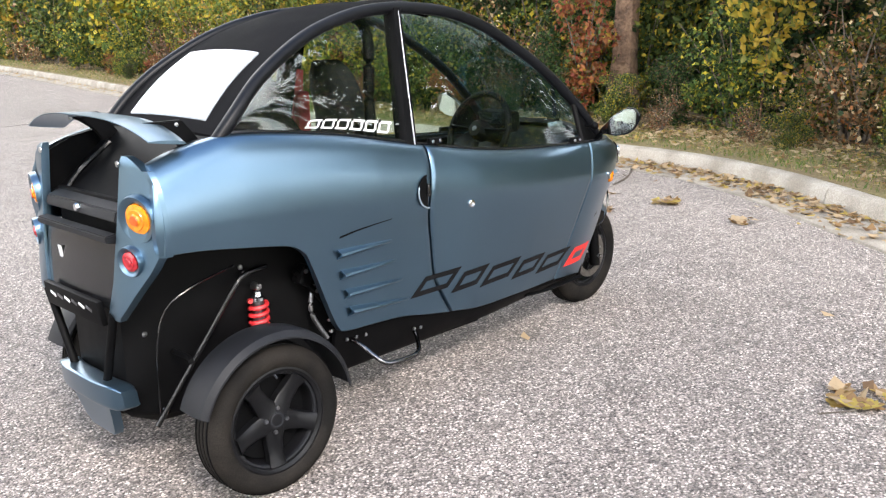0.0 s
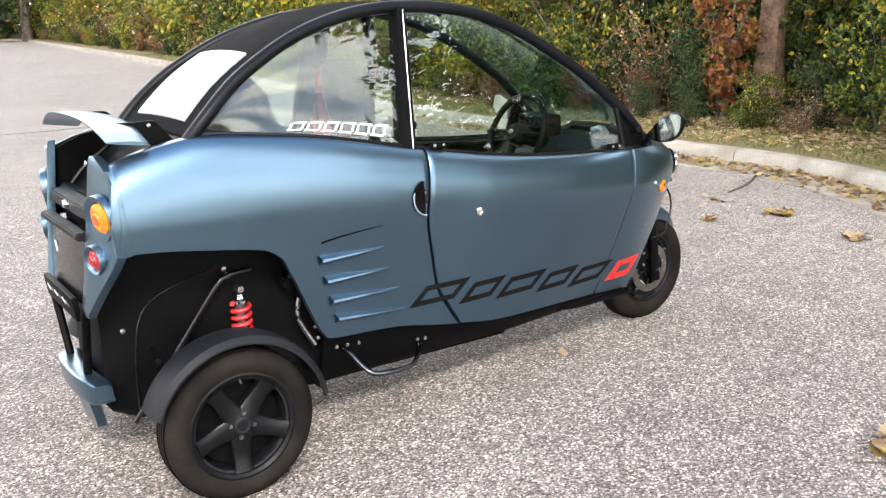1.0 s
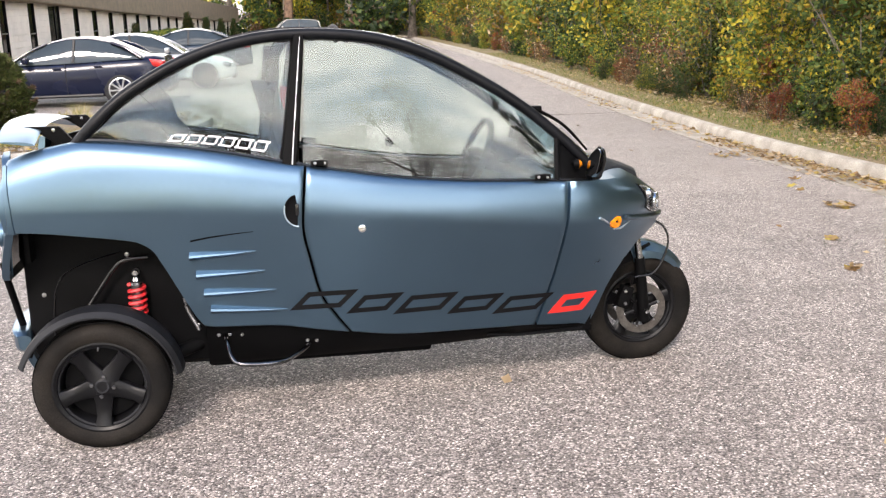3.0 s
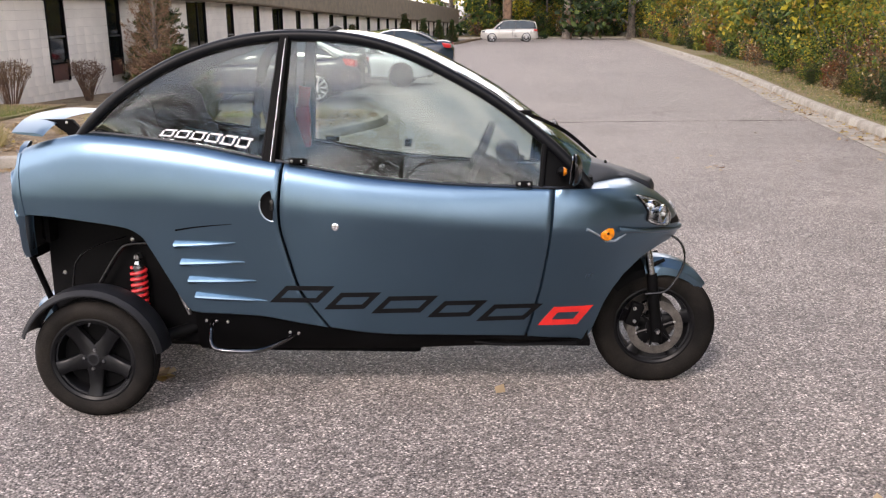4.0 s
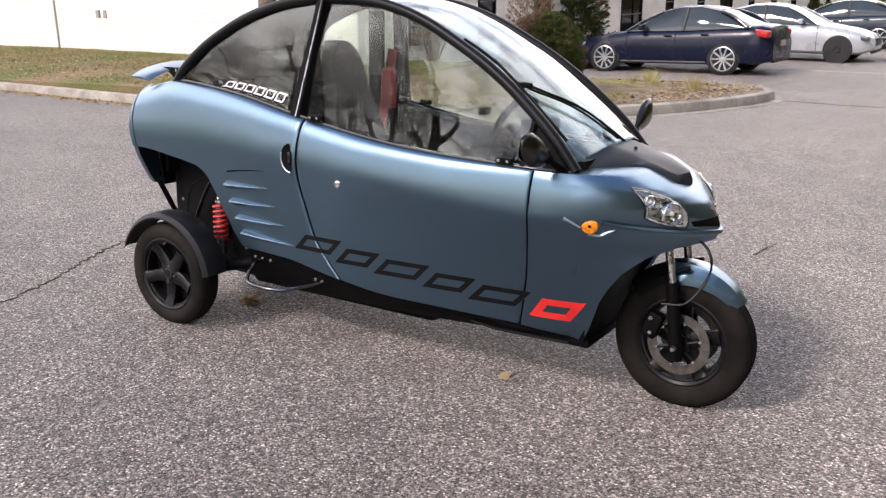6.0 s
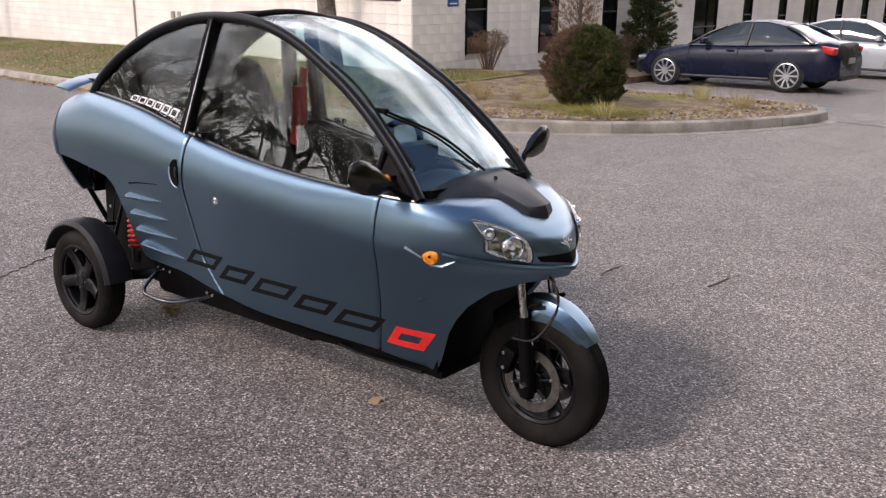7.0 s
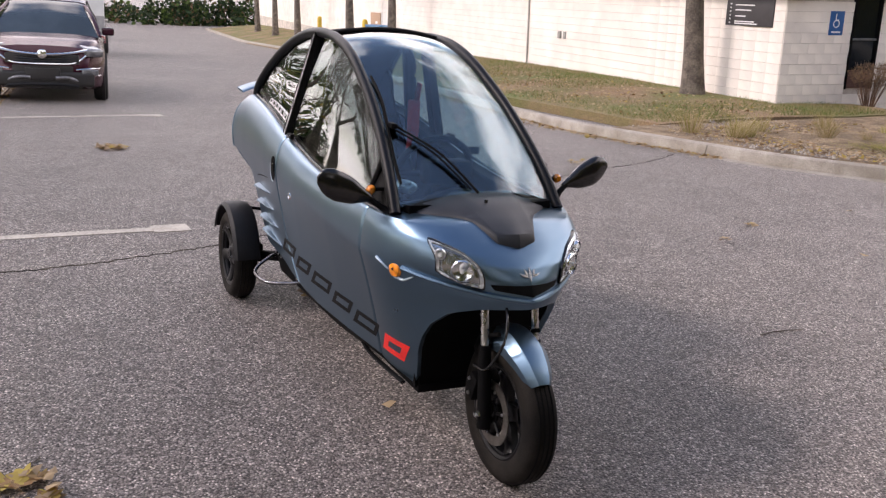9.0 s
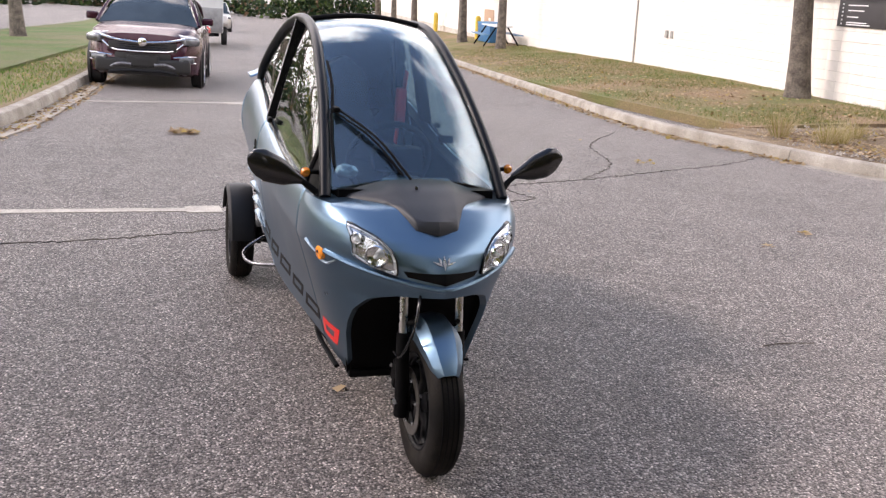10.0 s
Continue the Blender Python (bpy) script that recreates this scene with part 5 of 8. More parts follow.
LEAF_GOLD = leaf_material("leaf_gold", (YELLOW, (0.36, 0.33, 0.035), YELLOW, LIME, (0.50, 0.40, 0.04), YELLOW, LIME))
LEAF_RED = leaf_material("leaf_red", (RUST, RED, RUST, GOLD, BROWN, RED, RUST, GREEN))
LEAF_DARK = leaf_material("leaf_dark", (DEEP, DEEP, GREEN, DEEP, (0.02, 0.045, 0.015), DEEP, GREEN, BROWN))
LEAF_FALLEN = leaf_material("leaf_fallen", (TAN, BROWN, TAN, (0.30, 0.20, 0.09), (0.30, 0.19, 0.09), (0.46, 0.36, 0.23), (0.40, 0.30, 0.08), (0.36, 0.27, 0.17)), 0.8)
LEAF_BROWN = leaf_material("leaf_brown", (BROWN, (0.22, 0.10, 0.05), BROWN, RUST, (0.10, 0.07, 0.03), BROWN, TAN, DEEP))
LEAF_TWIG = leaf_material("leaf_twig", ((0.21, 0.132, 0.082), (0.15, 0.092, 0.060), (0.27, 0.185, 0.12), (0.11, 0.070, 0.048), (0.23, 0.138, 0.078)), 0.8)
JUNIPER = leaf_material("juniper_needles", ((0.070, 0.100, 0.026), (0.110, 0.138, 0.036), (0.032, 0.052, 0.015), (0.140, 0.160, 0.045), (0.050, 0.074, 0.020), (0.10, 0.085, 0.036)))
GRASS_GREEN = leaf_material("grass_green", ((0.10, 0.19, 0.03), (0.14, 0.22, 0.04), (0.20, 0.22, 0.06), (0.08, 0.15, 0.025), (0.28, 0.24, 0.10)), 0.7)
GRASS_BLADE = leaf_material("grass_blade", ((0.11, 0.15, 0.035), (0.14, 0.165, 0.04), (0.23, 0.19, 0.08), (0.075, 0.12, 0.025), (0.30, 0.23, 0.11)), 0.7)
STRAW = leaf_material("straw", ((0.50, 0.41, 0.24), (0.40, 0.32, 0.16), (0.33, 0.29, 0.09), (0.56, 0.46, 0.28), (0.27, 0.26, 0.06)), 0.7)
BARK = material("bark", (0.205, 0.172, 0.142), 0.95, 0, 0.3, 5, 26, 1.0, second=(0.085, 0.070, 0.057), depth=0.03)
BARK_BROWN = material("brown_bark", (0.24, 0.150, 0.098), 0.95, 0, 0.3, 5, 26, 1.0, second=(0.105, 0.064, 0.043), depth=0.03)
BARK_PALE = material("bark_pale", (0.34, 0.30, 0.25), 0.95, 0, 0.25, 4, 30, 0.8, second=(0.20, 0.17, 0.14), depth=0.02)
LAWN = material("lawn", (0.135, 0.145, 0.042), 0.95, 0, 0.45, 0.55, 40, 0.8, second=(0.25, 0.165, 0.09), depth=0.03)
LAWN_GREEN = material("green_lawn", (0.080, 0.138, 0.026), 0.95, 0, 0.4, 0.45, 40, 0.8, second=(0.135, 0.130, 0.048), depth=0.03)
MOSS = leaf_material("mossy_grass", ((0.30, 0.29, 0.055), (0.38, 0.34, 0.09), (0.22, 0.24, 0.04), (0.44, 0.36, 0.14), (0.16, 0.20, 0.035)), 0.7)
VERGE = material("verge", (0.165, 0.145, 0.055), 0.95, 0, 0.35, 0.8, 30, 0.8, second=(0.20, 0.14, 0.075), depth=0.03)
SOIL = material("mulch", (0.15, 0.105, 0.065), 0.95, 0, 0.45, 3, 45, 1.0, second=(0.27, 0.195, 0.115), depth=0.03)
WOOD_FLOOR = material("wood_floor", (0.13, 0.095, 0.05), 0.95, 0, 0.4, 0.9, 12, 1.0, second=(0.05, 0.05, 0.02), depth=0.05)
BLOCK = material("painted_block", (0.80, 0.75, 0.685), 0.8, 0, 0.05, 1.4, 70, 0.3, depth=0.003, pieces=0.035)
BLOCK_JOIN = material("painted_block_wall", (0.80, 0.75, 0.685), 0.8, 0, 0.05, 1.4, 70, 0.3, depth=0.003, island=0.03)
JOINT = material("block_joint", (0.56, 0.51, 0.45), 0.9, 0, 0.15, 3, 60, 0.3)
FASCIA = material("brown_fascia", (0.23, 0.185, 0.135), 0.7, 0, 0.15, 3, 40, 0.2)
DARK_GLASS = material("office_glass", (0.008, 0.010, 0.011), 0.06, 0, 0.1, 2, spec=0.35)
INFILL = material("red_brown_infill", (0.10, 0.045, 0.035), 0.6, 0, 0.12, 4, 60)
LINE_WHITE = material("line_paint", (0.46, 0.43, 0.375), 0.8, 0, 0.25, 6, 60, 0.3, second=(0.34, 0.31, 0.27))
LINE_BLUE = material("blue_line_paint", (0.16, 0.33, 0.50), 0.8, 0, 0.25, 5, 60, 0.3, second=(0.22, 0.30, 0.36))
CRACK = material("crack_filler", (0.022, 0.020, 0.019), 0.9, 0, 0.3, 8, 60, 0.4, second=(0.07, 0.055, 0.035))
PALE_STONE = material("pale_pebble", (0.33, 0.295, 0.26), 0.85, 0, 0.1, 20, island=0.35)

SOUTH = curve(((-80, 1.6), (-40, -0.2), (-20, -1.5), (-11.15, -2.03), (-8.18, -2.21), (-5.34, -2.48), (-3.4, -3.05), (-1.8, -3.95), (-0.2, -4.6), (1.4, -4.35), (2.6, -3.42), (3.6, -2.25), (4.3, -1.35), (4.87, -0.61), (5.67, 0.40), (6.22, 1.4), (6.47, 2.4), (6.58, 3.8), (6.72, 5.5), (7.0, 8), (7.45, 11), (8.25, 17), (9.35, 25), (11, 40), (12.8, 60), (14.6, 83), (13.0, 86), (6, 87), (-2, 88)), 400)
NORTH = curve(((-80, 14.2), (-60, 13.0), (-43, 11.8), (-30, 9.8), (-20, 8.2), (-12.3, 7.0), (-9, 6.45), (-6.8, 6.3), (-5, 6.55), (-3.6, 6.85), (-2.6, 7.4), (-1.7, 8.2), (-1.0, 9.3), (-0.55, 10.5), (-0.25, 11.6), (-0.3, 12.6), (-0.9, 13.2), (-2, 13.4), (-5.0, 13.3), (-7.3, 13.2)), 240)


def normals(path):
    d = np.gradient(path, axis=0)
    d /= np.linalg.norm(d, axis=1)[:, None]
    return np.stack([-d[:, 1], d[:, 0]], 1)


def kerb(path, side, gutter, label):
    """Cast concrete kerb in lengths with open joints, and the pale gutter in front of it. side: +1 with the lawn on the path's left."""
    base = tagged(new("kerb"), label, "kerb", kind="structure")
    n = normals(path) * side
    dist = np.concatenate([[0], np.cumsum(np.linalg.norm(np.diff(path, axis=0), axis=1))])
    count = int(dist[-1] / 3.0)
    for k in range(count):
        s = np.linspace(dist[-1] * k / count + 0.006, dist[-1] * (k + 1) / count - 0.006, 7)
        pts = np.stack([np.interp(s, dist, path[:, 0]), np.interp(s, dist, path[:, 1])], 1)
        nn = np.stack([np.interp(s, dist, n[:, 0]), np.interp(s, dist, n[:, 1])], 1)
        rows, flat = [], []
        for p, q in zip(pts, nn):
            z = lot_height(*p)
            rows.append([(p[0] + q[0] * o, p[1] + q[1] * o, z + h) for o, h in ((0.0, -0.05), (0.0, 0.004), (0.012, 0.10), (0.03, 0.135), (0.06, 0.148), (0.14, 0.152), (0.165, 0.145), (0.17, 0.0))])
            g = gutter * (1 if side > 0 else table(p[0], ((-9, 0.6), (-2, 0.7), (3, 1.0))))
            flat.append([(p[0] - q[0] * o, p[1] - q[1] * o, z + h) for o, h in ((0.0, 0.010), (g * 0.3, 0.004), (g, 0.007))])
        bm = bmesh.new()
        vs = grid_faces(bm, rows)
        bm.faces.new(vs[0])
        bm.faces.new(list(reversed(vs[-1])))
        part("kerb_section", bm, CONCRETE, base)
        if gutter:
            part("gutter_section", slab(flat, lambda v: v - Vector((0, 0, 0.03))), CONCRETE, base)
    return base


kerb(SOUTH, -1, 0.42, "weathered concrete kerb and gutter beside the woods")
kerb(NORTH, 1, 0.16, "weathered concrete kerb beside the office lawn")


def wall_line_front(x):
    return 12.0 - 0.1 * (x + 8.6)


def wall_line_side(y):
    return -8.6 + 0.1 * (y - 12.0)


def base_front(x):
    return table(x, ((-80, -1.6), (-40, -0.9), (-27.5, -0.62), (-20, -0.43), (-14, -0.34), (-8.6, -0.31)))


def base_side(y):
    return table(y, ((12, -0.31), (14, -0.45), (19.4, -0.60), (30, -0.95), (82, -2.1)))


def lawn_height(x, y):
    ky = float(np.interp(x, NORTH[:170, 0], NORTH[:170, 1]))
    u = min(1.0, max(0.0, (y - ky) / max(0.5, wall_line_front(x) - ky)))
    return (lot_height(x, ky) + 0.150) * (1 - u) + base_front(min(x, -8.6)) * u + 0.05 * math.sin(math.pi * u)


rows = []
for x in np.concatenate([np.linspace(-79, -24, 40), np.linspace(-23, -6.7, 34)]):
    ky = float(np.interp(x, NORTH[:170, 0], NORTH[:170, 1])) + 0.15
    top = wall_line_front(x) + 0.05 if x < -8.6 else 13.6
    rows.append([(x, ky + (top - ky) * v, lawn_height(x, ky + (top - ky) * v) + (0.01 * noise.noise((x, v * 9, 0)) if 0 < v < 1 else 0)) for v in np.linspace(0, 1, 15)])
tagged(part("lawn", slab(rows, lambda v: v - Vector((0, 0, 0.3))), LAWN), "thin green-brown lawn with worn bare patches", "lawn", kind="structure")

# planted bed at the end of the drive
def bed_height(x, y, lift):
    """The bed meets the lawn flush where they touch."""
    w = min(1.0, max(0.0, (-4.6 - x) / 1.6))
    return (lot_height(x, y) + lift) * (1 - w) + (lawn_height(x, y) + 0.012) * w


tip = [p for p in NORTH if p[0] > -6.9]
ctr = np.array((-3.6, 10.6))
rings = []
for k in (1.0, 0.8, 0.55, 0.3, 0.02):
    rings.append([(*(ctr + (p - ctr) * (k * 0.97)), bed_height(*(ctr + (p - ctr) * k), 0.14 + 0.10 * (1 - k))) for p in tip])
bm = bmesh.new()
grid_faces(bm, rings, close_v=True)
tagged(part("planting_bed", bm, SOIL), "mulched planting bed with pale pebbles", "planting bed", kind="structure")

# planted strip and path along the offices
rows = [[(wall_line_side(y) + o, y, base_side(y) * (1 - o / 2.4) + (lot_height(wall_line_side(y) + o, y) + 0.14) * o / 2.4) for o in np.linspace(-0.05, 2.4, 6)] for y in np.linspace(13.2, 84, 40)]
tagged(part("planting_strip", slab(rows, lambda v: v - Vector((0, 0, 0.35))), SOIL), "mulched strip in front of the offices", "planting strip", kind="structure")

# verge and woodland floor
n_s = normals(SOUTH) * -1
rows = []
for p, q in zip(SOUTH[::2], n_s[::2]):
    z = lot_height(*p) + 0.148
    rows.append([(p[0] + q[0] * o, p[1] + q[1] * o, z + 0.012 * o + 0.02 * noise.noise((p[0], p[1], o)) * (o > 0.2)) for o in (0.16, 0.4, 0.7, 1.1, 1.5)])
tagged(part("verge", slab(rows, lambda v: v - Vector((0, 0, 0.3))), VERGE), "thin grass verge strewn with fallen leaves", "verge", kind="structure")
rows = []
begin = int(np.argmin(np.linalg.norm(SOUTH - (2.2, -3.8), axis=1)))
for p, q in zip(SOUTH[begin::3], n_s[begin::3]):
    z = lot_height(*p) + 0.17
    far = 30 if p[1] > 80 else 26
    rows.append([(p[0] + q[0] * o, p[1] + q[1] * o, z + 0.01 * o) for o in (1.4, 2.6, 4.0, far * 0.5, far)])
tagged(part("woodland_floor", slab(rows, lambda v: v - Vector((0, 0, 0.3))), WOOD_FLOOR), "leaf-covered woodland floor", "woodland floor", kind="structure")
rows = []
for x in np.linspace(-79, 2.0, 60):
    ky = float(np.interp(x, SOUTH[:begin, 0], SOUTH[:begin, 1])) - 1.35
    rows.append([(x, ky - d, lot_height(x, ky) + 0.168 + 0.008 * d) for d in (0, 1.5, 4, 8, 16, 30, 55)])
tagged(part("lawn_south", slab(rows, lambda v: v - Vector((0, 0, 0.3))), LAWN_GREEN), "open green lawn", "lawn", kind="structure")


# ---- offices of painted block ----
def eave(y):
    return table(y, ((0, 2.0), (12, 1.92), (28, 1.52), (40, 0.98), (83, -0.52)))


def offices():
    base = tagged(new("wall_office"), "cream painted concrete-block office wall with narrow dark windows", "wall", kind="structure")
    # backing, set in behind the blocks
    pts = [(wall_line_side(83), 83), (wall_line_side(12), 12.0), (-80, wall_line_front(-80))]
    rows = [[(wall_line_side(y) - 0.03, y, z) for z in np.linspace(base_side(y) - 0.6, eave(y), 4)] for y in np.linspace(12.03, 83, 20)]
    part("backing", slab(rows, lambda v: v - Vector((0.22, 0, 0))), JOINT, base)
    rows = [[(x, wall_line_front(x) + 0.03, z) for z in np.linspace(base_front(x) - 0.6, 1.78, 4)] for x in np.linspace(-80, -8.63, 20)]
    part("backing", slab(rows, lambda v: v + Vector((0, 0.22, 0))), JOINT, base)
    rows = [[(wall_line_side(y) + o, y, eave(y) + h) for o, h in ((-0.5, 0.0), (0.25, 0.0), (0.30, 0.05), (0.30, 1.3), (-0.5, 1.35))] for y in np.linspace(11.7, 83.3, 20)]
    part("fascia", slab(rows, lambda v: v - Vector((0.05, 0, 0))), FASCIA, base)
    rows = [[(x, wall_line_front(x) - o, 1.78 + h) for o, h in ((-0.5, 0.0), (0.25, 0.0), (0.30, 0.05), (0.30, 1.3), (-0.5, 1.35))] for x in np.linspace(-80, -8.3, 10)]
    part("fascia", slab(rows, lambda v: v + Vector((0, 0.05, 0))), FASCIA, base)
    rows = [[(-8.4, 12, 3.1), (-8.4, 30, 2.4)], [(-80, 19, 3.1), (-80, 60, 2.4)]]
    part("roof_deck", slab(rows, lambda v: v - Vector((0, 0, 0.1))), FASCIA, base)
    return base


office = offices()
WINDOWS = [(13.60, 14.30), (16.18, 16.92), (18.80, 19.45), (23.5, 24.9), (26.6, 27.2), (29.15, 29.75), (31.2, 32.4), (34.1, 34.7)] + [(34.1 + 2.55 * k, 34.75 + 2.55 * k) for k in range(1, 19)]


def course_runs(z0, y0, y1):
    """The stretches of a course of the side wall between the windows."""
    runs, at = [], y0
    for a, b in WINDOWS:
        if b < y0 or a > y1 or z0 < base_side(a) + 0.28 and not (b - a > 1):
            continue
        if a > at:
            runs.append((at, a))
        at = max(at, b)
    if at < y1:
        runs.append((at, y1))
    return runs


def office_window(k, a, b):
    y, wide = (a + b) / 2, b - a
    is_door = wide > 1
    z0 = base_side(y) + (0.0 if is_door else 0.40)
    z1 = eave(y) - 0.02
    turn = Matrix.Rotation(-math.atan(0.1), 4, "Z")
    ob = tagged(new("door_1" if is_door and a < 25 else "door_2" if is_door else "window_%d" % (k + 1)), "tall narrow dark office window in a black frame" if not is_door else "dark glazed office door in a black frame", "door" if is_door else "window", kind="structure")
    ob.matrix_basis = Matrix.Translation((wall_line_side(y), y, 0)) @ turn
    mid = z0 + (z1 - z0) * (0.30 if not is_door else 0.5)
    part("pane", box((0.014, wide - 0.06, z1 - z0 - (0.42 if not is_door else 0.06)), (-0.019, 0, (z0 + (0.42 if not is_door else 0.03) + z1) / 2)), DARK_GLASS, ob, smooth=False)
    if not is_door:
        part("infill_panel", box((0.022, wide - 0.06, 0.36), (-0.014, 0, z0 + 0.20)), INFILL, ob, smooth=False)
    for s in (-1, 1):
        part("jamb", box((0.09, 0.045, z1 - z0), (-0.012, s * (wide / 2 - 0.022), (z0 + z1) / 2), 0.004), BLACK, ob, smooth=False)
    for z in ([z0 + 0.40, z0 + 0.98] if not is_door else [z0 + 0.04, z0 + 1.0]):
        part("rail", box((0.05, wide - 0.09, 0.04), (-0.008, 0, z), 0.004), BLACK if z < z0 + 0.9 else DULL_STEEL, ob, smooth=False)
    if is_door:
        part("mullion", box((0.05, 0.05, z1 - z0), (-0.008, 0.12, (z0 + z1) / 2), 0.004), BLACK, ob, smooth=False)


for k, (a, b) in enumerate(WINDOWS):
    office_window(k, a, b)

sign = thing("wall_sign", "dark grey office sign board with plain pale bars", "sign", Matrix.Translation((-9.66, wall_line_front(-9.66) - 0.03, 1.42)) @ Matrix.Rotation(-math.atan(0.1), 4, "Z"))
part("board", box((1.48, 0.03, 0.58), (0, 0, 0), 0.006), material("sign_board", (0.045, 0.042, 0.045), 0.5, 0, 0.1, 4), sign)
for k, (w, z) in enumerate(((0.62, -0.205), (0.72, -0.245), (0.34, -0.10), (0.5, 0.02), (0.6, 0.12))):
    part("sign_bar", box((w, 0.004, 0.022), (-0.46 + w / 2 + 0.02, -0.017, z)), DECAL_WHITE, sign, smooth=False)
for k in range(6):
    part("sign_bar", box((0.045, 0.004, 0.03), (-0.60, -0.017, -0.235 + 0.075 * k)), DECAL_WHITE, sign, smooth=False)

access = thing("access_sign", "small blue access sign with a plain white pictogram", "sign", Matrix.Translation((wall_line_side(13.2) + 0.02, 13.2, 1.24)) @ Matrix.Rotation(-math.atan(0.1), 4, "Z"))
part("board", box((0.012, 0.34, 0.46), (0, 0, 0), 0.004), material("sign_blue", (0.015, 0.10, 0.30), 0.4, 0, 0.05, 4), access)
part("pictogram", lathe([(0.058, -0.002), (0.078, -0.002), (0.078, 0.002), (0.058, 0.002)], 28, "x", at=(0.009, -0.01, -0.01)), DECAL_WHITE, access)
part("pictogram", box((0.004, 0.02, 0.13), (0.009, -0.03, 0.11)), DECAL_WHITE, access, smooth=False)
part("pictogram", box((0.004, 0.08, 0.02), (0.009, 0.0, 0.06)), DECAL_WHITE, access, smooth=False)
part("sign_bar", box((0.004, 0.22, 0.03), (0.009, 0, -0.17)), DECAL_WHITE, access, smooth=False)

pipe = thing("downpipe", "slim painted downpipe on the block wall", "downpipe", Matrix.Translation((-20.3, wall_line_front(-20.3) - 0.05, 0)))
part("pipe", tube([(0, 0, -0.45), (0, 0, 1.75)], 0.028, 8, smooth=False), material("pipe_grey", (0.40, 0.38, 0.35), 0.6, 0.2, 0.1, 5), pipe)
for k in range(2):
    vent = thing("wall_vent", "small grey wall vent", "vent", Matrix.Translation((-18.1 + 0.3 * k, wall_line_front(-18) - 0.03, 0.54)), "wall vents")
    part("hood", box((0.13, 0.08, 0.20), (0, 0, 0), 0.012), material("vent_grey", (0.30, 0.29, 0.27), 0.6, 0.1, 0.1, 6), vent)

far_door = thing("side_door", "tan steel service door in the block wall", "door", Matrix.Translation((-38.6, wall_line_front(-38.6) - 0.02, -0.82)) @ Matrix.Rotation(-math.atan(0.1), 4, "Z"))
part("leaf", box((1.9, 0.05, 1.42), (0, 0, 0.71), 0.006), material("door_tan", (0.42, 0.27, 0.17), 0.6, 0, 0.08, 3), far_door)
part("door_plate", box((0.35, 0.01, 0.12), (0.2, -0.028, 0.95)), DECAL_WHITE, far_door, smooth=False)
for x in (-39.0, -50.2):
    post = thing("bollard", "yellow painted steel bollard", "bollard", Matrix.Translation((x, wall_line_front(x) - 0.5, base_front(x))), "bollards by the wall")
    part("post", lathe([(0, 1.15), (0.10, 1.12), (0.14, 1.02), (0.14, 0.0), (0, 0)], 16, "z", closed=False), material("bollard_yellow", (0.66, 0.46, 0.05), 0.6, 0, 0.1, 5), post)

# picnic table and blue bin on the far lawn
table_thing = thing("picnic_table", "white-topped picnic table on dark legs", "table", Matrix.Translation((-33.2, 13.4, lawn_height(-33.2, 13.4))) @ Matrix.Rotation(radians(84), 4, "Z"))
part("tabletop", box((0.8, 2.5, 0.05), (0, 0, 0.86), 0.01), material("table_white", (0.66, 0.68, 0.70), 0.5, 0, 0.08, 4), table_thing)
for s in (-1, 1):
    part("bench", box((0.28, 2.5, 0.05), (s * 0.75, 0, 0.5), 0.01), material("bench_blue", (0.10, 0.22, 0.36), 0.5, 0, 0.08, 4), table_thing)
    for t in (-0.9, 0.9):
        part("leg", tube([(s * 0.8, t, 0.0), (s * 0.25, t, 0.84)], 0.035, 8), BLACK, table_thing)
skip = thing("blue_bin", "blue plastic bin with a lid beside the wall", "bin", Matrix.Translation((-36.3, 14.3, lawn_height(-36.3, 14.3))))
part("bin_body", box((1.7, 0.8, 0.85), (0, 0, 0.43), 0.06, taper=1.04), material("bin_blue", (0.03, 0.14, 0.30), 0.5, 0, 0.1, 3), skip)
part("lid", box((1.78, 0.86, 0.09), (0, 0, 0.88), 0.05), material("lid_blue", (0.05, 0.20, 0.38), 0.5, 0, 0.1, 3), skip)


# ---- marks on the lot ----
def strip(points, width, lift, mat, name, label, wobble=0.0, n=40, seed=1):
    rnd = random.Random(seed)
    pts = curve(points, n, len(points) > 2)
    nn = normals(pts)
    rows = []
    for p, q in zip(pts, nn):
        o = rnd.uniform(-wobble, wobble)
        w = width * (1 if not wobble else rnd.uniform(0.3, 1.2))
        a, b = p + q * (o - w / 2), p + q * (o + w / 2)
        rows.append([(a[0], a[1], lot_height(*a) + lift), (b[0], b[1], lot_height(*b) + lift)])
    return tagged(part(name, slab(rows, lambda v: v - Vector((0, 0, 0.012))), mat), label, name.replace("_", " "), kind="structure")


strip(((-8.50, -1.95), (-9.06, 0.20)), 0.10, 0.004, LINE_WHITE, "parking_line", "worn white parking line on asphalt")
strip(((-8.99, 0.10), (-9.06, 0.42)), 0.28, 0.005, LINE_WHITE, "parking_line", "worn white parking line end on asphalt")
strip(((-1.44, -2.60), (-1.565, -0.62)), 0.10, 0.004, LINE_WHITE, "parking_line", "worn white parking line on asphalt")
strip(((-1.564, -0.70), (-1.582, -0.45)), 0.20, 0.005, LINE_WHITE, "parking_line", "worn white parking line end on asphalt")
strip(((-15.6, -2.0), (-16.2, 0.6)), 0.10, 0.004, LINE_WHITE, "parking_line", "worn white parking line on asphalt")
strip(((-6.0, 14.35), (-0.7, 14.15)), 0.11, 0.005, LINE_BLUE, "access_line", "faded blue parking line on asphalt")
strip(((-2.6, 13.9), (-1.0, 13.6)), 0.10, 0.006, LINE_BLUE, "access_line", "faded blue parking line on asphalt")
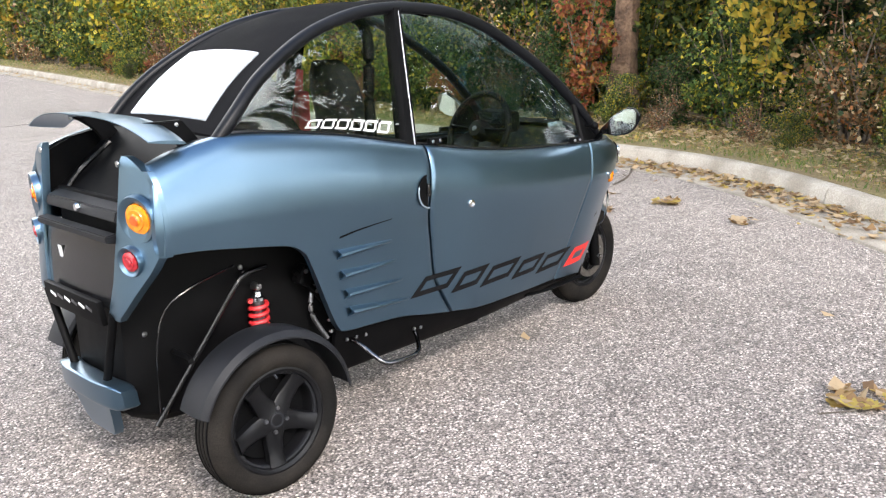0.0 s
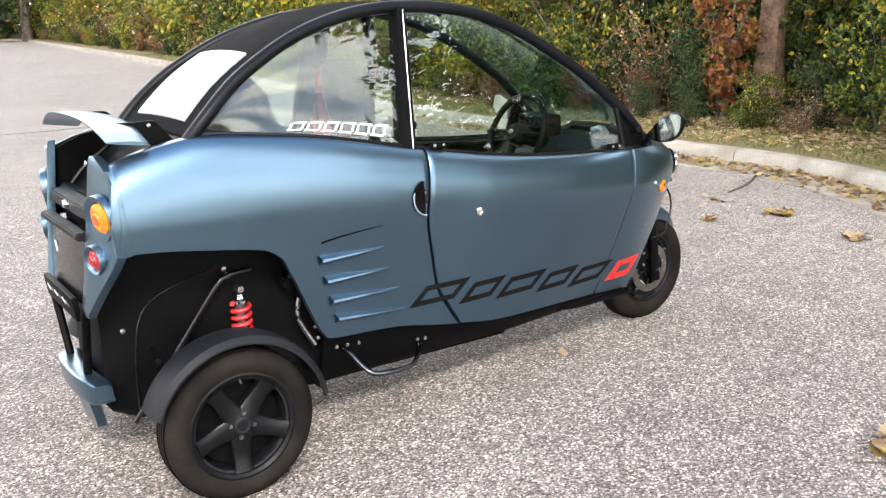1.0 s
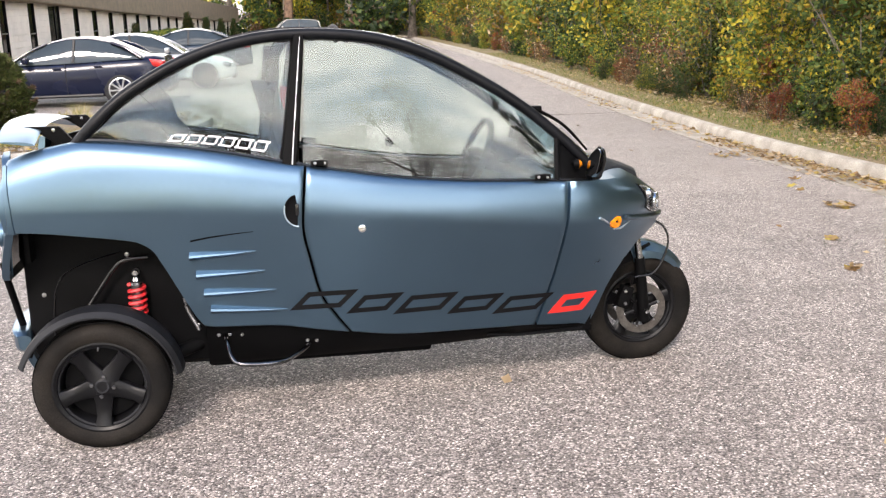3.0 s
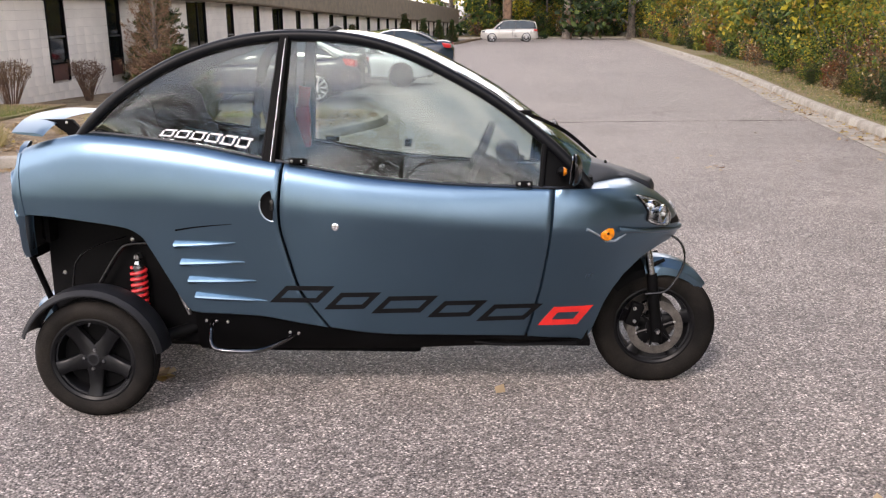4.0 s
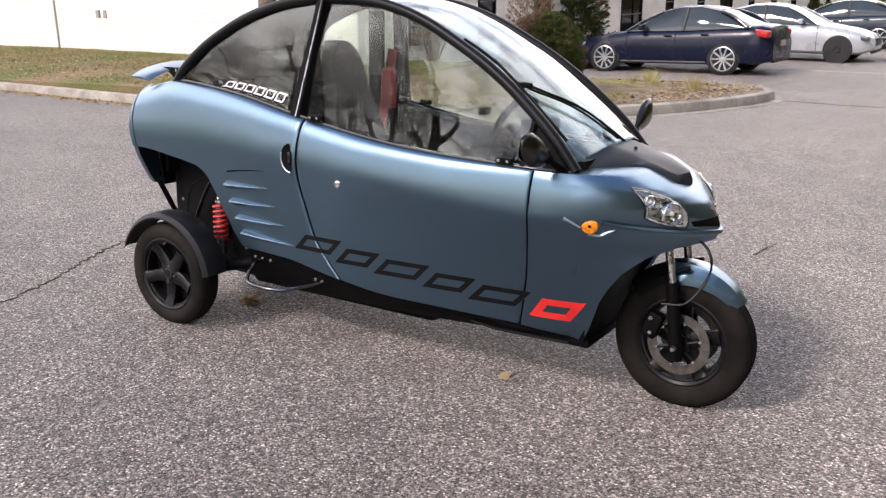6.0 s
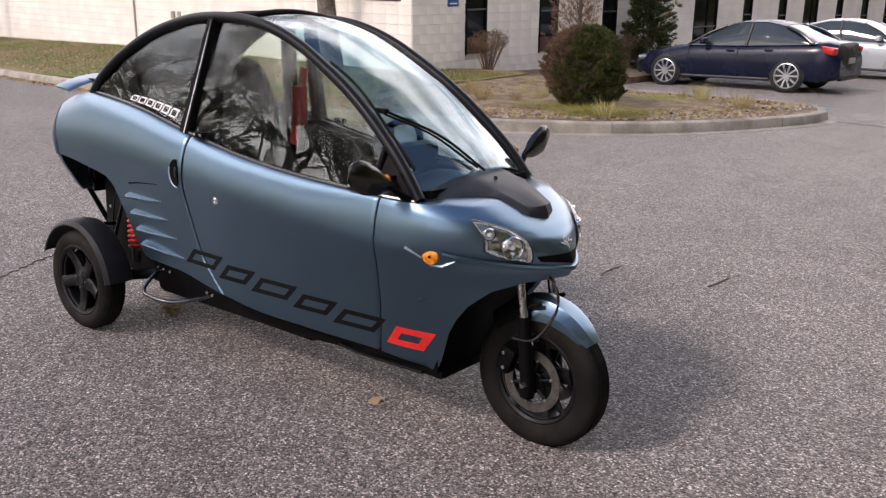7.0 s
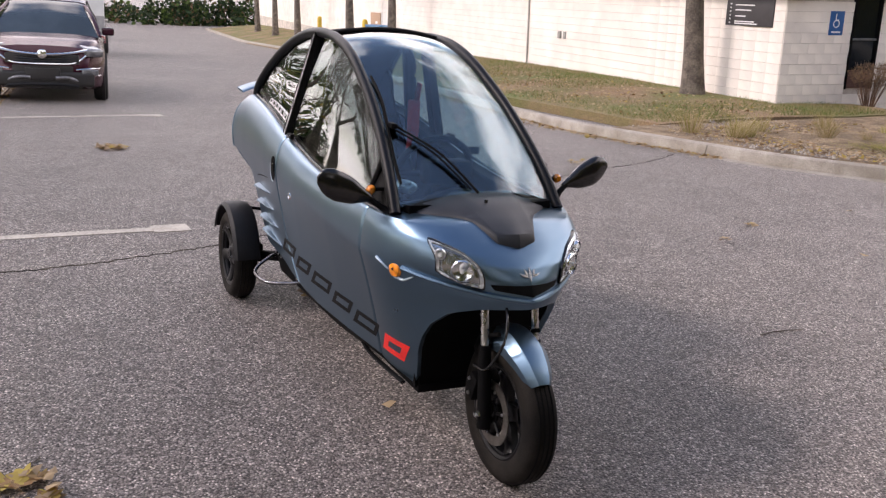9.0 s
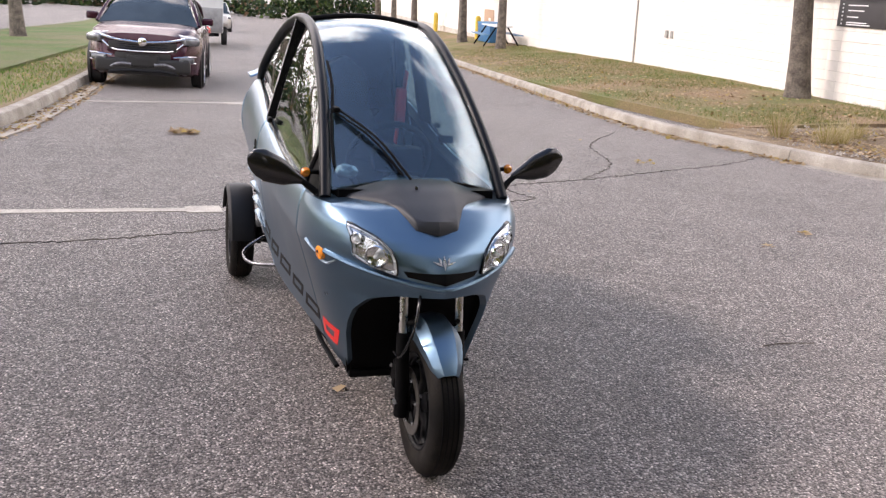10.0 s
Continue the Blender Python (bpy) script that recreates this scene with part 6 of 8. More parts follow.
strip(((-3.5, 18.9), (0.6, 18.7)), 0.10, 0.005, LINE_WHITE, "parking_line", "worn white parking line on asphalt")
strip(((-0.55, -2.6), (-0.67, -1.78), (-0.78, -1.16), (-1.02, -0.45), (-1.2, -0.1), (-1.37, 0.27), (-1.6, 1.0), (-2.0, 2.2)), 0.014, 0.004, CRACK, "crack", "dark crack across the asphalt", 0.022, 150, 3)
strip(((-2.0, 2.2), (-2.55, 2.15), (-2.92, 3.1), (-3.48, 4.3), (-4.08, 5.56), (-4.6, 6.3)), 0.004, 0.004, CRACK, "crack", "thin dark crack across the asphalt", 0.030, 150, 9)
strip(((-2.92, 3.1), (-3.9, 3.9), (-5.4, 4.4), (-7.0, 5.6)), 0.005, 0.004, CRACK, "crack", "dark crack across the asphalt", 0.022, 120, 5)
strip(((-0.1, 12.2), (1.5, 12.08), (4.2, 12.3), (7.3, 12.5)), 0.03, 0.004, CRACK, "crack", "dark seam across the asphalt", 0.015, 100, 7)


# ---- parked cars ----
TYRE_FAR = material("car_tyre", (0.022, 0.022, 0.022), 0.8, 0, 0.15, 6)
TINT = material("tinted_car_glass", (0.030, 0.042, 0.050), 0.05, 0, 0.1, 2, spec=0.55)
TRIM = material("car_black_trim", (0.018, 0.018, 0.019), 0.5, 0, 0.1, 6)
SILVER = material("wheel_silver", (0.62, 0.63, 0.65), 0.3, 0.8, 0.06, 8)
LAMP_RED = material("car_red_lamp", (0.50, 0.02, 0.02), 0.15, 0, 0.1, 20, coat=0.8)
LAMP_CLEAR = material("car_clear_lamp", (0.20, 0.21, 0.225), 0.16, 0.5, 0.15, 20, coat=0.35)


def car_wheel(parent, x, y, r, rim_mat, spokes, s):
    base = new("wheel")
    base.parent = parent
    base.matrix_basis = Matrix.Translation((x, y, r)) @ (Matrix() if s < 0 else Matrix.Rotation(math.pi, 4, "Z"))
    part("tyre", lathe([(r * 0.78, -0.10), (r * 0.86, -0.11), (r * 0.96, -0.095), (r, -0.05), (r, 0.08), (r * 0.9, 0.11), (r * 0.6, 0.10)], 36), TYRE_FAR, base)
    bm = lathe([(r * 0.80, -0.104), (r * 0.75, -0.110), (r * 0.72, -0.06), (r * 0.68, 0.05), (r * 0.76, 0.06)], 36)
    for k in range(spokes):
        a = 2 * math.pi * k / spokes
        m = Matrix.Rotation(a, 4, "Y")
        pts = [m @ Vector(p) for p in ((0.03, -0.092, -0.014), (r * 0.74, -0.106, -0.018), (r * 0.74, -0.106, 0.018), (0.03, -0.092, 0.014), (0.03, -0.06, -0.014), (r * 0.74, -0.06, -0.018), (r * 0.74, -0.06, 0.018), (0.03, -0.06, 0.014))]
        v = [bm.verts.new(p) for p in pts]
        for f in ((0, 1, 2, 3), (0, 4, 5, 1), (3, 2, 6, 7), (4, 7, 6, 5)):
            bm.faces.new([v[i] for i in f])
    lathe([(0, -0.10), (0.04, -0.098), (0.05, -0.08), (0, -0.07)], 14, bm=bm, closed=False)
    part("rim", bm, rim_mat, base)
    part("brake", lathe([(0, -0.02), (r * 0.5, -0.02), (r * 0.5, 0.02), (0, 0.02)], 20, closed=False), TRIM, base)


def car(name, label, at, paint, length, width, top, roof, belt, wheels, r, rim_mat, spokes, nose_z=0.32, extras=()):
    """A parked car: x runs from its nose (0) to its tail. top: the body's upper edge; roof: the cabin's; belt: its lower edge."""
    base = thing(name, label, "car", at)
    h = width / 2
    xs = np.linspace(0, length, 49)
    plan = lambda x: h * (1 - 0.30 * max(0, 1 - x / 0.75) ** 2.2 - 0.20 * max(0, 1 - (length - x) / 0.6) ** 2.4)
    low = lambda x: 0.20 + 0.12 * max(0, 1 - x / 0.5) ** 2 + 0.10 * max(0, 1 - (length - x) / 0.5) ** 2
    rows = []
    for x in xs:
        w, zt, zl = plan(x), table(x, top), low(x)
        zb = zl + (zt - zl) * 0.72
        rows.append([Vector((x, y, z)) for y, z in ((0, zl), (-w * 0.86, zl), (-w * 0.96, zl + 0.05), (-w * 0.985, zl + 0.16), (-w, zl + (zt - zl) * 0.5), (-w * 0.985, zb), (-w * 0.94, zb + (zt - zb) * 0.62), (-w * 0.84, zt - 0.012), (-w * 0.5, zt + 0.014), (0, zt + 0.02))])
    full = [r + [Vector((p.x, -p.y, p.z)) for p in reversed(r[1:-1])] for r in rows]
    bm = bmesh.new()
    vs = grid_faces(bm, full, close_v=True)
    bm.faces.new(vs[0])
    bm.faces.new(list(reversed(vs[-1])))
    part("body", bm, paint, base)
    x0, x1 = roof[0][0], roof[-1][0]
    cab, shell = [], []
    for x in np.linspace(x0, x1, 33):
        zr, zb = table(x, roof), table(x, belt) - 0.03
        wb = plan(x) * 0.92
        wr = wb * (1 - 0.27 * min(1, max(0, zr - zb) / 0.45))
        cab.append([Vector((x, -wb, zb)), Vector((x, -wb + (wb - wr) * 0.5, zb + (zr - zb) * 0.5)), Vector((x, -wr, zr - 0.03)), Vector((x, -wr * 0.8, zr)), Vector((x, 0, zr + 0.015)), Vector((x, wr * 0.8, zr)), Vector((x, wr, zr - 0.03)), Vector((x, wb - (wb - wr) * 0.5, zb + (zr - zb) * 0.5)), Vector((x, wb, zb))])
    part("glasshouse", slab(cab, lambda v: v - Vector((0, 0, 0.01))), TINT, base, "dark tinted car windows")
    xa, xb = extras[0] if extras else (x0 + 0.30 * (x1 - x0), x0 + 0.78 * (x1 - x0))
    roof_rows = [[p + Vector((0, -0.006 if p.y < 0 else 0.006, 0.008)) for p in r[2:7]] for r in cab if xa <= r[0].x <= xb]
    part("roof", slab(roof_rows, lambda v: v - Vector((0, 0, 0.02))), paint, base)
    mid = lambda x, s: Vector((x, s, 0))
    for s in (-1, 1):
        for q, (a, b) in enumerate(((0, roof_rows[0][0].x), (None, None), (roof_rows[-1][0].x, x1))):
            if q == 1:
                xm = xa + 0.42 * (xb - xa)
                line = [(xm - 0.03, 0.0), (xm, 1.0)]
            elif q == 0:
                line = [(x0 + 0.02, 0.0), (xa, 1.0)]
            else:
                line = [(x1 - 0.05, 0.0), (xb, 1.0)]
            pts = []
            for (xx, k) in ((line[0][0], 0.0), ((line[0][0] + line[1][0]) / 2, 0.5), (line[1][0], 1.0)):
                zr, zb = table(line[1][0] if k == 1 else xx, roof), table(xx, belt) - 0.02
                wb = plan(xx) * 0.92
                wr = wb * (1 - 0.27 * min(1, max(0, table(line[1][0], roof) - zb) / 0.45))
                pts.append((xx, s * (wb + (wr - wb) * k + 0.004), zb + (table(line[1][0], roof) - 0.025 - zb) * k if q == 1 else zb + (min(zr, table(line[1][0], roof) - 0.02) - zb) * (1 if k else 0)))
            part("pillar", tube(pts, 0.030 if q != 2 else 0.05, 8, squash=0.8), TRIM if q == 1 else paint, base)
        part("sill", tube([(wheels[0] + r + 0.06, s * h * 0.955, 0.24), (wheels[1] - r - 0.06, s * h * 0.955, 0.24)], 0.035, 8), TRIM, base)
        for wx in wheels:
            part("arch", lathe([(r * 0.3, -0.004), (r * 1.06, -0.004), (r * 1.10, 0.004), (r * 1.06, 0.05), (r * 0.3, 0.05)], 36, at=(wx, s * (plan(wx) * 0.985), r)), TRIM, base)
            car_wheel(base, wx, s * (h - 0.080), r, rim_mat, spokes, s)
        for xx in (x0 + 0.42 * (x1 - x0), wheels[0] + r + 0.20):
            line = []
            for k in np.linspace(0.10, 0.97, 8):
                zt, zl = table(xx, top), low(xx)
                zz = zl + (zt - zl) * k
                yy = plan(xx) * (0.975 + 0.03 * math.sin(math.pi * min(1, k * 1.1)))
                line.append((xx, s * yy, zz))
            part("door_seam", tube(line, 0.006, 6), TRIM, base)
        for xx in (x0 + 0.36 * (x1 - x0), x0 + 0.66 * (x1 - x0)):
            part("door_handle", box((0.17, 0.03, 0.028), (xx, s * (plan(xx) * 0.995), table(xx, belt) - 0.13), 0.01), paint, base)
        mz = table(x0 + 0.35, belt) + 0.06
        part("mirror", box((0.12, 0.20, 0.13), (x0 + 0.42, s * (h + 0.06), mz), 0.04, 3), paint, base)
        part("headlamp", box((0.46, 0.17, 0.12), (0.33, s * (plan(0.3) - 0.115), table(0.3, top) - 0.115), 0.045, 3, Euler((0, radians(-8), -s * radians(24))).to_matrix()), LAMP_CLEAR, base)
        part("tail_lamp", box((0.34, 0.16, 0.15), (length - 0.22, s * (plan(length - 0.25) - 0.055), table(length - 0.2, top) - 0.14), 0.04, 3, Euler((0, radians(8), s * radians(20))).to_matrix()), LAMP_RED, base)
        part("reflector", box((0.05, 0.16, 0.05), (length - 0.06, s * h * 0.66, 0.42), 0.012), LAMP_RED, base)
    part("number_plate", box((0.012, 0.42, 0.12), (length + 0.004, 0, table(length - 0.05, top) * 0.72), 0.003), LINE_WHITE, base)
    part("grille", box((0.06, 0.9, 0.20), (0.025, 0, 0.50), 0.03), TRIM, base)
    part("bumper_trim", box((0.10, width * 0.62, 0.10), (0.05, 0, 0.28), 0.03), TRIM, base)
    part("bumper_trim", box((0.10, width * 0.62, 0.12), (length - 0.05, 0, 0.30), 0.03), TRIM, base)
    return base


def stand(x, y, turn):
    """Where a car's nose stands, its tail in the direction turn (degrees), lying along the lot."""
    e = 0.5
    nx, ny = (lot_height(x + e, y) - lot_height(x - e, y)) / (2 * e), (lot_height(x, y + e) - lot_height(x, y - e)) / (2 * e)
    up = Vector((-nx, -ny, 1)).normalized()
    way = Vector((math.cos(radians(turn)), math.sin(radians(turn)), 0))
    way = (way - up * way.dot(up)).normalized()
    side = up.cross(way)
    m = Matrix((way, side, up)).transposed().to_4x4()
    return Matrix.Translation((x, y, lot_height(x, y))) @ m


NAVY = material("navy_car_paint", (0.005, 0.008, 0.026), 0.26, 0.0, 0.05, 2, coat=0.12, spec=0.35)
WHITE_PAINT = material("white_car_paint", (0.52, 0.54, 0.56), 0.3, 0.2, 0.03, 2, coat=0.4)
SLATE = material("slate_car_paint", (0.020, 0.032, 0.048), 0.22, 0.1, 0.05, 2, coat=0.3)
MAROON = material("maroon_car_paint", (0.045, 0.007, 0.018), 0.22, 0.3, 0.05, 2, coat=0.15)
CHAMPAGNE = material("champagne_car_paint", (0.52, 0.50, 0.46), 0.3, 0.3, 0.04, 2, coat=0.8)

SEDAN_TOP = ((0, 0.58), (0.06, 0.66), (0.5, 0.78), (1.0, 0.86), (1.5, 0.93), (2.5, 0.94), (3.6, 0.99), (4.3, 1.01), (4.50, 0.97), (4.58, 0.74))
SEDAN_ROOF = ((1.35, 0.92), (1.75, 1.14), (2.15, 1.34), (2.55, 1.42), (3.0, 1.42), (3.4, 1.34), (3.8, 1.16), (4.10, 1.01))
SEDAN_BELT = ((1.3, 0.93), (2.5, 0.94), (4.1, 1.0))
car("sedan", "dark navy four-door sedan parked nose to the offices", stand(-5.85, 17.5, -2), NAVY, 4.58, 1.80, SEDAN_TOP, SEDAN_ROOF, SEDAN_BELT, (0.86, 3.59), 0.325, SILVER, 10, extras=((2.15, 3.45),))
HATCH_TOP = ((0, 0.55), (0.06, 0.66), (0.5, 0.80), (1.0, 0.88), (1.45, 0.94), (2.5, 0.95), (3.4, 0.98), (4.1, 1.0), (4.28, 0.92), (4.36, 0.70))
HATCH_ROOF = ((1.30, 0.93), (1.75, 1.18), (2.1, 1.35), (2.5, 1.41), (3.0, 1.40), (3.5, 1.28), (3.95, 1.05), (4.1, 0.99))
car("coupe", "white two-door coupe with black wheels, parked nose out", stand(-0.05, 22.3, 179), WHITE_PAINT, 4.36, 1.75, HATCH_TOP, HATCH_ROOF, SEDAN_BELT, (0.80, 3.46), 0.320, TRIM, 10, extras=((2.1, 3.5),))
BIG_TOP = tuple((x * 1.06, z * 1.04) for x, z in SEDAN_TOP)
car("sedan", "dark slate four-door sedan parked nose to the offices", stand(-4.5, 28.6, 0), SLATE, 4.86, 1.85, BIG_TOP, tuple((x * 1.06, z * 1.02) for x, z in SEDAN_ROOF), tuple((x * 1.06, z * 1.03) for x, z in SEDAN_BELT), (0.95, 3.75), 0.33, SILVER, 7, extras=((2.3, 3.6),))
SUV_TOP = ((0, 0.75), (0.06, 0.92), (0.5, 1.02), (1.15, 1.08), (2.5, 1.10), (4.5, 1.10), (4.72, 1.06), (4.80, 0.72))
SUV_ROOF = ((1.10, 1.07), (1.5, 1.40), (1.9, 1.72), (2.4, 1.76), (3.6, 1.76), (4.4, 1.70), (4.62, 1.45), (4.74, 1.10))
car("estate_car", "pale champagne four-wheel-drive estate parked by the woods", stand(0.95, 74.5, 3), CHAMPAGNE, 4.80, 1.86, SUV_TOP, SUV_ROOF, ((1.1, 1.08), (4.8, 1.10)), (0.92, 3.80), 0.37, SILVER, 6, extras=((1.85, 4.45),))
CROSS_TOP = ((0, 0.62), (0.05, 0.86), (0.45, 0.98), (1.1, 1.06), (2.3, 1.08), (4.2, 1.10), (4.42, 1.05), (4.53, 0.7))
CROSS_ROOF = ((0.98, 1.05), (1.45, 1.36), (1.9, 1.58), (2.3, 1.65), (3.3, 1.65), (4.0, 1.56), (4.35, 1.25), (4.45, 1.08))
crossover = car("crossover", "dark maroon crossover parked along the kerb, facing the drive", stand(-10.75, -1.12, 175), MAROON, 4.53, 1.82, CROSS_TOP, CROSS_ROOF, ((0.98, 1.06), (4.5, 1.08)), (0.92, 3.54), 0.35, SILVER, 9, extras=((1.85, 4.1),))
part("grille_bar", tube([(0.04, -0.66, 0.84), (-0.01, -0.42, 0.79), (-0.035, -0.16, 0.765), (-0.04, 0, 0.762), (-0.035, 0.16, 0.765), (-0.01, 0.42, 0.79), (0.04, 0.66, 0.84)], 0.026, 8, squash=0.8), CHROME, crossover)
part("grille_bar", tube([(0.05, -0.64, 0.76), (-0.005, -0.46, 0.635), (-0.03, -0.2, 0.615), (-0.035, 0, 0.612), (-0.03, 0.2, 0.615), (-0.005, 0.46, 0.635), (0.05, 0.64, 0.76)], 0.014, 8), CHROME, crossover)
for k in range(3):
    part("grille_slat", tube([(0.0, -0.50, 0.655 + 0.035 * k), (-0.02, 0, 0.642 + 0.035 * k), (0.0, 0.50, 0.655 + 0.035 * k)], 0.009, 6), BLACK_GLOSS, crossover)
part("grille_mesh", box((0.05, 1.06, 0.15), (0.012, 0, 0.69), 0.02), TRIM, crossover)
part("badge", lathe([(0, -0.05), (0.05, -0.048), (0.07, -0.035), (0.07, 0.0), (0, 0)], 20, "x", closed=False, at=(-0.02, 0, 0.765)), CHROME, crossover, "plain chrome badge")
part("lower_cladding", box((0.16, 1.50, 0.24), (0.055, 0, 0.385), 0.06, 3), TRIM, crossover, "black plastic lower bumper")
part("plate_panel", box((0.04, 0.50, 0.17), (-0.035, 0, 0.46), 0.01), TRIM, crossover)
part("skid_bar", tube([(-0.01, -0.52, 0.27), (-0.04, -0.26, 0.30), (-0.045, 0, 0.30), (-0.04, 0.26, 0.30), (-0.01, 0.52, 0.27)], 0.026, 8), GREY_PLASTIC, crossover)
for s in (-1, 1):
    part("wide_headlamp", box((0.46, 0.30, 0.13), (0.25, s * 0.655, 0.835), 0.055, 3, Euler((0, radians(-12), -s * radians(36))).to_matrix()), LAMP_CLEAR, crossover, "wide clear headlamp")
    part("fog_lamp", box((0.10, 0.26, 0.09), (0.06, s * 0.68, 0.50), 0.03, 3, Euler((0, 0, -s * 0.35)).to_matrix()), LAMP_CLEAR, crossover)
    for dz in (-0.05, 0.055):
        part("fog_strip", tube([(-0.01, s * 0.48, 0.50 + dz * 0.6), (0.02, s * 0.68, 0.50 + dz), (0.12, s * 0.83, 0.505 + dz)], 0.012, 6), CHROME, crossover)
    part("skid_trim", tube([(-0.045, s * 0.18, 0.40), (-0.03, s * 0.36, 0.405), (0.02, s * 0.56, 0.33), (0.06, s * 0.68, 0.26)], 0.032, 8), DULL_STEEL, crossover)

trailer = thing("box_trailer", "white enclosed box trailer parked along the kerb", "trailer", stand(-29.2, 0.30, 177))
part("box_body", box((4.6, 2.1, 2.3), (2.4, 0, 1.65), 0.04), material("trailer_white", (0.66, 0.68, 0.68), 0.4, 0, 0.05, 1.5), trailer)
part("stone_guard", box((0.03, 2.06, 0.85), (0.08, 0, 0.95), 0.01), material("guard_grey", (0.34, 0.35, 0.36), 0.35, 0.7, 0.08, 6), trailer)
part("drawbar", tube([(0.1, -0.7, 0.42), (-1.2, 0, 0.42), (0.1, 0.7, 0.42)], 0.05, 8, smooth=False), BLACK, trailer)
part("chassis", box((4.5, 1.8, 0.12), (2.4, 0, 0.44), 0.02), BLACK, trailer)
for s in (-1, 1):
    car_wheel(trailer, 2.7, s * 1.12, 0.34, SILVER, 6, s)
    part("mudguard", box((0.95, 0.26, 0.12), (2.7, s * 1.13, 0.76), 0.05, 3), LINE_WHITE, trailer)
car("pickup", "pale pick-up parked beyond the trailer", stand(-52.0, 2.4, 177), CHAMPAGNE, 4.80, 1.86, SUV_TOP, SUV_ROOF, ((1.1, 1.08), (4.8, 1.10)), (0.92, 3.80), 0.37, TRIM, 6, extras=((1.85, 4.45),))


# ---- trees and shrubs ----
def scattered(name, centres, size, mat, parent, seed, flat=0.0, long=1.6):
    """Many small folded leaves at the given places, as one mesh."""
    rng = np.random.default_rng(seed)
    c = np.asarray(centres, float)
    n = len(c)
    a = rng.normal(size=(n, 3))
    a[:, 2] *= 1 - flat
    a /= np.linalg.norm(a, axis=1)[:, None]
    b = np.cross(a, rng.normal(size=(n, 3)))
    if flat:
        up = np.tile((0.0, 0.0, 1.0), (n, 1)) + rng.normal(size=(n, 3)) * (1 - flat)
        b = np.cross(a, up)
    b /= np.linalg.norm(b, axis=1)[:, None]
    w = np.cross(a, b)
    s = (size * rng.uniform(0.55, 1.35, n))[:, None]
    v = np.stack([c - a * s * long / 2, c + b * s * 0.5 + w * s * 0.12, c + a * s * long / 2, c - b * s * 0.5 + w * s * 0.12], 1).reshape(-1, 3)
    f = np.arange(n * 4).reshape(-1, 4)
    faces = np.concatenate([f[:, [0, 1, 2]], f[:, [0, 2, 3]]])
    me = bpy.data.meshes.new(name)
    me.from_pydata(v.tolist(), [], faces.tolist())
    me.materials.append(mat)
    ob = new(name, me)
    ob.parent = parent
    return ob


def blob(rng, n, centre, radius, squash=1.0):
    """Points in an uneven ball, denser towards its skin."""
    d = rng.normal(size=(n, 3))
    d /= np.linalg.norm(d, axis=1)[:, None]
    r = radius * rng.uniform(0.25, 1.0, n) ** 0.45
    return np.asarray(centre) + d * r[:, None] * (1, 1, squash)


def shrub(label, seed, height, spread, leaves, size, mat, stems=7):
    """Thin stems from one root and leaves in clumps round their ends."""
    rng = np.random.default_rng(seed)
    base = thing("shrub", label, "shrub", group="undergrowth along the wood")
    bm, pts = None, []
    for k in range(stems):
        a = 2 * math.pi * k / stems + rng.uniform(-0.4, 0.4)
        h, o = height * rng.uniform(0.55, 1.0), spread * rng.uniform(0.2, 0.9)
        end = np.array((math.cos(a) * o, math.sin(a) * o, h))
        bm = tube([(0.03 * math.cos(a), 0.03 * math.sin(a), -0.1), (end[0] * 0.35, end[1] * 0.35, h * 0.5), tuple(end)], (0.016, 0.005), 5, bm=bm)
        for q in range(4):
            u = rng.uniform(0.15, 1.05)
            c = end * (u * 0.9, u * 0.9, u) + rng.normal(size=3) * spread * 0.16
            pts.append(blob(rng, max(6, leaves // (stems * 4)), c, spread * rng.uniform(0.20, 0.40), 0.85))
    part("branchwork", bm, BARK, base)
    p = np.concatenate(pts)
    p[:, 2] = np.maximum(p[:, 2], 0.04)
    scattered("foliage", p, size, mat, base, seed + 1)
    return base


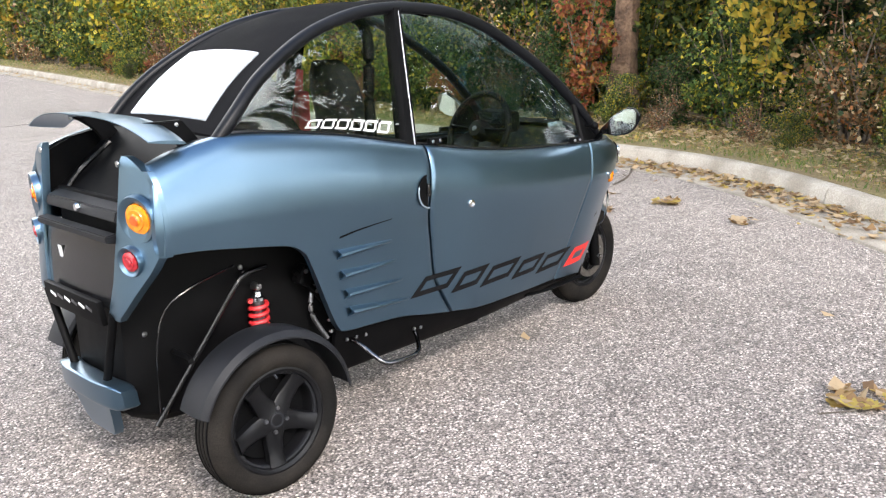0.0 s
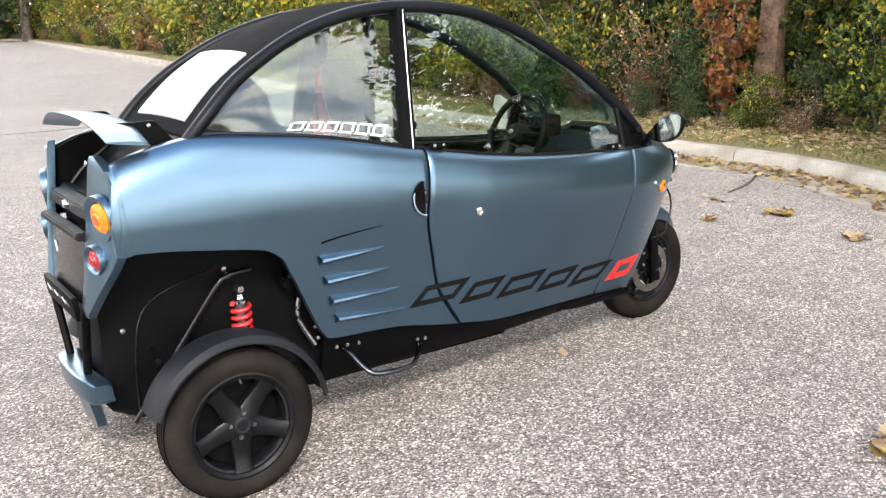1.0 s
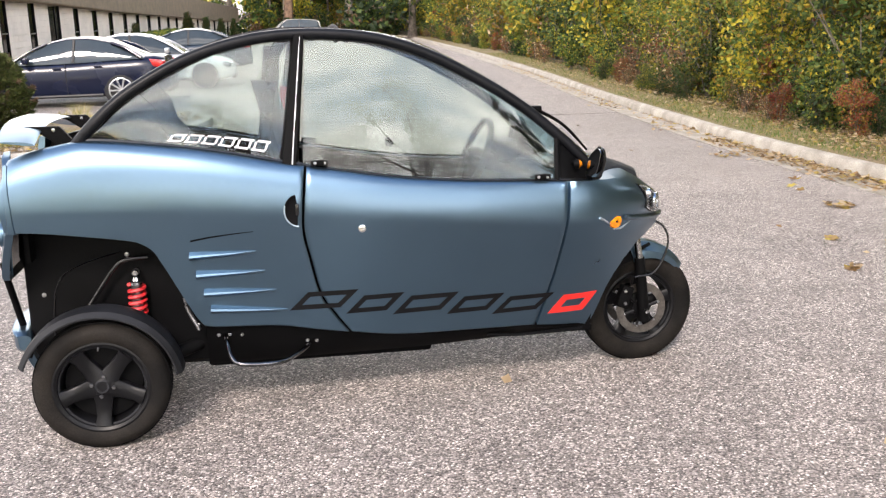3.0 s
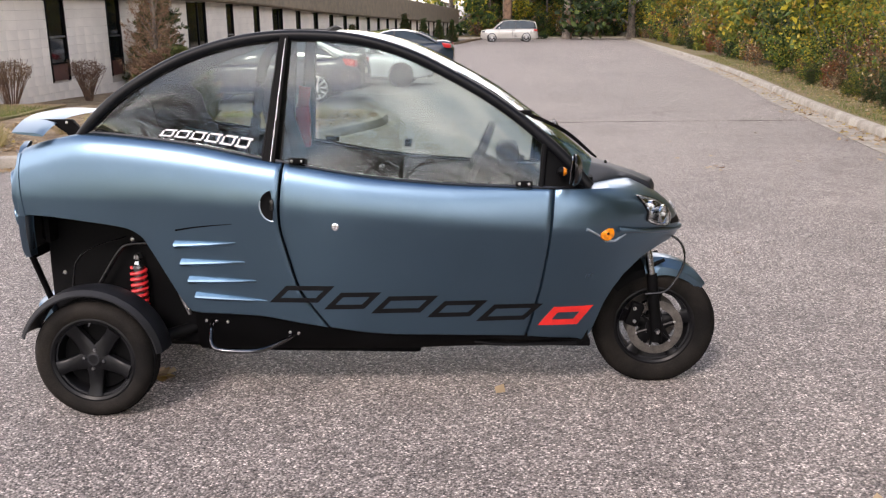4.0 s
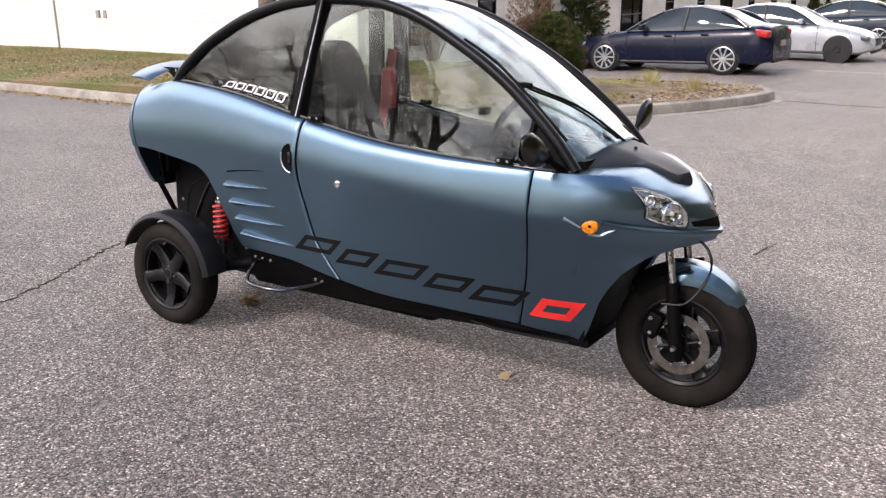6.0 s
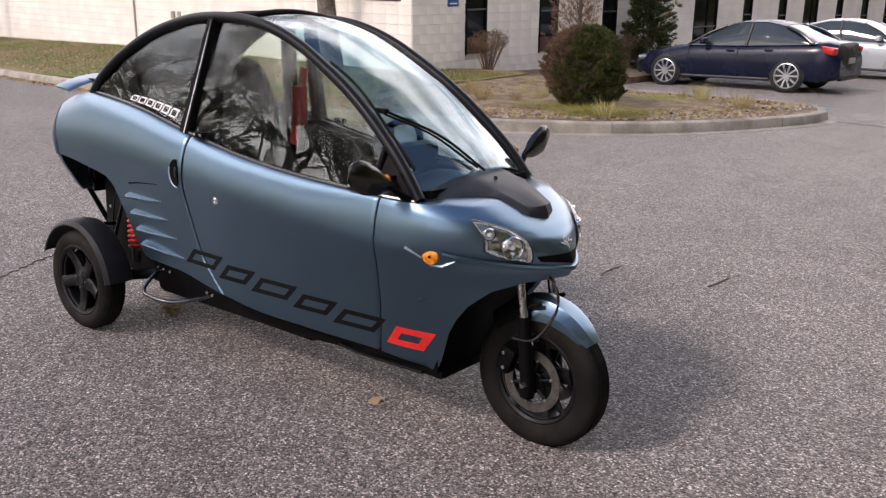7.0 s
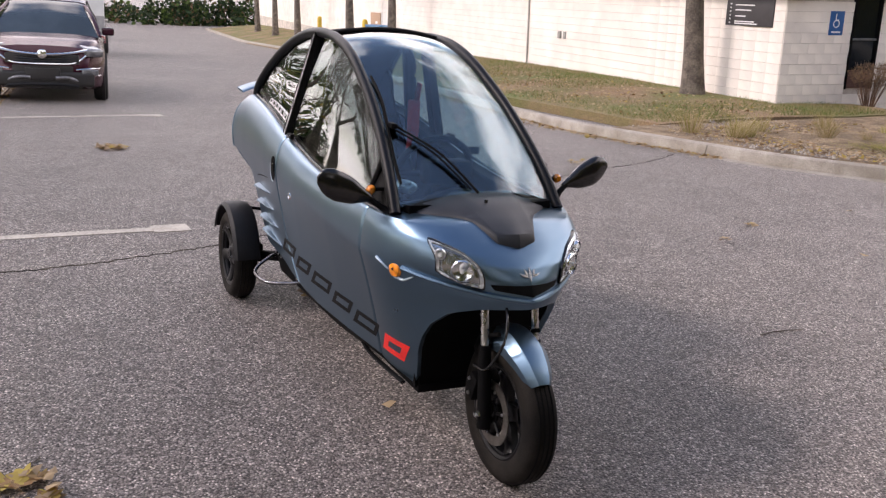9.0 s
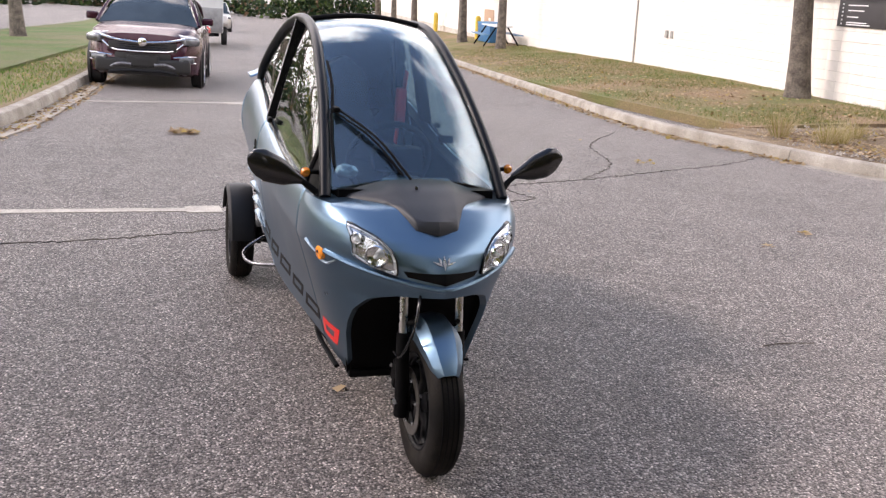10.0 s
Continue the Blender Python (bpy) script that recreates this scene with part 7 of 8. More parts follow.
def tree(label, seed, height, girth, crown_low, spread, leaves, size, mat, bark=BARK, lean=0.0, group="trees of the wood", limbs=9):
    """A tapered trunk with root flare, limbs, and leaves in clumps round the limbs."""
    rng = np.random.default_rng(seed)
    base = thing("tree", label, "tree", group=group)
    line = [(0, 0, -0.3), (lean * 0.1, 0.02, 0.2), (lean * 0.35 * height * 0.1, 0.0, height * 0.35), (lean * height * 0.1, 0.05 * height * 0.1, height * 0.95)]
    pts = curve(line, 12)
    rows = []
    for i, p in enumerate(pts):
        u = i / 11
        r = girth / 2 * (1 - 0.82 * u) * (1 + 0.55 * math.exp(-max(0.0, p[2]) * 4.5))
        rows.append([Vector((p[0] + r * math.cos(a) * (1 + 0.10 * math.sin(3 * a + seed)), p[1] + r * math.sin(a) * (1 + 0.08 * math.cos(2 * a)), p[2])) for a in (2 * math.pi * k / 12 for k in range(12))])
    bm = bmesh.new()
    grid_faces(bm, rows, close_v=True)
    clumps = []
    for k in range(limbs):
        u = crown_low + (0.95 - crown_low) * (k + rng.uniform(0, 0.8)) / limbs
        s = pts[min(11, int(u * 11))]
        a = k * 2.4 + rng.uniform(-0.5, 0.5)
        reach = spread * (1.1 - 0.6 * u) * rng.uniform(0.7, 1.1)
        end = s + np.array((math.cos(a) * reach, math.sin(a) * reach, reach * rng.uniform(0.1, 0.6)))
        tube([tuple(s), tuple(s * 0.5 + end * 0.5 + (0, 0, 0.08 * reach)), tuple(end)], (max(0.02, girth * 0.16), 0.012), 6, bm=bm)
        for q in (0.45, 0.7, 1.0):
            clumps.append(blob(rng, max(5, leaves // (limbs * 3)), s + (end - s) * q + rng.normal(size=3) * 0.12 * spread, spread * rng.uniform(0.22, 0.42), 0.75))
    part("trunk", bm, bark, base)
    if leaves:
        scattered("crown", np.concatenate(clumps), size, mat, base, seed + 5)
    return base


def rooted(x, y, z, seed, scale=1.0):
    return Matrix.Translation((x, y, z)) @ Matrix.Rotation(seed * 2.399, 4, "Z") @ Matrix.Scale(scale, 4)


# the near edge of the wood is leafed finely; what stands far along the drive has fewer, larger clumps
def stocks(fine):
    k, z = (1.75, 0.70) if fine else (0.55, 1.35)
    shrubs = [shrub("leafy green shrub at the wood's edge", 11, 1.9, 1.0, int(2600 * k), 0.060 * z, LEAF_GREEN), shrub("yellow-green autumn shrub at the wood's edge", 23, 2.3, 1.1, int(2600 * k), 0.068 * z, LEAF_LIME),
              shrub("bright yellow autumn shrub at the wood's edge", 37, 2.6, 1.0, int(2200 * k), 0.070 * z, LEAF_YELLOW), shrub("rust-red autumn shrub at the wood's edge", 41, 1.7, 0.8, int(1500 * k), 0.062 * z, LEAF_RED),
              shrub("dark green low shrub at the wood's edge", 53, 1.3, 0.9, int(2400 * k), 0.055 * z, LEAF_DARK), shrub("sparse brown shrub at the wood's edge", 67, 1.5, 0.9, int(900 * k), 0.055 * z, LEAF_BROWN, 11)]
    trees = [tree("tall woodland tree with green-yellow leaves", 101, 11, 0.42, 0.14, 2.6, int(5200 * k), 0.105 * z, LEAF_LIME, BARK_BROWN), tree("tall woodland tree with dark green leaves", 113, 10, 0.34, 0.10, 2.4, int(5200 * k), 0.10 * z, LEAF_GREEN),
             tree("woodland tree with yellow autumn leaves", 127, 9, 0.26, 0.12, 2.2, int(4400 * k), 0.10 * z, LEAF_YELLOW), tree("slim pale-barked woodland tree", 131, 12, 0.24, 0.25, 2.0, int(2600 * k), 0.10 * z, LEAF_LIME, BARK_PALE, 0.5),
             tree("dense dark woodland tree", 139, 8, 0.30, 0.04, 2.8, int(6000 * k), 0.12 * z, LEAF_DARK)]
    return shrubs, trees


NEAR_STOCK, FAR_STOCK = stocks(True), stocks(False)
used = set()


def plant(near, kind, i, x, y, z, seed, scale):
    """Sets one of the stock plants, or a copy of it once it stands somewhere. kind: 0 shrubs, 1 trees."""
    m = rooted(x, y, z, seed, scale)
    ob = (NEAR_STOCK if near else FAR_STOCK)[kind][i]
    if (near, kind, i) in used:
        copy_thing(ob, m).matrix_basis = m
    else:
        used.add((near, kind, i))
        ob.matrix_basis = m


def open_to_trunk(x, y):
    """True away from the gap in the undergrowth through which the thick trunk is seen from the lot."""
    u = min(1.0, max(0.0, ((x - 6.6) * 2.6 + (y - 2.62) * 1.7) / (2.6 ** 2 + 1.7 ** 2)))
    return math.hypot(x - 6.6 - 2.6 * u, y - 2.62 - 1.7 * u) > 0.55


wood_rng = random.Random(8)
dist_s = np.concatenate([[0], np.cumsum(np.linalg.norm(np.diff(SOUTH, axis=0), axis=1))])


def beside(s, off):
    """A place off metres outside the south kerb, s metres along it."""
    p = np.array((np.interp(s, dist_s, SOUTH[:, 0]), np.interp(s, dist_s, SOUTH[:, 1])))
    q = np.array((np.interp(s, dist_s, n_s[:, 0]), np.interp(s, dist_s, n_s[:, 1])))
    e = p + q * off
    return e[0], e[1], lot_height(*p) + 0.15 + 0.01 * off


start = float(dist_s[np.argmin(np.linalg.norm(SOUTH - (3.4, -2.5), axis=1))])
end = float(dist_s[-1])
s = start
while s < end - 1:
    near = s < start + 26
    step = 0.75 if near else 1.5
    # the first 10 m favour dark-leaved plants: the wood's shade given by leaf colour
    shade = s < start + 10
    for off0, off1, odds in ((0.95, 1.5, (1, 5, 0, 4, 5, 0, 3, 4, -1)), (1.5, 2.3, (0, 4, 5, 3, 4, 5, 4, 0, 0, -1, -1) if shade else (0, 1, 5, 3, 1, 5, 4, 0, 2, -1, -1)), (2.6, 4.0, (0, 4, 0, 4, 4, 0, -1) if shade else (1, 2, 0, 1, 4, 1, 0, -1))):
        x, y, z = beside(s + wood_rng.uniform(-0.4, 0.4), wood_rng.uniform(off0, off1))
        i = wood_rng.choice(odds)
        if i >= 0 and (off1 < 1.6 or open_to_trunk(x, y)):
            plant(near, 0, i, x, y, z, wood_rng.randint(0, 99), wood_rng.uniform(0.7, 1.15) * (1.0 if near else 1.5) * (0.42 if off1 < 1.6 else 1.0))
    s += step
s = start
while s < end - 1:
    near = s < start + 24
    for off0, off1, tall in ((2.8, 4.8, 1.0), (5.2, 8.5, 1.25), (9.0, 14.0, 1.7), (14.0, 19.0, 1.9)):
        x, y, z = beside(s + wood_rng.uniform(-0.8, 0.8), wood_rng.uniform(off0, off1))
        if math.hypot(x - 9.2, y - 4.3) > 1.1:
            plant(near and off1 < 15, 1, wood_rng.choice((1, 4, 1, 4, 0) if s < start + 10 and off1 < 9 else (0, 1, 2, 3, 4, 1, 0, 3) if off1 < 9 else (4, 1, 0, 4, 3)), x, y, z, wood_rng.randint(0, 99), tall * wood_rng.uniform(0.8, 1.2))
    s += 2.0 if near else 3.6 if s < end - 32 else 1.9
# thick undergrowth and a second line along the first metres, dark-leaved to paint in the wood's shade
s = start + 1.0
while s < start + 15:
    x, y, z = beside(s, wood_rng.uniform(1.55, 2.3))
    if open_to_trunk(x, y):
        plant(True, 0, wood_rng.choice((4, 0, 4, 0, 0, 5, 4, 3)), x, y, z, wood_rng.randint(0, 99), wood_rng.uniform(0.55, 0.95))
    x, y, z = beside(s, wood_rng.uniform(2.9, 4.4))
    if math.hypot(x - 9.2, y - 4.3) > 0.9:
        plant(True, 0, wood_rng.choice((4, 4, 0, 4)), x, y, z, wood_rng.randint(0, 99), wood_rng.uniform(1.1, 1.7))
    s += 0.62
for k, (x, y) in enumerate(((-44.0, -11.5), (-36.5, -13.5), (-33.0, -21.0), (-27.0, -23.0), (-22.0, -22.0), (-17.5, -25.0), (-12.0, -25.5), (-6.0, -27.0), (1.0, -27.0))):
    plant(False, 1, (4, 1, 4, 3)[k % 4], x, y, lot_height(x, -3) + 0.2, 7 * k, 1.3 - 0.06 * k if k < 5 else 0.72 + 0.13 * (k % 3))
for k in range(7):
    x, y = -2.0 + 5.5 * k, 88.0 - 2.5 * k
    plant(False, 1, (1, 0, 4)[k % 3], x, y, lot_height(x, y), 11 * k, 2.1 + 0.25 * (k % 3))
for near in (True, False):
    for kind, count in ((0, 6), (1, 5)):
        for i in range(count):
            if (near, kind, i) not in used:
                x, y, z = beside(start + 21 + i, 8.0 + kind)
                plant(near, kind, i, x, y, z, i, 1.0)
big = tree("thick-trunked brown roadside tree with red creeper", 151, 13, 0.37, 0.24, 2.8, 6000, 0.075, LEAF_YELLOW, BARK_BROWN, -0.12)
big.matrix_basis = Matrix.Translation((9.16, 4.30, -0.02))
creeper = shrub("red creeper against a thick trunk", 163, 1.9, 0.6, 2400, 0.05, LEAF_RED)
creeper.matrix_basis = Matrix.Translation((8.55, 4.55, 0.02))


# yellow creepers that hang out of the dark edge of the wood
def hanging_creeper(seed, x, y, z, clumps):
    rng = np.random.default_rng(seed)
    base = thing("creeper", "bright yellow creeper hanging at the wood's edge", "creeper", Matrix.Translation((x, y, z)), group="yellow creepers at the wood's edge")
    part("stem", tube([(0.75, 0.35, -0.1), (0.70, 0.32, 1.0), (0.45, 0.25, 1.9), (0.05, 0.0, clumps[0][1])], (0.012, 0.006), 6), BARK_BROWN, base)
    scattered("foliage", np.concatenate([blob(rng, n, (dx, -0.6 * dx, h), r) for dx, h, r, n in clumps]), 0.062, LEAF_GOLD, base, seed + 1)


hanging_creeper(171, 7.62, 1.62, 0.16, ((0.0, 2.05, 0.62, 420), (0.40, 1.85, 0.40, 170), (-0.22, 1.50, 0.34, 170), (0.12, 1.22, 0.30, 120), (-0.05, 0.92, 0.24, 70), (0.10, 0.66, 0.16, 30)))
hanging_creeper(174, 8.0, 1.05, 0.16, ((0.0, 1.95, 0.42, 260), (0.2, 1.62, 0.26, 110)))
hanging_creeper(177, 8.35, 2.55, 0.16, ((0.0, 2.2, 0.40, 220), (-0.1, 1.85, 0.22, 70)))
# a dark line of woods beyond, far off along the drive and behind the lot
far_rng = np.random.default_rng(77)
pts = []
for k in range(60):
    x, y = -95 + far_rng.uniform(-6, 6), -40 + 1.6 * k + far_rng.uniform(-1, 1)
    pts.append(blob(far_rng, 420, (x, y, lot_height(-60, 0) + far_rng.uniform(2.5, 8.0)), far_rng.uniform(2.0, 3.8)))
    pts.append(blob(far_rng, 420, (x + 4, y, lot_height(-60, 0) + far_rng.uniform(-0.6, 0.4)), far_rng.uniform(1.8, 2.4)))
woods = scattered("far_woods", np.concatenate(pts), 0.34, LEAF_DARK, None, 79)
tagged(woods, "distant brown and green woods beyond the drive", "woods", kind="stuff")


def needles(name, centres, ways, size, mat, parent, seed, long=3.2):
    """Thin leaves that lie roughly along the given ways, as one mesh."""
    rng = np.random.default_rng(seed)
    c, n = np.asarray(centres, float), len(centres)
    a = np.asarray(ways, float) + rng.normal(size=(n, 3)) * 0.45
    a /= np.linalg.norm(a, axis=1)[:, None]
    b = np.cross(a, rng.normal(size=(n, 3)))
    b /= np.linalg.norm(b, axis=1)[:, None]
    s = (size * rng.uniform(0.6, 1.3, n))[:, None]
    v = np.stack([c - b * s * 0.5, c + b * s * 0.5, c + a * s * long], 1).reshape(-1, 3)
    me = bpy.data.meshes.new(name)
    me.from_pydata(v.tolist(), [], np.arange(n * 3).reshape(-1, 3).tolist())
    me.materials.append(mat)
    ob = new(name, me)
    ob.parent = parent
    return ob


# bare street trees and their copies
def bare_tree(label, seed, height, girth, spread):
    """Straight trunk, ascending limbs, and three more orders of ever finer twigs."""
    rng = np.random.default_rng(seed)
    base = thing("street_tree", label, "tree", group="street trees on the lawns")
    bm = bmesh.new()
    rows = []
    pts = curve(((0, 0, -0.3), (0.02, 0.0, 0.3), (0.01 * height * 0.3, 0.0, height * 0.3), (0.0, 0.01 * height, height * 0.80)), 20)
    for i, p in enumerate(pts):
        u = i / 19
        r = girth / 2 * (1 - 0.86 * u ** 0.9) * (1 + 0.32 * math.exp(-max(0, p[2]) * 5))
        rows.append([Vector((p[0] + r * math.cos(a) * (1 + 0.09 * math.sin(4 * a + seed)), p[1] + r * math.sin(a) * (1 + 0.09 * math.cos(3 * a)), p[2])) for a in (2 * math.pi * k / 16 for k in range(16))])
    grid_faces(bm, rows, close_v=True)
    part("trunk", bm, BARK, base)
    verts, faces, ends = [], [], []

    def limb(line, r0, r1, sides):
        o = len(verts)
        for i, p in enumerate(line):
            way = line[min(i + 1, len(line) - 1)] - line[max(i - 1, 0)]
            way = way / np.linalg.norm(way)
            side = np.cross(way, (0.31, 0.95, 0.05))
            side /= np.linalg.norm(side)
            over = np.cross(side, way)
            r = r0 + (r1 - r0) * i / (len(line) - 1)
            verts.extend(tuple(p + (side * math.cos(a) + over * math.sin(a)) * r) for a in (2 * math.pi * k / sides for k in range(sides)))
        for i in range(len(line) - 1):
            for k in range(sides):
                faces.append((o + i * sides + k, o + i * sides + (k + 1) % sides, o + (i + 1) * sides + (k + 1) % sides, o + (i + 1) * sides + k))

    def grow(p, way, length, r, depth):
        steps = 4 if depth < 2 else 3
        line = [p]
        for k in range(steps):
            way = way + rng.normal(size=3) * 0.13 + (0, 0, 0.07)
            way = way / np.linalg.norm(way)
            line.append(line[-1] + way * length / steps)
        limb(line, r, max(0.004, r * 0.35), 5 if depth < 2 else 3)
        if depth == 4:
            ends.append(line[-1])
        else:
            for k in range((4, 4, 3, 3)[depth]):
                at = 0.30 + 0.70 * (k + rng.uniform(0.2, 1.0)) / (4, 4, 3, 3)[depth]
                j = min(steps, max(1, round(at * steps)))
                d = way * 0.75 + rng.normal(size=3) * 0.50
                grow(line[j], d / np.linalg.norm(d), length * rng.uniform(0.50, 0.70), max(0.006, r * 0.48), depth + 1)

    for k in range(9):
        a = k * 2.4 + rng.uniform(-0.3, 0.3)
        d = np.array((math.cos(a), math.sin(a), rng.uniform(0.7, 1.5)))
        i = 7 + round(k * 1.4)
        grow(np.array(pts[i]), d / np.linalg.norm(d), spread * rng.uniform(0.50, 0.70) * (1.15 - 0.05 * k), girth * 0.20 * (1.1 - 0.07 * k), 0)
    me = bpy.data.meshes.new("branches")
    me.from_pydata(verts, [], faces)
    me.materials.append(BARK)
    new("branches", me).parent = base
    tips = np.repeat(np.array(ends), 5, axis=0) + rng.normal(size=(len(ends) * 5, 3)) * 0.16
    needles("twigs", tips, np.tile((0.0, 0.0, 0.5), (len(tips), 1)) + rng.normal(size=(len(tips), 3)) * 0.5, 0.019, BARK, base, seed + 1, 20)
    return base


street = bare_tree("bare grey-barked street tree on the lawn", 5, 12.0, 0.46, 4.6)
street.matrix_basis = Matrix.Translation((-10.55, 11.55, lawn_height(-10.55, 11.55))) @ Matrix.Rotation(radians(4.5), 4, Vector((0.95, -0.31, 0))) @ Matrix.Rotation(0.4, 4, "Z")
for x, y, k, sc in ((-30.5, 12.6, 2, 0.9), (-38.0, 13.4, 4, 1.0), (-50.0, 14.2, 5, 1.0), (-58.0, 14.9, 7, 1.0), (-66.0, 15.6, 9, 1.0), (-27.5, -5.2, 3, 1.0), (-22.5, -11.5, 2, 0.86), (-29.0, -19.0, 4, 1.15), (-20.0, -17.5, 7, 1.05), (-15.5, -20.5, 9, 1.1), (-10.5, -18.0, 1, 0.95), (-5.5, -21.5, 6, 1.05), (0.5, -19.5, 8, 0.9), (6.5, -22.0, 1, 1.0), (-36.0, -15.5, 3, 1.1), (-13.0, -15.5, 5, 0.9), (-7.5, -16.0, 3, 1.0)):
    z = lawn_height(x, y) if y > 0 else lot_height(x, -3) + 0.15 + 0.008 * (-3 - y)
    copy_thing(street, Matrix.Translation((x, y, z - 0.02)) @ Matrix.Rotation(k * 1.3, 4, "Z") @ Matrix.Scale(sc, 4))


# evergreens and shrubs at the offices
def evergreen(label, seed, height, spread, sprays, each, size, mats, shape, rise=0.6, reach=0.30, low=0.03, ragged=0.25):
    """A conifer of many feathery sprays round an uneven core. mats: (material, name, test on angle and height) for each tint of foliage."""
    rng = np.random.default_rng(seed)
    base = thing("evergreen", label, "shrub")
    bm = tube([(0, 0, -0.2), (0.02, 0, height * 0.5), (0, 0, height * 0.9)], (0.05, 0.015), 7)
    heaps = [([], []) for _ in mats]
    for k in range(sprays):
        u, a = rng.uniform(low, 1.0), rng.uniform(0, 2 * math.pi)
        lump = 1 + ragged * (math.sin(3 * a + 5 * u + seed) * 0.5 + math.sin(7 * a - 11 * u) * 0.35 + rng.normal() * 0.35)
        r = spread * float(np.interp(u, [q[0] for q in shape], [q[1] for q in shape])) * max(0.25, lump)
        out = np.array((math.cos(a), math.sin(a), rise + rng.normal() * 0.25))
        out /= np.linalg.norm(out)
        span = reach * rng.uniform(0.6, 1.2)
        tip = np.array((math.cos(a) * r, math.sin(a) * r, u * height))
        root = tip - out * span
        if k % 4 == 0:
            tube([(0.0, 0.0, max(0.05, root[2] - 0.25)), tuple(root)], (0.012, 0.004), 4, bm=bm)
        t = rng.uniform(0, 1, each) ** 0.7
        p = root + out * (t * span)[:, None] + rng.normal(size=(each, 3)) * (0.16 * span * (1.15 - t))[:, None]
        for heap, (mat, name, test) in zip(heaps, mats):
            if test(a, u, rng.uniform()):
                heap[0].append(p)
                heap[1].append(np.tile(out, (each, 1)) + (p - root - out * (t * span)[:, None]) * 6)
                break
    part("trunk", bm, BARK, base)
    for i, (heap, (mat, name, test)) in enumerate(zip(heaps, mats)):
        if heap[0]:
            needles(name, np.concatenate(heap[0]), np.concatenate(heap[1]), size, mat, base, seed + 3 + i)
    return base


ROUND = ((0, 0.50), (0.2, 0.88), (0.45, 1.0), (0.7, 0.92), (0.9, 0.62), (1, 0.25))
CONE = ((0, 0.80), (0.12, 1.0), (0.5, 0.70), (0.8, 0.40), (1, 0.04))
bed_z = lambda x, y: bed_height(x, y, 0.18)
always = lambda a, u, q: True
bush = evergreen("shaggy round green juniper with one browned side in the bed", 201, 1.20, 0.60, 1000, 72, 0.0135, ((LEAF_TWIG, "brown_foliage", lambda a, u, q: math.cos(a - radians(225)) + 0.25 * u > 0.92 + 0.6 * (q - 0.5) or q < 0.05 or u < 0.12 and q < 0.6), (JUNIPER, "foliage", always)), ROUND, 0.5, 0.19, 0.03, 0.17)
bush.matrix_basis = Matrix.Translation((-3.1, 9.6, bed_z(-3.1, 9.6)))
dead = evergreen("brown dying columnar evergreen in the bed", 207, 2.9, 0.36, 300, 60, 0.010, ((LEAF_TWIG, "foliage", always),), ((0, 0.6), (0.3, 1.0), (0.7, 0.85), (1, 0.3)), 1.2, 0.32, 0.1, 0.4)
dead.matrix_basis = Matrix.Translation((-3.55, 10.1, bed_z(-3.55, 10.1)))
cedar = evergreen("tall dark conical evergreen by the offices", 211, 3.1, 0.70, 800, 80, 0.021, ((LEAF_BROWN, "brown_foliage", lambda a, u, q: q < 0.07), (LEAF_DARK, "foliage", always)), CONE, 0.35, 0.34, 0.03, 0.45)
cedar.matrix_basis = Matrix.Translation((-7.0, 19.6, -0.72))
for y, sc, q in ((37.5, 0.62, 1), (50.0, 0.80, 2), (56.5, 0.72, 3), (63.0, 0.70, 4), (70, 0.7, 5)):
    copy_thing(cedar, Matrix.Translation((wall_line_side(y) + 1.5, y, base_side(y) - 0.25)) @ Matrix.Rotation(q, 4, "Z") @ Matrix.Scale(sc, 4))
hedge = thing("hedge", "clipped green hedge in front of the offices", "hedge", Matrix.Translation((wall_line_side(43.5) + 1.3, 43.5, base_side(43.5) - 0.25)) @ Matrix.Rotation(-math.atan(0.1), 4, "Z"))
hp = np.random.default_rng(221).uniform((-0.6, -4.6, 0.05), (0.6, 4.6, 1.55), (8000, 3))
scattered("foliage", hp, 0.09, LEAF_GREEN, hedge, 222)


def twiggy(label, seed, height, spread, name="bare_shrub"):
    rng = np.random.default_rng(seed)
    base = thing(name, label, "shrub", group="bare shrubs by the offices")
    bm = bmesh.new()
    for k in range(64):
        a = rng.uniform(0, 2 * math.pi)
        o = spread * rng.uniform(0.3, 1.0)
        h = height * rng.uniform(0.7, 1.05)
        e = (o * math.cos(a), o * math.sin(a), h)
        tube([(0.05 * math.cos(a), 0.05 * math.sin(a), -0.05), (e[0] * 0.5, e[1] * 0.5, h * 0.45), e], (0.008, 0.003), 4, bm=bm)
        for q in range(3):
            u = rng.uniform(0.45, 0.9)
            b = (e[0] * u, e[1] * u, h * u)
            tube([b, (b[0] + rng.normal() * 0.10, b[1] + rng.normal() * 0.10, b[2] + 0.16)], (0.004, 0.0015), 3, bm=bm)
    part("branchwork", bm, BARK_BROWN, base)
    scattered("foliage", blob(rng, 1500, (0, 0, height * 0.78), spread * 0.95, 0.5), 0.022, LEAF_TWIG, base, seed + 2)
    return base


tw = twiggy("leafless brown shrub against the block wall", 231, 0.95, 0.48)
tw.matrix_basis = Matrix.Translation((-7.80, 13.62, -0.44))
copy_thing(tw, Matrix.Translation((-7.45, 16.3, -0.55)) @ Matrix.Rotation(1.9, 4, "Z") @ Matrix.Scale(0.95, 4))
copy_thing(tw, Matrix.Translation((-7.2, 18.9, -0.62)) @ Matrix.Rotation(0.7, 4, "Z") @ Matrix.Scale(0.9, 4))


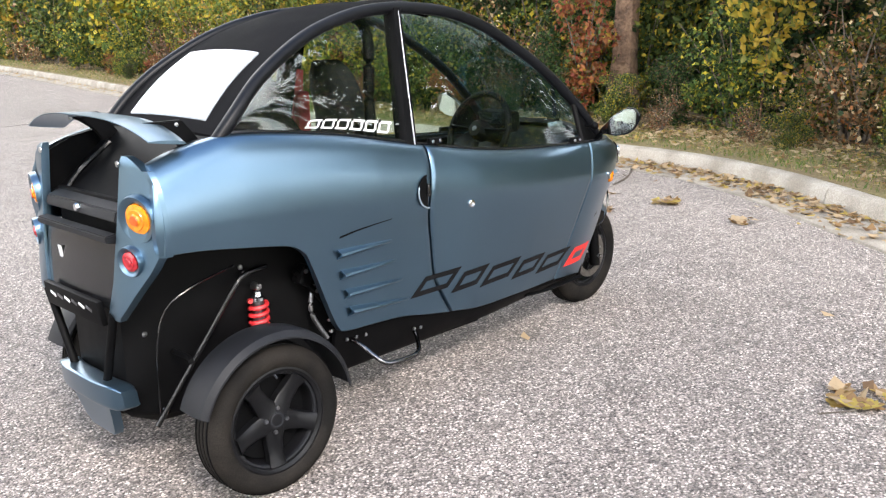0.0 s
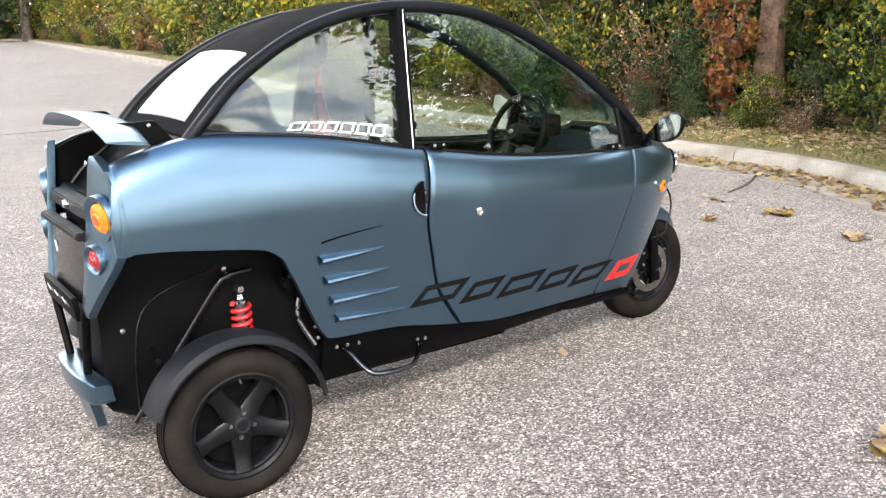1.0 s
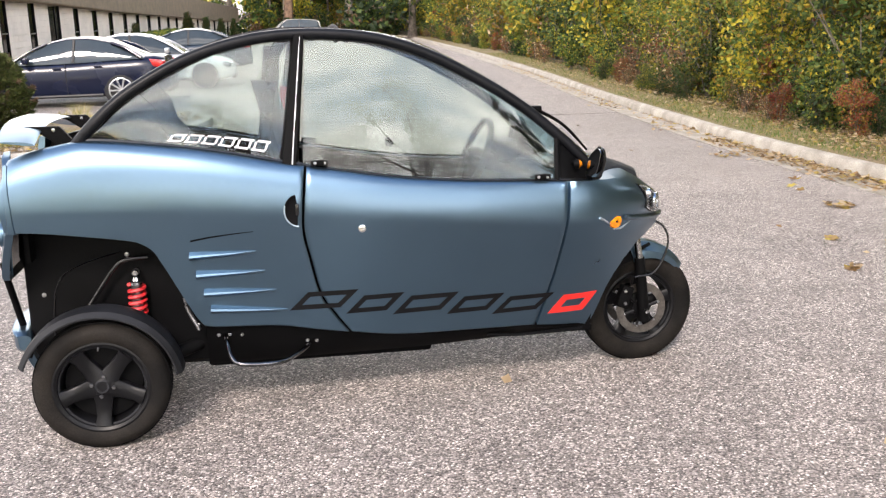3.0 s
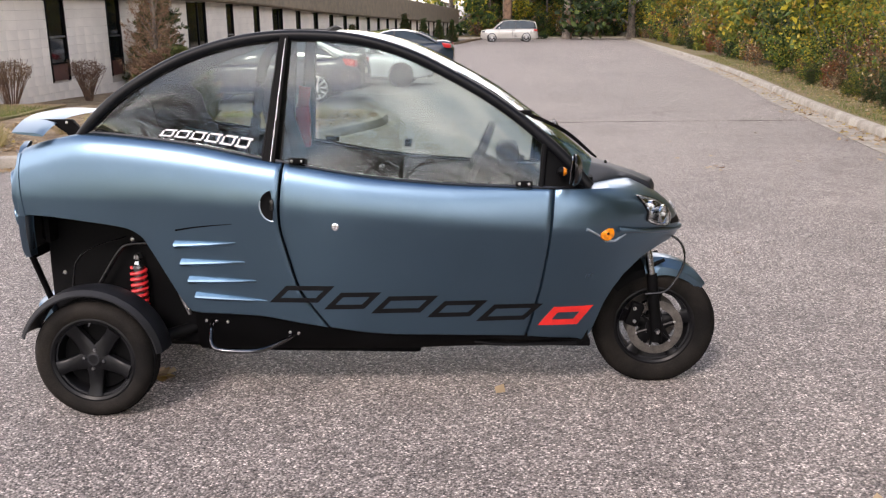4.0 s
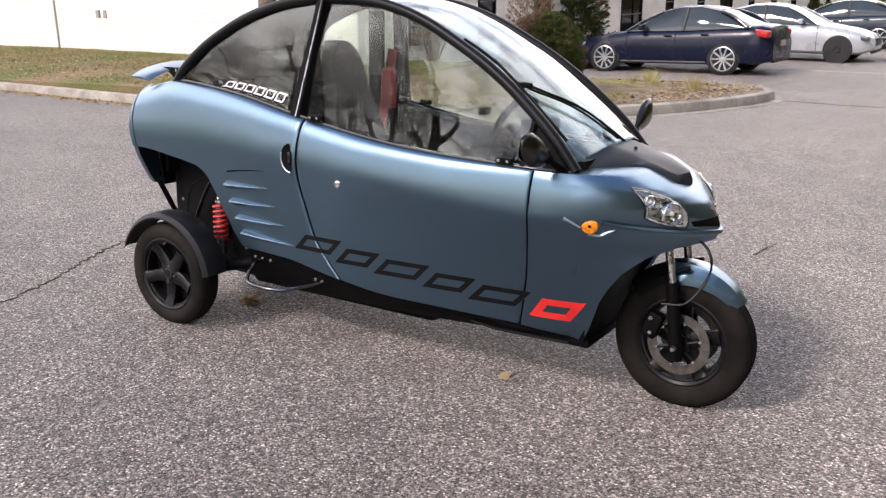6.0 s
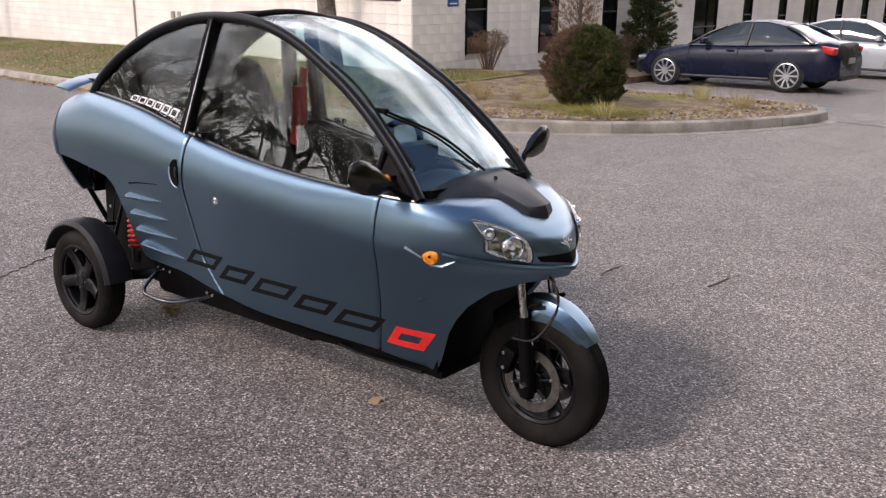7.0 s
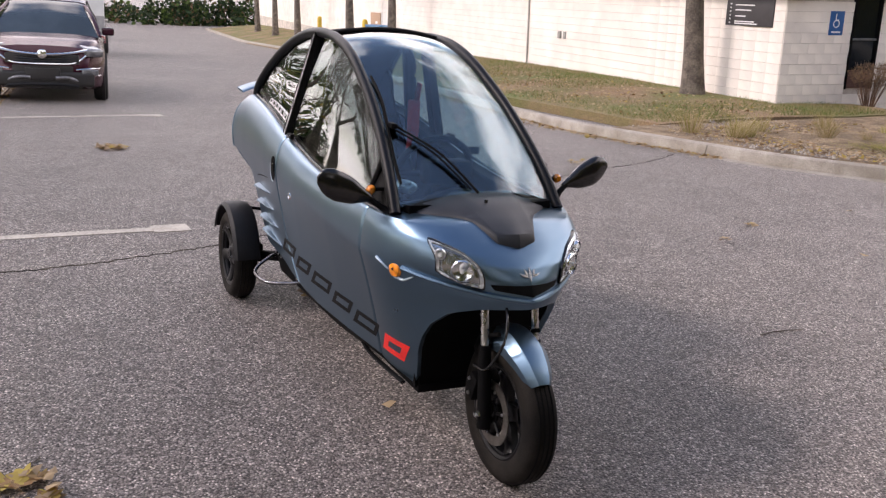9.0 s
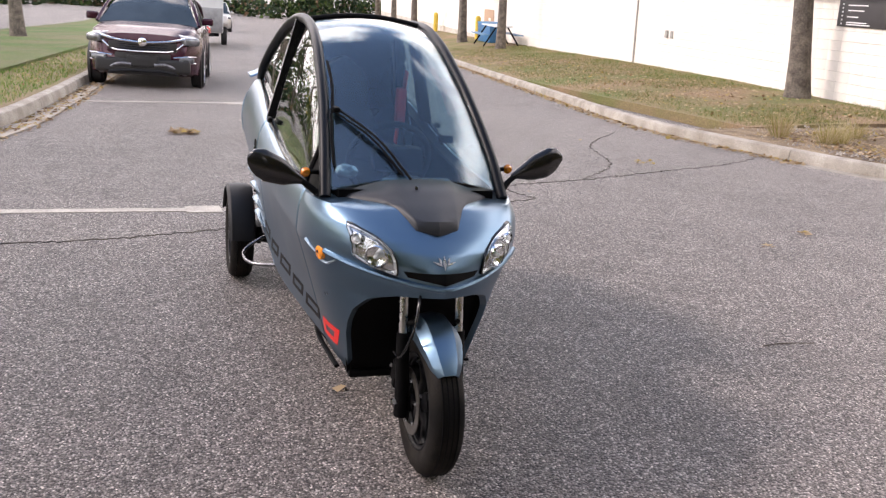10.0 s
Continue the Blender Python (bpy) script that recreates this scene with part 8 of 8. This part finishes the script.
# ---- grass, litter, pebbles ----
def blades(name, places, height, mat, seed, label, category, spread=0.02):
    rng = np.random.default_rng(seed)
    c = np.asarray(places, float)
    n = len(c)
    a = rng.uniform(0, 2 * math.pi, n)
    side = np.stack([np.cos(a), np.sin(a), np.zeros(n)], 1)
    tip = np.stack([rng.normal(size=n) * 0.45, rng.normal(size=n) * 0.45, np.ones(n)], 1)
    h = (height * rng.uniform(0.5, 1.3, n))[:, None]
    w = 0.0045 + 0.03 * height * 0.3
    v = np.stack([c - side * w, c + side * w, c + tip * h], 1).reshape(-1, 3)
    me = bpy.data.meshes.new(name)
    me.from_pydata(v.tolist(), [], np.arange(n * 3).reshape(-1, 3).tolist())
    me.materials.append(mat)
    return tagged(new(name, me), label, category, kind="stuff")


g_rng = np.random.default_rng(301)
pts = []
for k in range(26000):
    s = start - 3 + (45 if k % 3 else 20) * g_rng.uniform()
    x, y, z = beside(s, g_rng.uniform(0.18, 1.7))
    pts.append((x, y, z + 0.005))
blades("verge_grass", pts, 0.055, GRASS_BLADE, 302, "short patchy grass on the verge", "grass")
pts = []
for k in range(42000):
    x = -6.8 - 26 * g_rng.uniform() ** 1.5
    ky = float(np.interp(x, NORTH[:170, 0], NORTH[:170, 1])) + 0.2
    y = ky + (wall_line_front(x) - ky) * g_rng.uniform() ** 0.8 if x < -8.6 else ky + (13.2 - ky) * g_rng.uniform()
    if math.hypot(x + 10.5, y - 10.6) > 1.4 + 0.8 * g_rng.uniform() and noise.noise((x * 0.5, y * 0.7, 3)) > -0.5 + 0.6 * g_rng.uniform():
        pts.append((x, y, lawn_height(x, y) + 0.004))
blades("lawn_grass", pts, 0.05, GRASS_BLADE, 303, "short green-brown lawn grass", "grass")
pts = []
for k in range(22000):
    s = start - 4 - (start - 70) * g_rng.uniform() ** 1.6 if k % 2 else 60 + (start - 62) * g_rng.uniform()
    x, y, z = beside(s, g_rng.uniform(0.2, 3.2))
    pts.append((x, y, z + 0.005))
blades("lawn_grass", pts, 0.06, GRASS_GREEN, 304, "short green lawn grass beside the drive", "grass")


def tuft(label, seed, height, spread, count, mat):
    rng = np.random.default_rng(seed)
    base = thing("grass_tuft", label, "ornamental grass", group="grass tufts in the bed")
    c = np.stack([rng.normal(size=count) * spread, rng.normal(size=count) * spread, np.zeros(count)], 1)
    out = c / np.maximum(0.02, np.linalg.norm(c, axis=1))[:, None]
    tip = c * 2.2 + out * height * 0.45 * rng.uniform(0, 1, count)[:, None] + np.stack([np.zeros(count), np.zeros(count), height * rng.uniform(0.5, 1.1, count)], 1)
    a = rng.uniform(0, 2 * math.pi, count)
    side = np.stack([np.cos(a), np.sin(a), np.zeros(count)], 1) * 0.0018
    mid = (c + tip) / 2 + (0, 0, height * 0.12)
    v = np.stack([c - side, c + side, mid + side, mid - side, tip], 1).reshape(-1, 3)
    f = []
    for i in range(count):
        o = i * 5
        f += [(o, o + 1, o + 2, o + 3), (o + 3, o + 2, o + 4)]
    me = bpy.data.meshes.new("grass_clump")
    me.from_pydata(v.tolist(), [], f)
    me.materials.append(mat)
    ob = new("grass_clump", me)
    ob.parent = base
    return base


tuft_a, tuft_b = tuft("straw-coloured ornamental grass tuft in the bed", 311, 0.30, 0.055, 210, STRAW), tuft("low mossy yellow-green mat in the bed", 313, 0.10, 0.20, 1300, MOSS)
tuft_a.matrix_basis = Matrix.Translation((-5.2, 8.0, bed_z(-5.2, 8.0)))
tuft_b.matrix_basis = Matrix.Translation((-2.2, 8.9, bed_z(-2.2, 8.9)))
t_rng = random.Random(5)
for k in range(26):
    x, y = t_rng.uniform(-5.6, -1.0), t_rng.uniform(7.6, 12.6)
    if y < np.interp(x, NORTH[150:222, 0], NORTH[150:222, 1]) + 0.55 or math.hypot(x + 3.05, y - 9.55) < 0.7:
        continue
    if k % 2 or x < -3.6:
        copy_thing(tuft_a, rooted(x, y, bed_z(x, y) - 0.01, k, t_rng.uniform(0.5, 1.0)))
    elif k % 4 == 0:
        copy_thing(tuft_b, rooted(x, y, bed_z(x, y) - 0.01, k, t_rng.uniform(0.5, 0.9)))
for x, y in ((-5.6, 7.4), (-4.9, 7.6)):
    copy_thing(tuft_a, rooted(x, y, lawn_height(x, y) if x < -6.9 else bed_z(x, y), int(-x * 7), t_rng.uniform(0.9, 1.2)))

p_rng = np.random.default_rng(321)
verts, faces = [], []
for k in range(8000):
    x, y = p_rng.uniform(-6.7, -0.5), p_rng.uniform(7.0, 13.1)
    edge = float(np.interp(x, NORTH[150:222, 0], NORTH[150:222, 1]))
    if y < edge + 0.25 or y > edge + 3.4 or x < -4.3 and p_rng.uniform() < 0.75:
        continue
    r = p_rng.uniform(0.009, 0.026)
    z = bed_z(x, y) - 0.03
    q = [(x + r * math.cos(a), y + r * math.sin(a) * 0.8, z + 0.01) for a in (0.3, 1.9, 3.4, 5.0)]
    o = len(verts)
    verts += q + [(x + r * 0.1, y, z + 0.02 + r * 0.8)]
    faces += [(o, o + 1, o + 4), (o + 1, o + 2, o + 4), (o + 2, o + 3, o + 4), (o + 3, o, o + 4)]
me = bpy.data.meshes.new("pebbles")
me.from_pydata(verts, [], faces)
me.materials.append(PALE_STONE)
tagged(new("pebbles", me), "pale pebbles and chips in the planting bed", "pebbles", kind="stuff")

l_rng = np.random.default_rng(331)
pts = []
for k in range(17000):
    s = start - 6 + (40 if k % 2 else 16) * l_rng.uniform()
    u = l_rng.uniform()
    if u < 0.12:
        x, y, z = beside(s, -0.02 - 0.42 * l_rng.uniform() ** 2.2)
        z = lot_height(x, y) + 0.018 + 0.03 * l_rng.uniform() ** 2
    elif u < 0.9975:
        x, y, z = beside(s, 0.25 + 2.6 * l_rng.uniform() ** 0.7)
        z += 0.03
    else:
        x, y, z = beside(s, -0.5 - 3.0 * l_rng.uniform() ** 2)
        z = lot_height(x, y) + 0.012
    pts.append((x, y, z))
for k in range(1100):
    x, y, z = beside(start + 2.5 + 9 * l_rng.uniform(), -0.02 - 0.34 * l_rng.uniform() ** 1.7)
    pts.append((x, y, lot_height(x, y) + 0.015 + 0.04 * l_rng.uniform() ** 2))
for k in range(2200):
    s = start - 5 - 18 * l_rng.uniform()
    off = -0.03 - 0.32 * l_rng.uniform() ** 1.5 if k % 3 else 0.3 + 3.0 * l_rng.uniform()
    x, y, z = beside(s, off)
    pts.append((x, y, lot_height(x, y) + 0.018 if off < 0 else z + 0.035))
for k in range(5200):
    x, y = l_rng.uniform(-6.0, -0.6), l_rng.uniform(7.2, 12.8)
    if np.interp(x, NORTH[150:222, 0], NORTH[150:222, 1]) + 0.25 < y:
        pts.append((x, y, bed_height(x, y, 0.18) + 0.004))
for k in range(5200):
    i = l_rng.integers(60, 200)
    f = l_rng.uniform()
    p = NORTH[i] * (1 - f) + NORTH[i + 1] * f + normals(NORTH)[i] * -0.09 * l_rng.uniform(0, 1.6) * l_rng.uniform(0.5, 2.2)
    pts.append((p[0], p[1], lot_height(*p) + 0.02))
for k in range(5200):
    x, y, z = beside(start + 22 * l_rng.uniform(), 0.85 + 0.95 * l_rng.uniform() ** 0.8)
    pts.append((x, y, z + 0.02 + 0.05 * l_rng.uniform() ** 2))
for k in range(2600):
    x = -6.8 - 22 * l_rng.uniform()
    y = 7.5 + 4.0 * l_rng.uniform()
    if y < wall_line_front(x) - 0.2 and y > np.interp(x, NORTH[:170, 0], NORTH[:170, 1]) + 0.3:
        pts.append((x, y, lawn_height(x, y) + 0.03))
for cx, cy, n, r in ((1.84, -1.56, 14, 0.12), (4.72, 0.97, 22, 0.10), (4.44, 0.20, 14, 0.09), (5.42, 3.10, 22, 0.12), (4.2, 1.15, 5, 0.05), (-5.43, -0.61, 70, 0.16), (-0.37, 3.36, 5, 0.04), (-0.77, 4.0, 4, 0.04), (-3.95, 4.36, 14, 0.10), (0.10, -0.10, 8, 0.05), (4.09, 6.45, 10, 0.12), (6.2, 6.4, 30, 0.25), (6.9, 9.5, 40, 0.35), (7.6, 14.0, 50, 0.5), (-0.4, 11.9, 50, 0.22), (3.2, -1.35, 3, 0.08)):
    for k in range(n):
        a, q = l_rng.uniform(0, 6.28), r * l_rng.uniform() ** 0.6
        x, y = cx + q * math.cos(a), cy + q * math.sin(a)
        pts.append((x, y, lot_height(x, y) + 0.015 + 0.03 * l_rng.uniform()))
for k in range(16):
    x, y = l_rng.uniform(-8, 6), l_rng.uniform(2.2, 12)
    if x > 0 or y < np.interp(x, NORTH[:222, 0], NORTH[:222, 1]) - 0.2:
        pts.append((x, y, lot_height(x, y) + 0.010))
tagged(scattered("fallen_leaves", pts, 0.055, LEAF_FALLEN, None, 333, 0.80, 1.3), "dry tan and yellow fallen leaves", "fallen leaves", kind="stuff")

# single broad leaves on the lot
def broad_leaf(label, seed):
    """A dry lobed leaf, curled along its rib, with its stalk."""
    rng = random.Random(seed)
    base = thing("fallen_leaf", label, "leaf", group="single leaves on the asphalt")
    bm = bmesh.new()
    curl, roll = rng.uniform(4, 9), rng.uniform(2, 6)
    rise = lambda x, y: curl * y * y + roll * max(0, x) ** 2 + 0.004
    hub = bm.verts.new((0, 0, rise(0, 0)))
    ring = []
    for k in range(20):
        a = 2 * math.pi * k / 20
        r = 0.030 + 0.026 * abs(math.cos(2.5 * a)) ** 1.5 + rng.uniform(-0.004, 0.004)
        x, y = r * 1.15 * math.cos(a), r * math.sin(a)
        ring.append(bm.verts.new((x, y, rise(x, y))))
    for k in range(20):
        bm.faces.new((hub, ring[k], ring[(k + 1) % 20]))
    part("blade", bm, LEAF_FALLEN, base)
    part("stalk", tube([(-0.05, 0, 0.004), (-0.09, 0.008, 0.006)], 0.0012, 5), BARK, base)
    return base


LEAVES = [broad_leaf("dry curled tan leaf on the asphalt", 3), broad_leaf("dry yellow-brown leaf on the asphalt", 8), broad_leaf("curled brown leaf on the asphalt", 21)]
leaf_rng = random.Random(12)
leaf_count = 0
for cx, cy, count, r in ((1.84, -1.56, 13, 0.12), (4.72, 0.97, 5, 0.09), (4.44, 0.20, 3, 0.07), (5.42, 3.10, 5, 0.12), (4.2, 1.15, 2, 0.04), (3.2, -1.35, 1, 0.05), (-5.43, -0.61, 6, 0.15), (0.10, -0.10, 2, 0.04), (-0.4, 11.9, 4, 0.2), (5.0, 2.0, 4, 0.5), (5.6, 4.5, 5, 0.6)):
    for k in range(count):
        a, q = leaf_rng.uniform(0, 6.28), r * leaf_rng.uniform(0, 1) ** 0.5
        x, y = cx + q * math.cos(a), cy + q * math.sin(a)
        m = Matrix.Translation((x, y, lot_height(x, y) + 0.002 + (0.018 * leaf_rng.random() if count > 4 else 0))) @ Euler((leaf_rng.uniform(-0.25, 0.25), leaf_rng.uniform(-0.25, 0.25), leaf_rng.uniform(0, 6.28))).to_matrix().to_4x4() @ Matrix.Scale(leaf_rng.uniform(0.6, 1.1), 4)
        if leaf_count < 3:
            LEAVES[leaf_count].matrix_basis = m
        else:
            copy_thing(LEAVES[leaf_count % 3], m).matrix_basis = m
        leaf_count += 1

for pts, r in ((((1.36, 2.05), (1.34, 2.18), (1.36, 2.36)), 0.004), (((1.93, 2.30), (1.95, 2.52), (1.90, 2.72)), 0.005), (((2.75, 4.15), (3.0, 4.22), (3.1, 4.30)), 0.004), (((6.15, 2.2), (5.6, 1.9), (5.15, 1.75)), 0.012), (((1.62, -1.49), (1.74, -1.58), (1.86, -1.63)), 0.0035)):
    stick = thing("stick", "thin broken twig lying on the asphalt", "twig", group="twigs on the asphalt")
    part("wood", tube([(x, y, lot_height(x, y) + r + 0.002) for x, y in pts], (r, r * 0.5), 6), BARK, stick)
    mid = pts[len(pts) // 2]
    part("side_twig", tube([(mid[0], mid[1], lot_height(*mid) + r), (mid[0] + 0.05, mid[1] + 0.09, lot_height(*mid) + 0.02)], (r * 0.6, r * 0.3), 5), BARK, stick)


# ---- blocks of the office wall ----
def unit_block(w, h):
    bm = box((0.032, w, h), (0, 0, 0), 0.003, 1)
    me = bpy.data.meshes.new("block")
    bmesh.ops.recalc_face_normals(bm, faces=bm.faces)
    bm.to_mesh(me)
    bm.free()
    me.materials.append(BLOCK)
    return me


BLOCK_ME = unit_block(0.3985, 0.194)
turn_side, turn_front = Matrix.Rotation(-math.atan(0.1), 4, "Z"), Matrix.Rotation(-math.atan(0.1) - math.pi / 2, 4, "Z")
rest_v, rest_f = [], []


def rest_piece(p0, p1, out, z0, z1):
    """A length of a course, joined into the rest of the wall."""
    o = len(rest_v)
    (x0, y0), (x1, y1) = p0, p1
    ox, oy = out
    for px, py in ((x0, y0), (x1, y1)):
        for d in (0.0, 0.032):
            for z in (z0, z1):
                rest_v.append((px - ox * d, py - oy * d, z))
    rest_f.extend([(o, o + 4, o + 5, o + 1), (o + 1, o + 5, o + 7, o + 3), (o, o + 2, o + 6, o + 4), (o, o + 1, o + 3, o + 2), (o + 4, o + 6, o + 7, o + 5)])


blocks = 0
for c in range(16):
    z = -0.75 + 0.2 * c + 0.1
    if z > 1.75:
        break
    for a, b in course_runs(z, 12.0, 83.0):
        y = a + (0.2 if c % 2 and a == 12.0 else 0.0)
        if y > a:
            rest_piece((wall_line_side(a) + 0.016, a), (wall_line_side(y) + 0.016, y - 0.002), (0.995, -0.0995), z - 0.097, z + 0.097)
        while y < b - 0.01:
            e = min(b, y + 0.398)
            if z < eave((y + e) / 2) and z > base_side(y) - 0.35:
                if e - y > 0.396 and y < 18.2 and blocks < 200:
                    ob = new("block", BLOCK_ME)
                    ob.parent = office
                    ob.matrix_basis = Matrix.Translation((wall_line_side((y + e) / 2), (y + e) / 2, z)) @ turn_side
                    blocks += 1
                else:
                    rest_piece((wall_line_side(y) + 0.016, y), (wall_line_side(e - 0.002) + 0.016, e - 0.002), (0.995, -0.0995), z - 0.097, z + 0.097)
            y = e
    x = -8.6
    k = 0
    while x > -79:
        step = 0.398 if x > -14 else 1.6
        mid = x - step / 2
        if z > base_front(mid) - 0.30:
            if x > -13 and blocks < 300 and step < 1:
                ob = new("block", BLOCK_ME)
                ob.parent = office
                ob.matrix_basis = Matrix.Translation((mid, wall_line_front(mid), z)) @ turn_front
                blocks += 1
            else:
                rest_piece((x, wall_line_front(x) - 0.016), (x - step + 0.002, wall_line_front(x - step + 0.002) - 0.016), (-0.0995, -0.995), z - 0.097, z + 0.097)
        x -= step
        k += 1
me = bpy.data.meshes.new("blocks_beyond")
me.from_pydata(rest_v, [], rest_f)
me.materials.append(BLOCK_JOIN)
ob = new("blocks_beyond", me)
ob.parent = office
tagged(ob, kind="stuff")
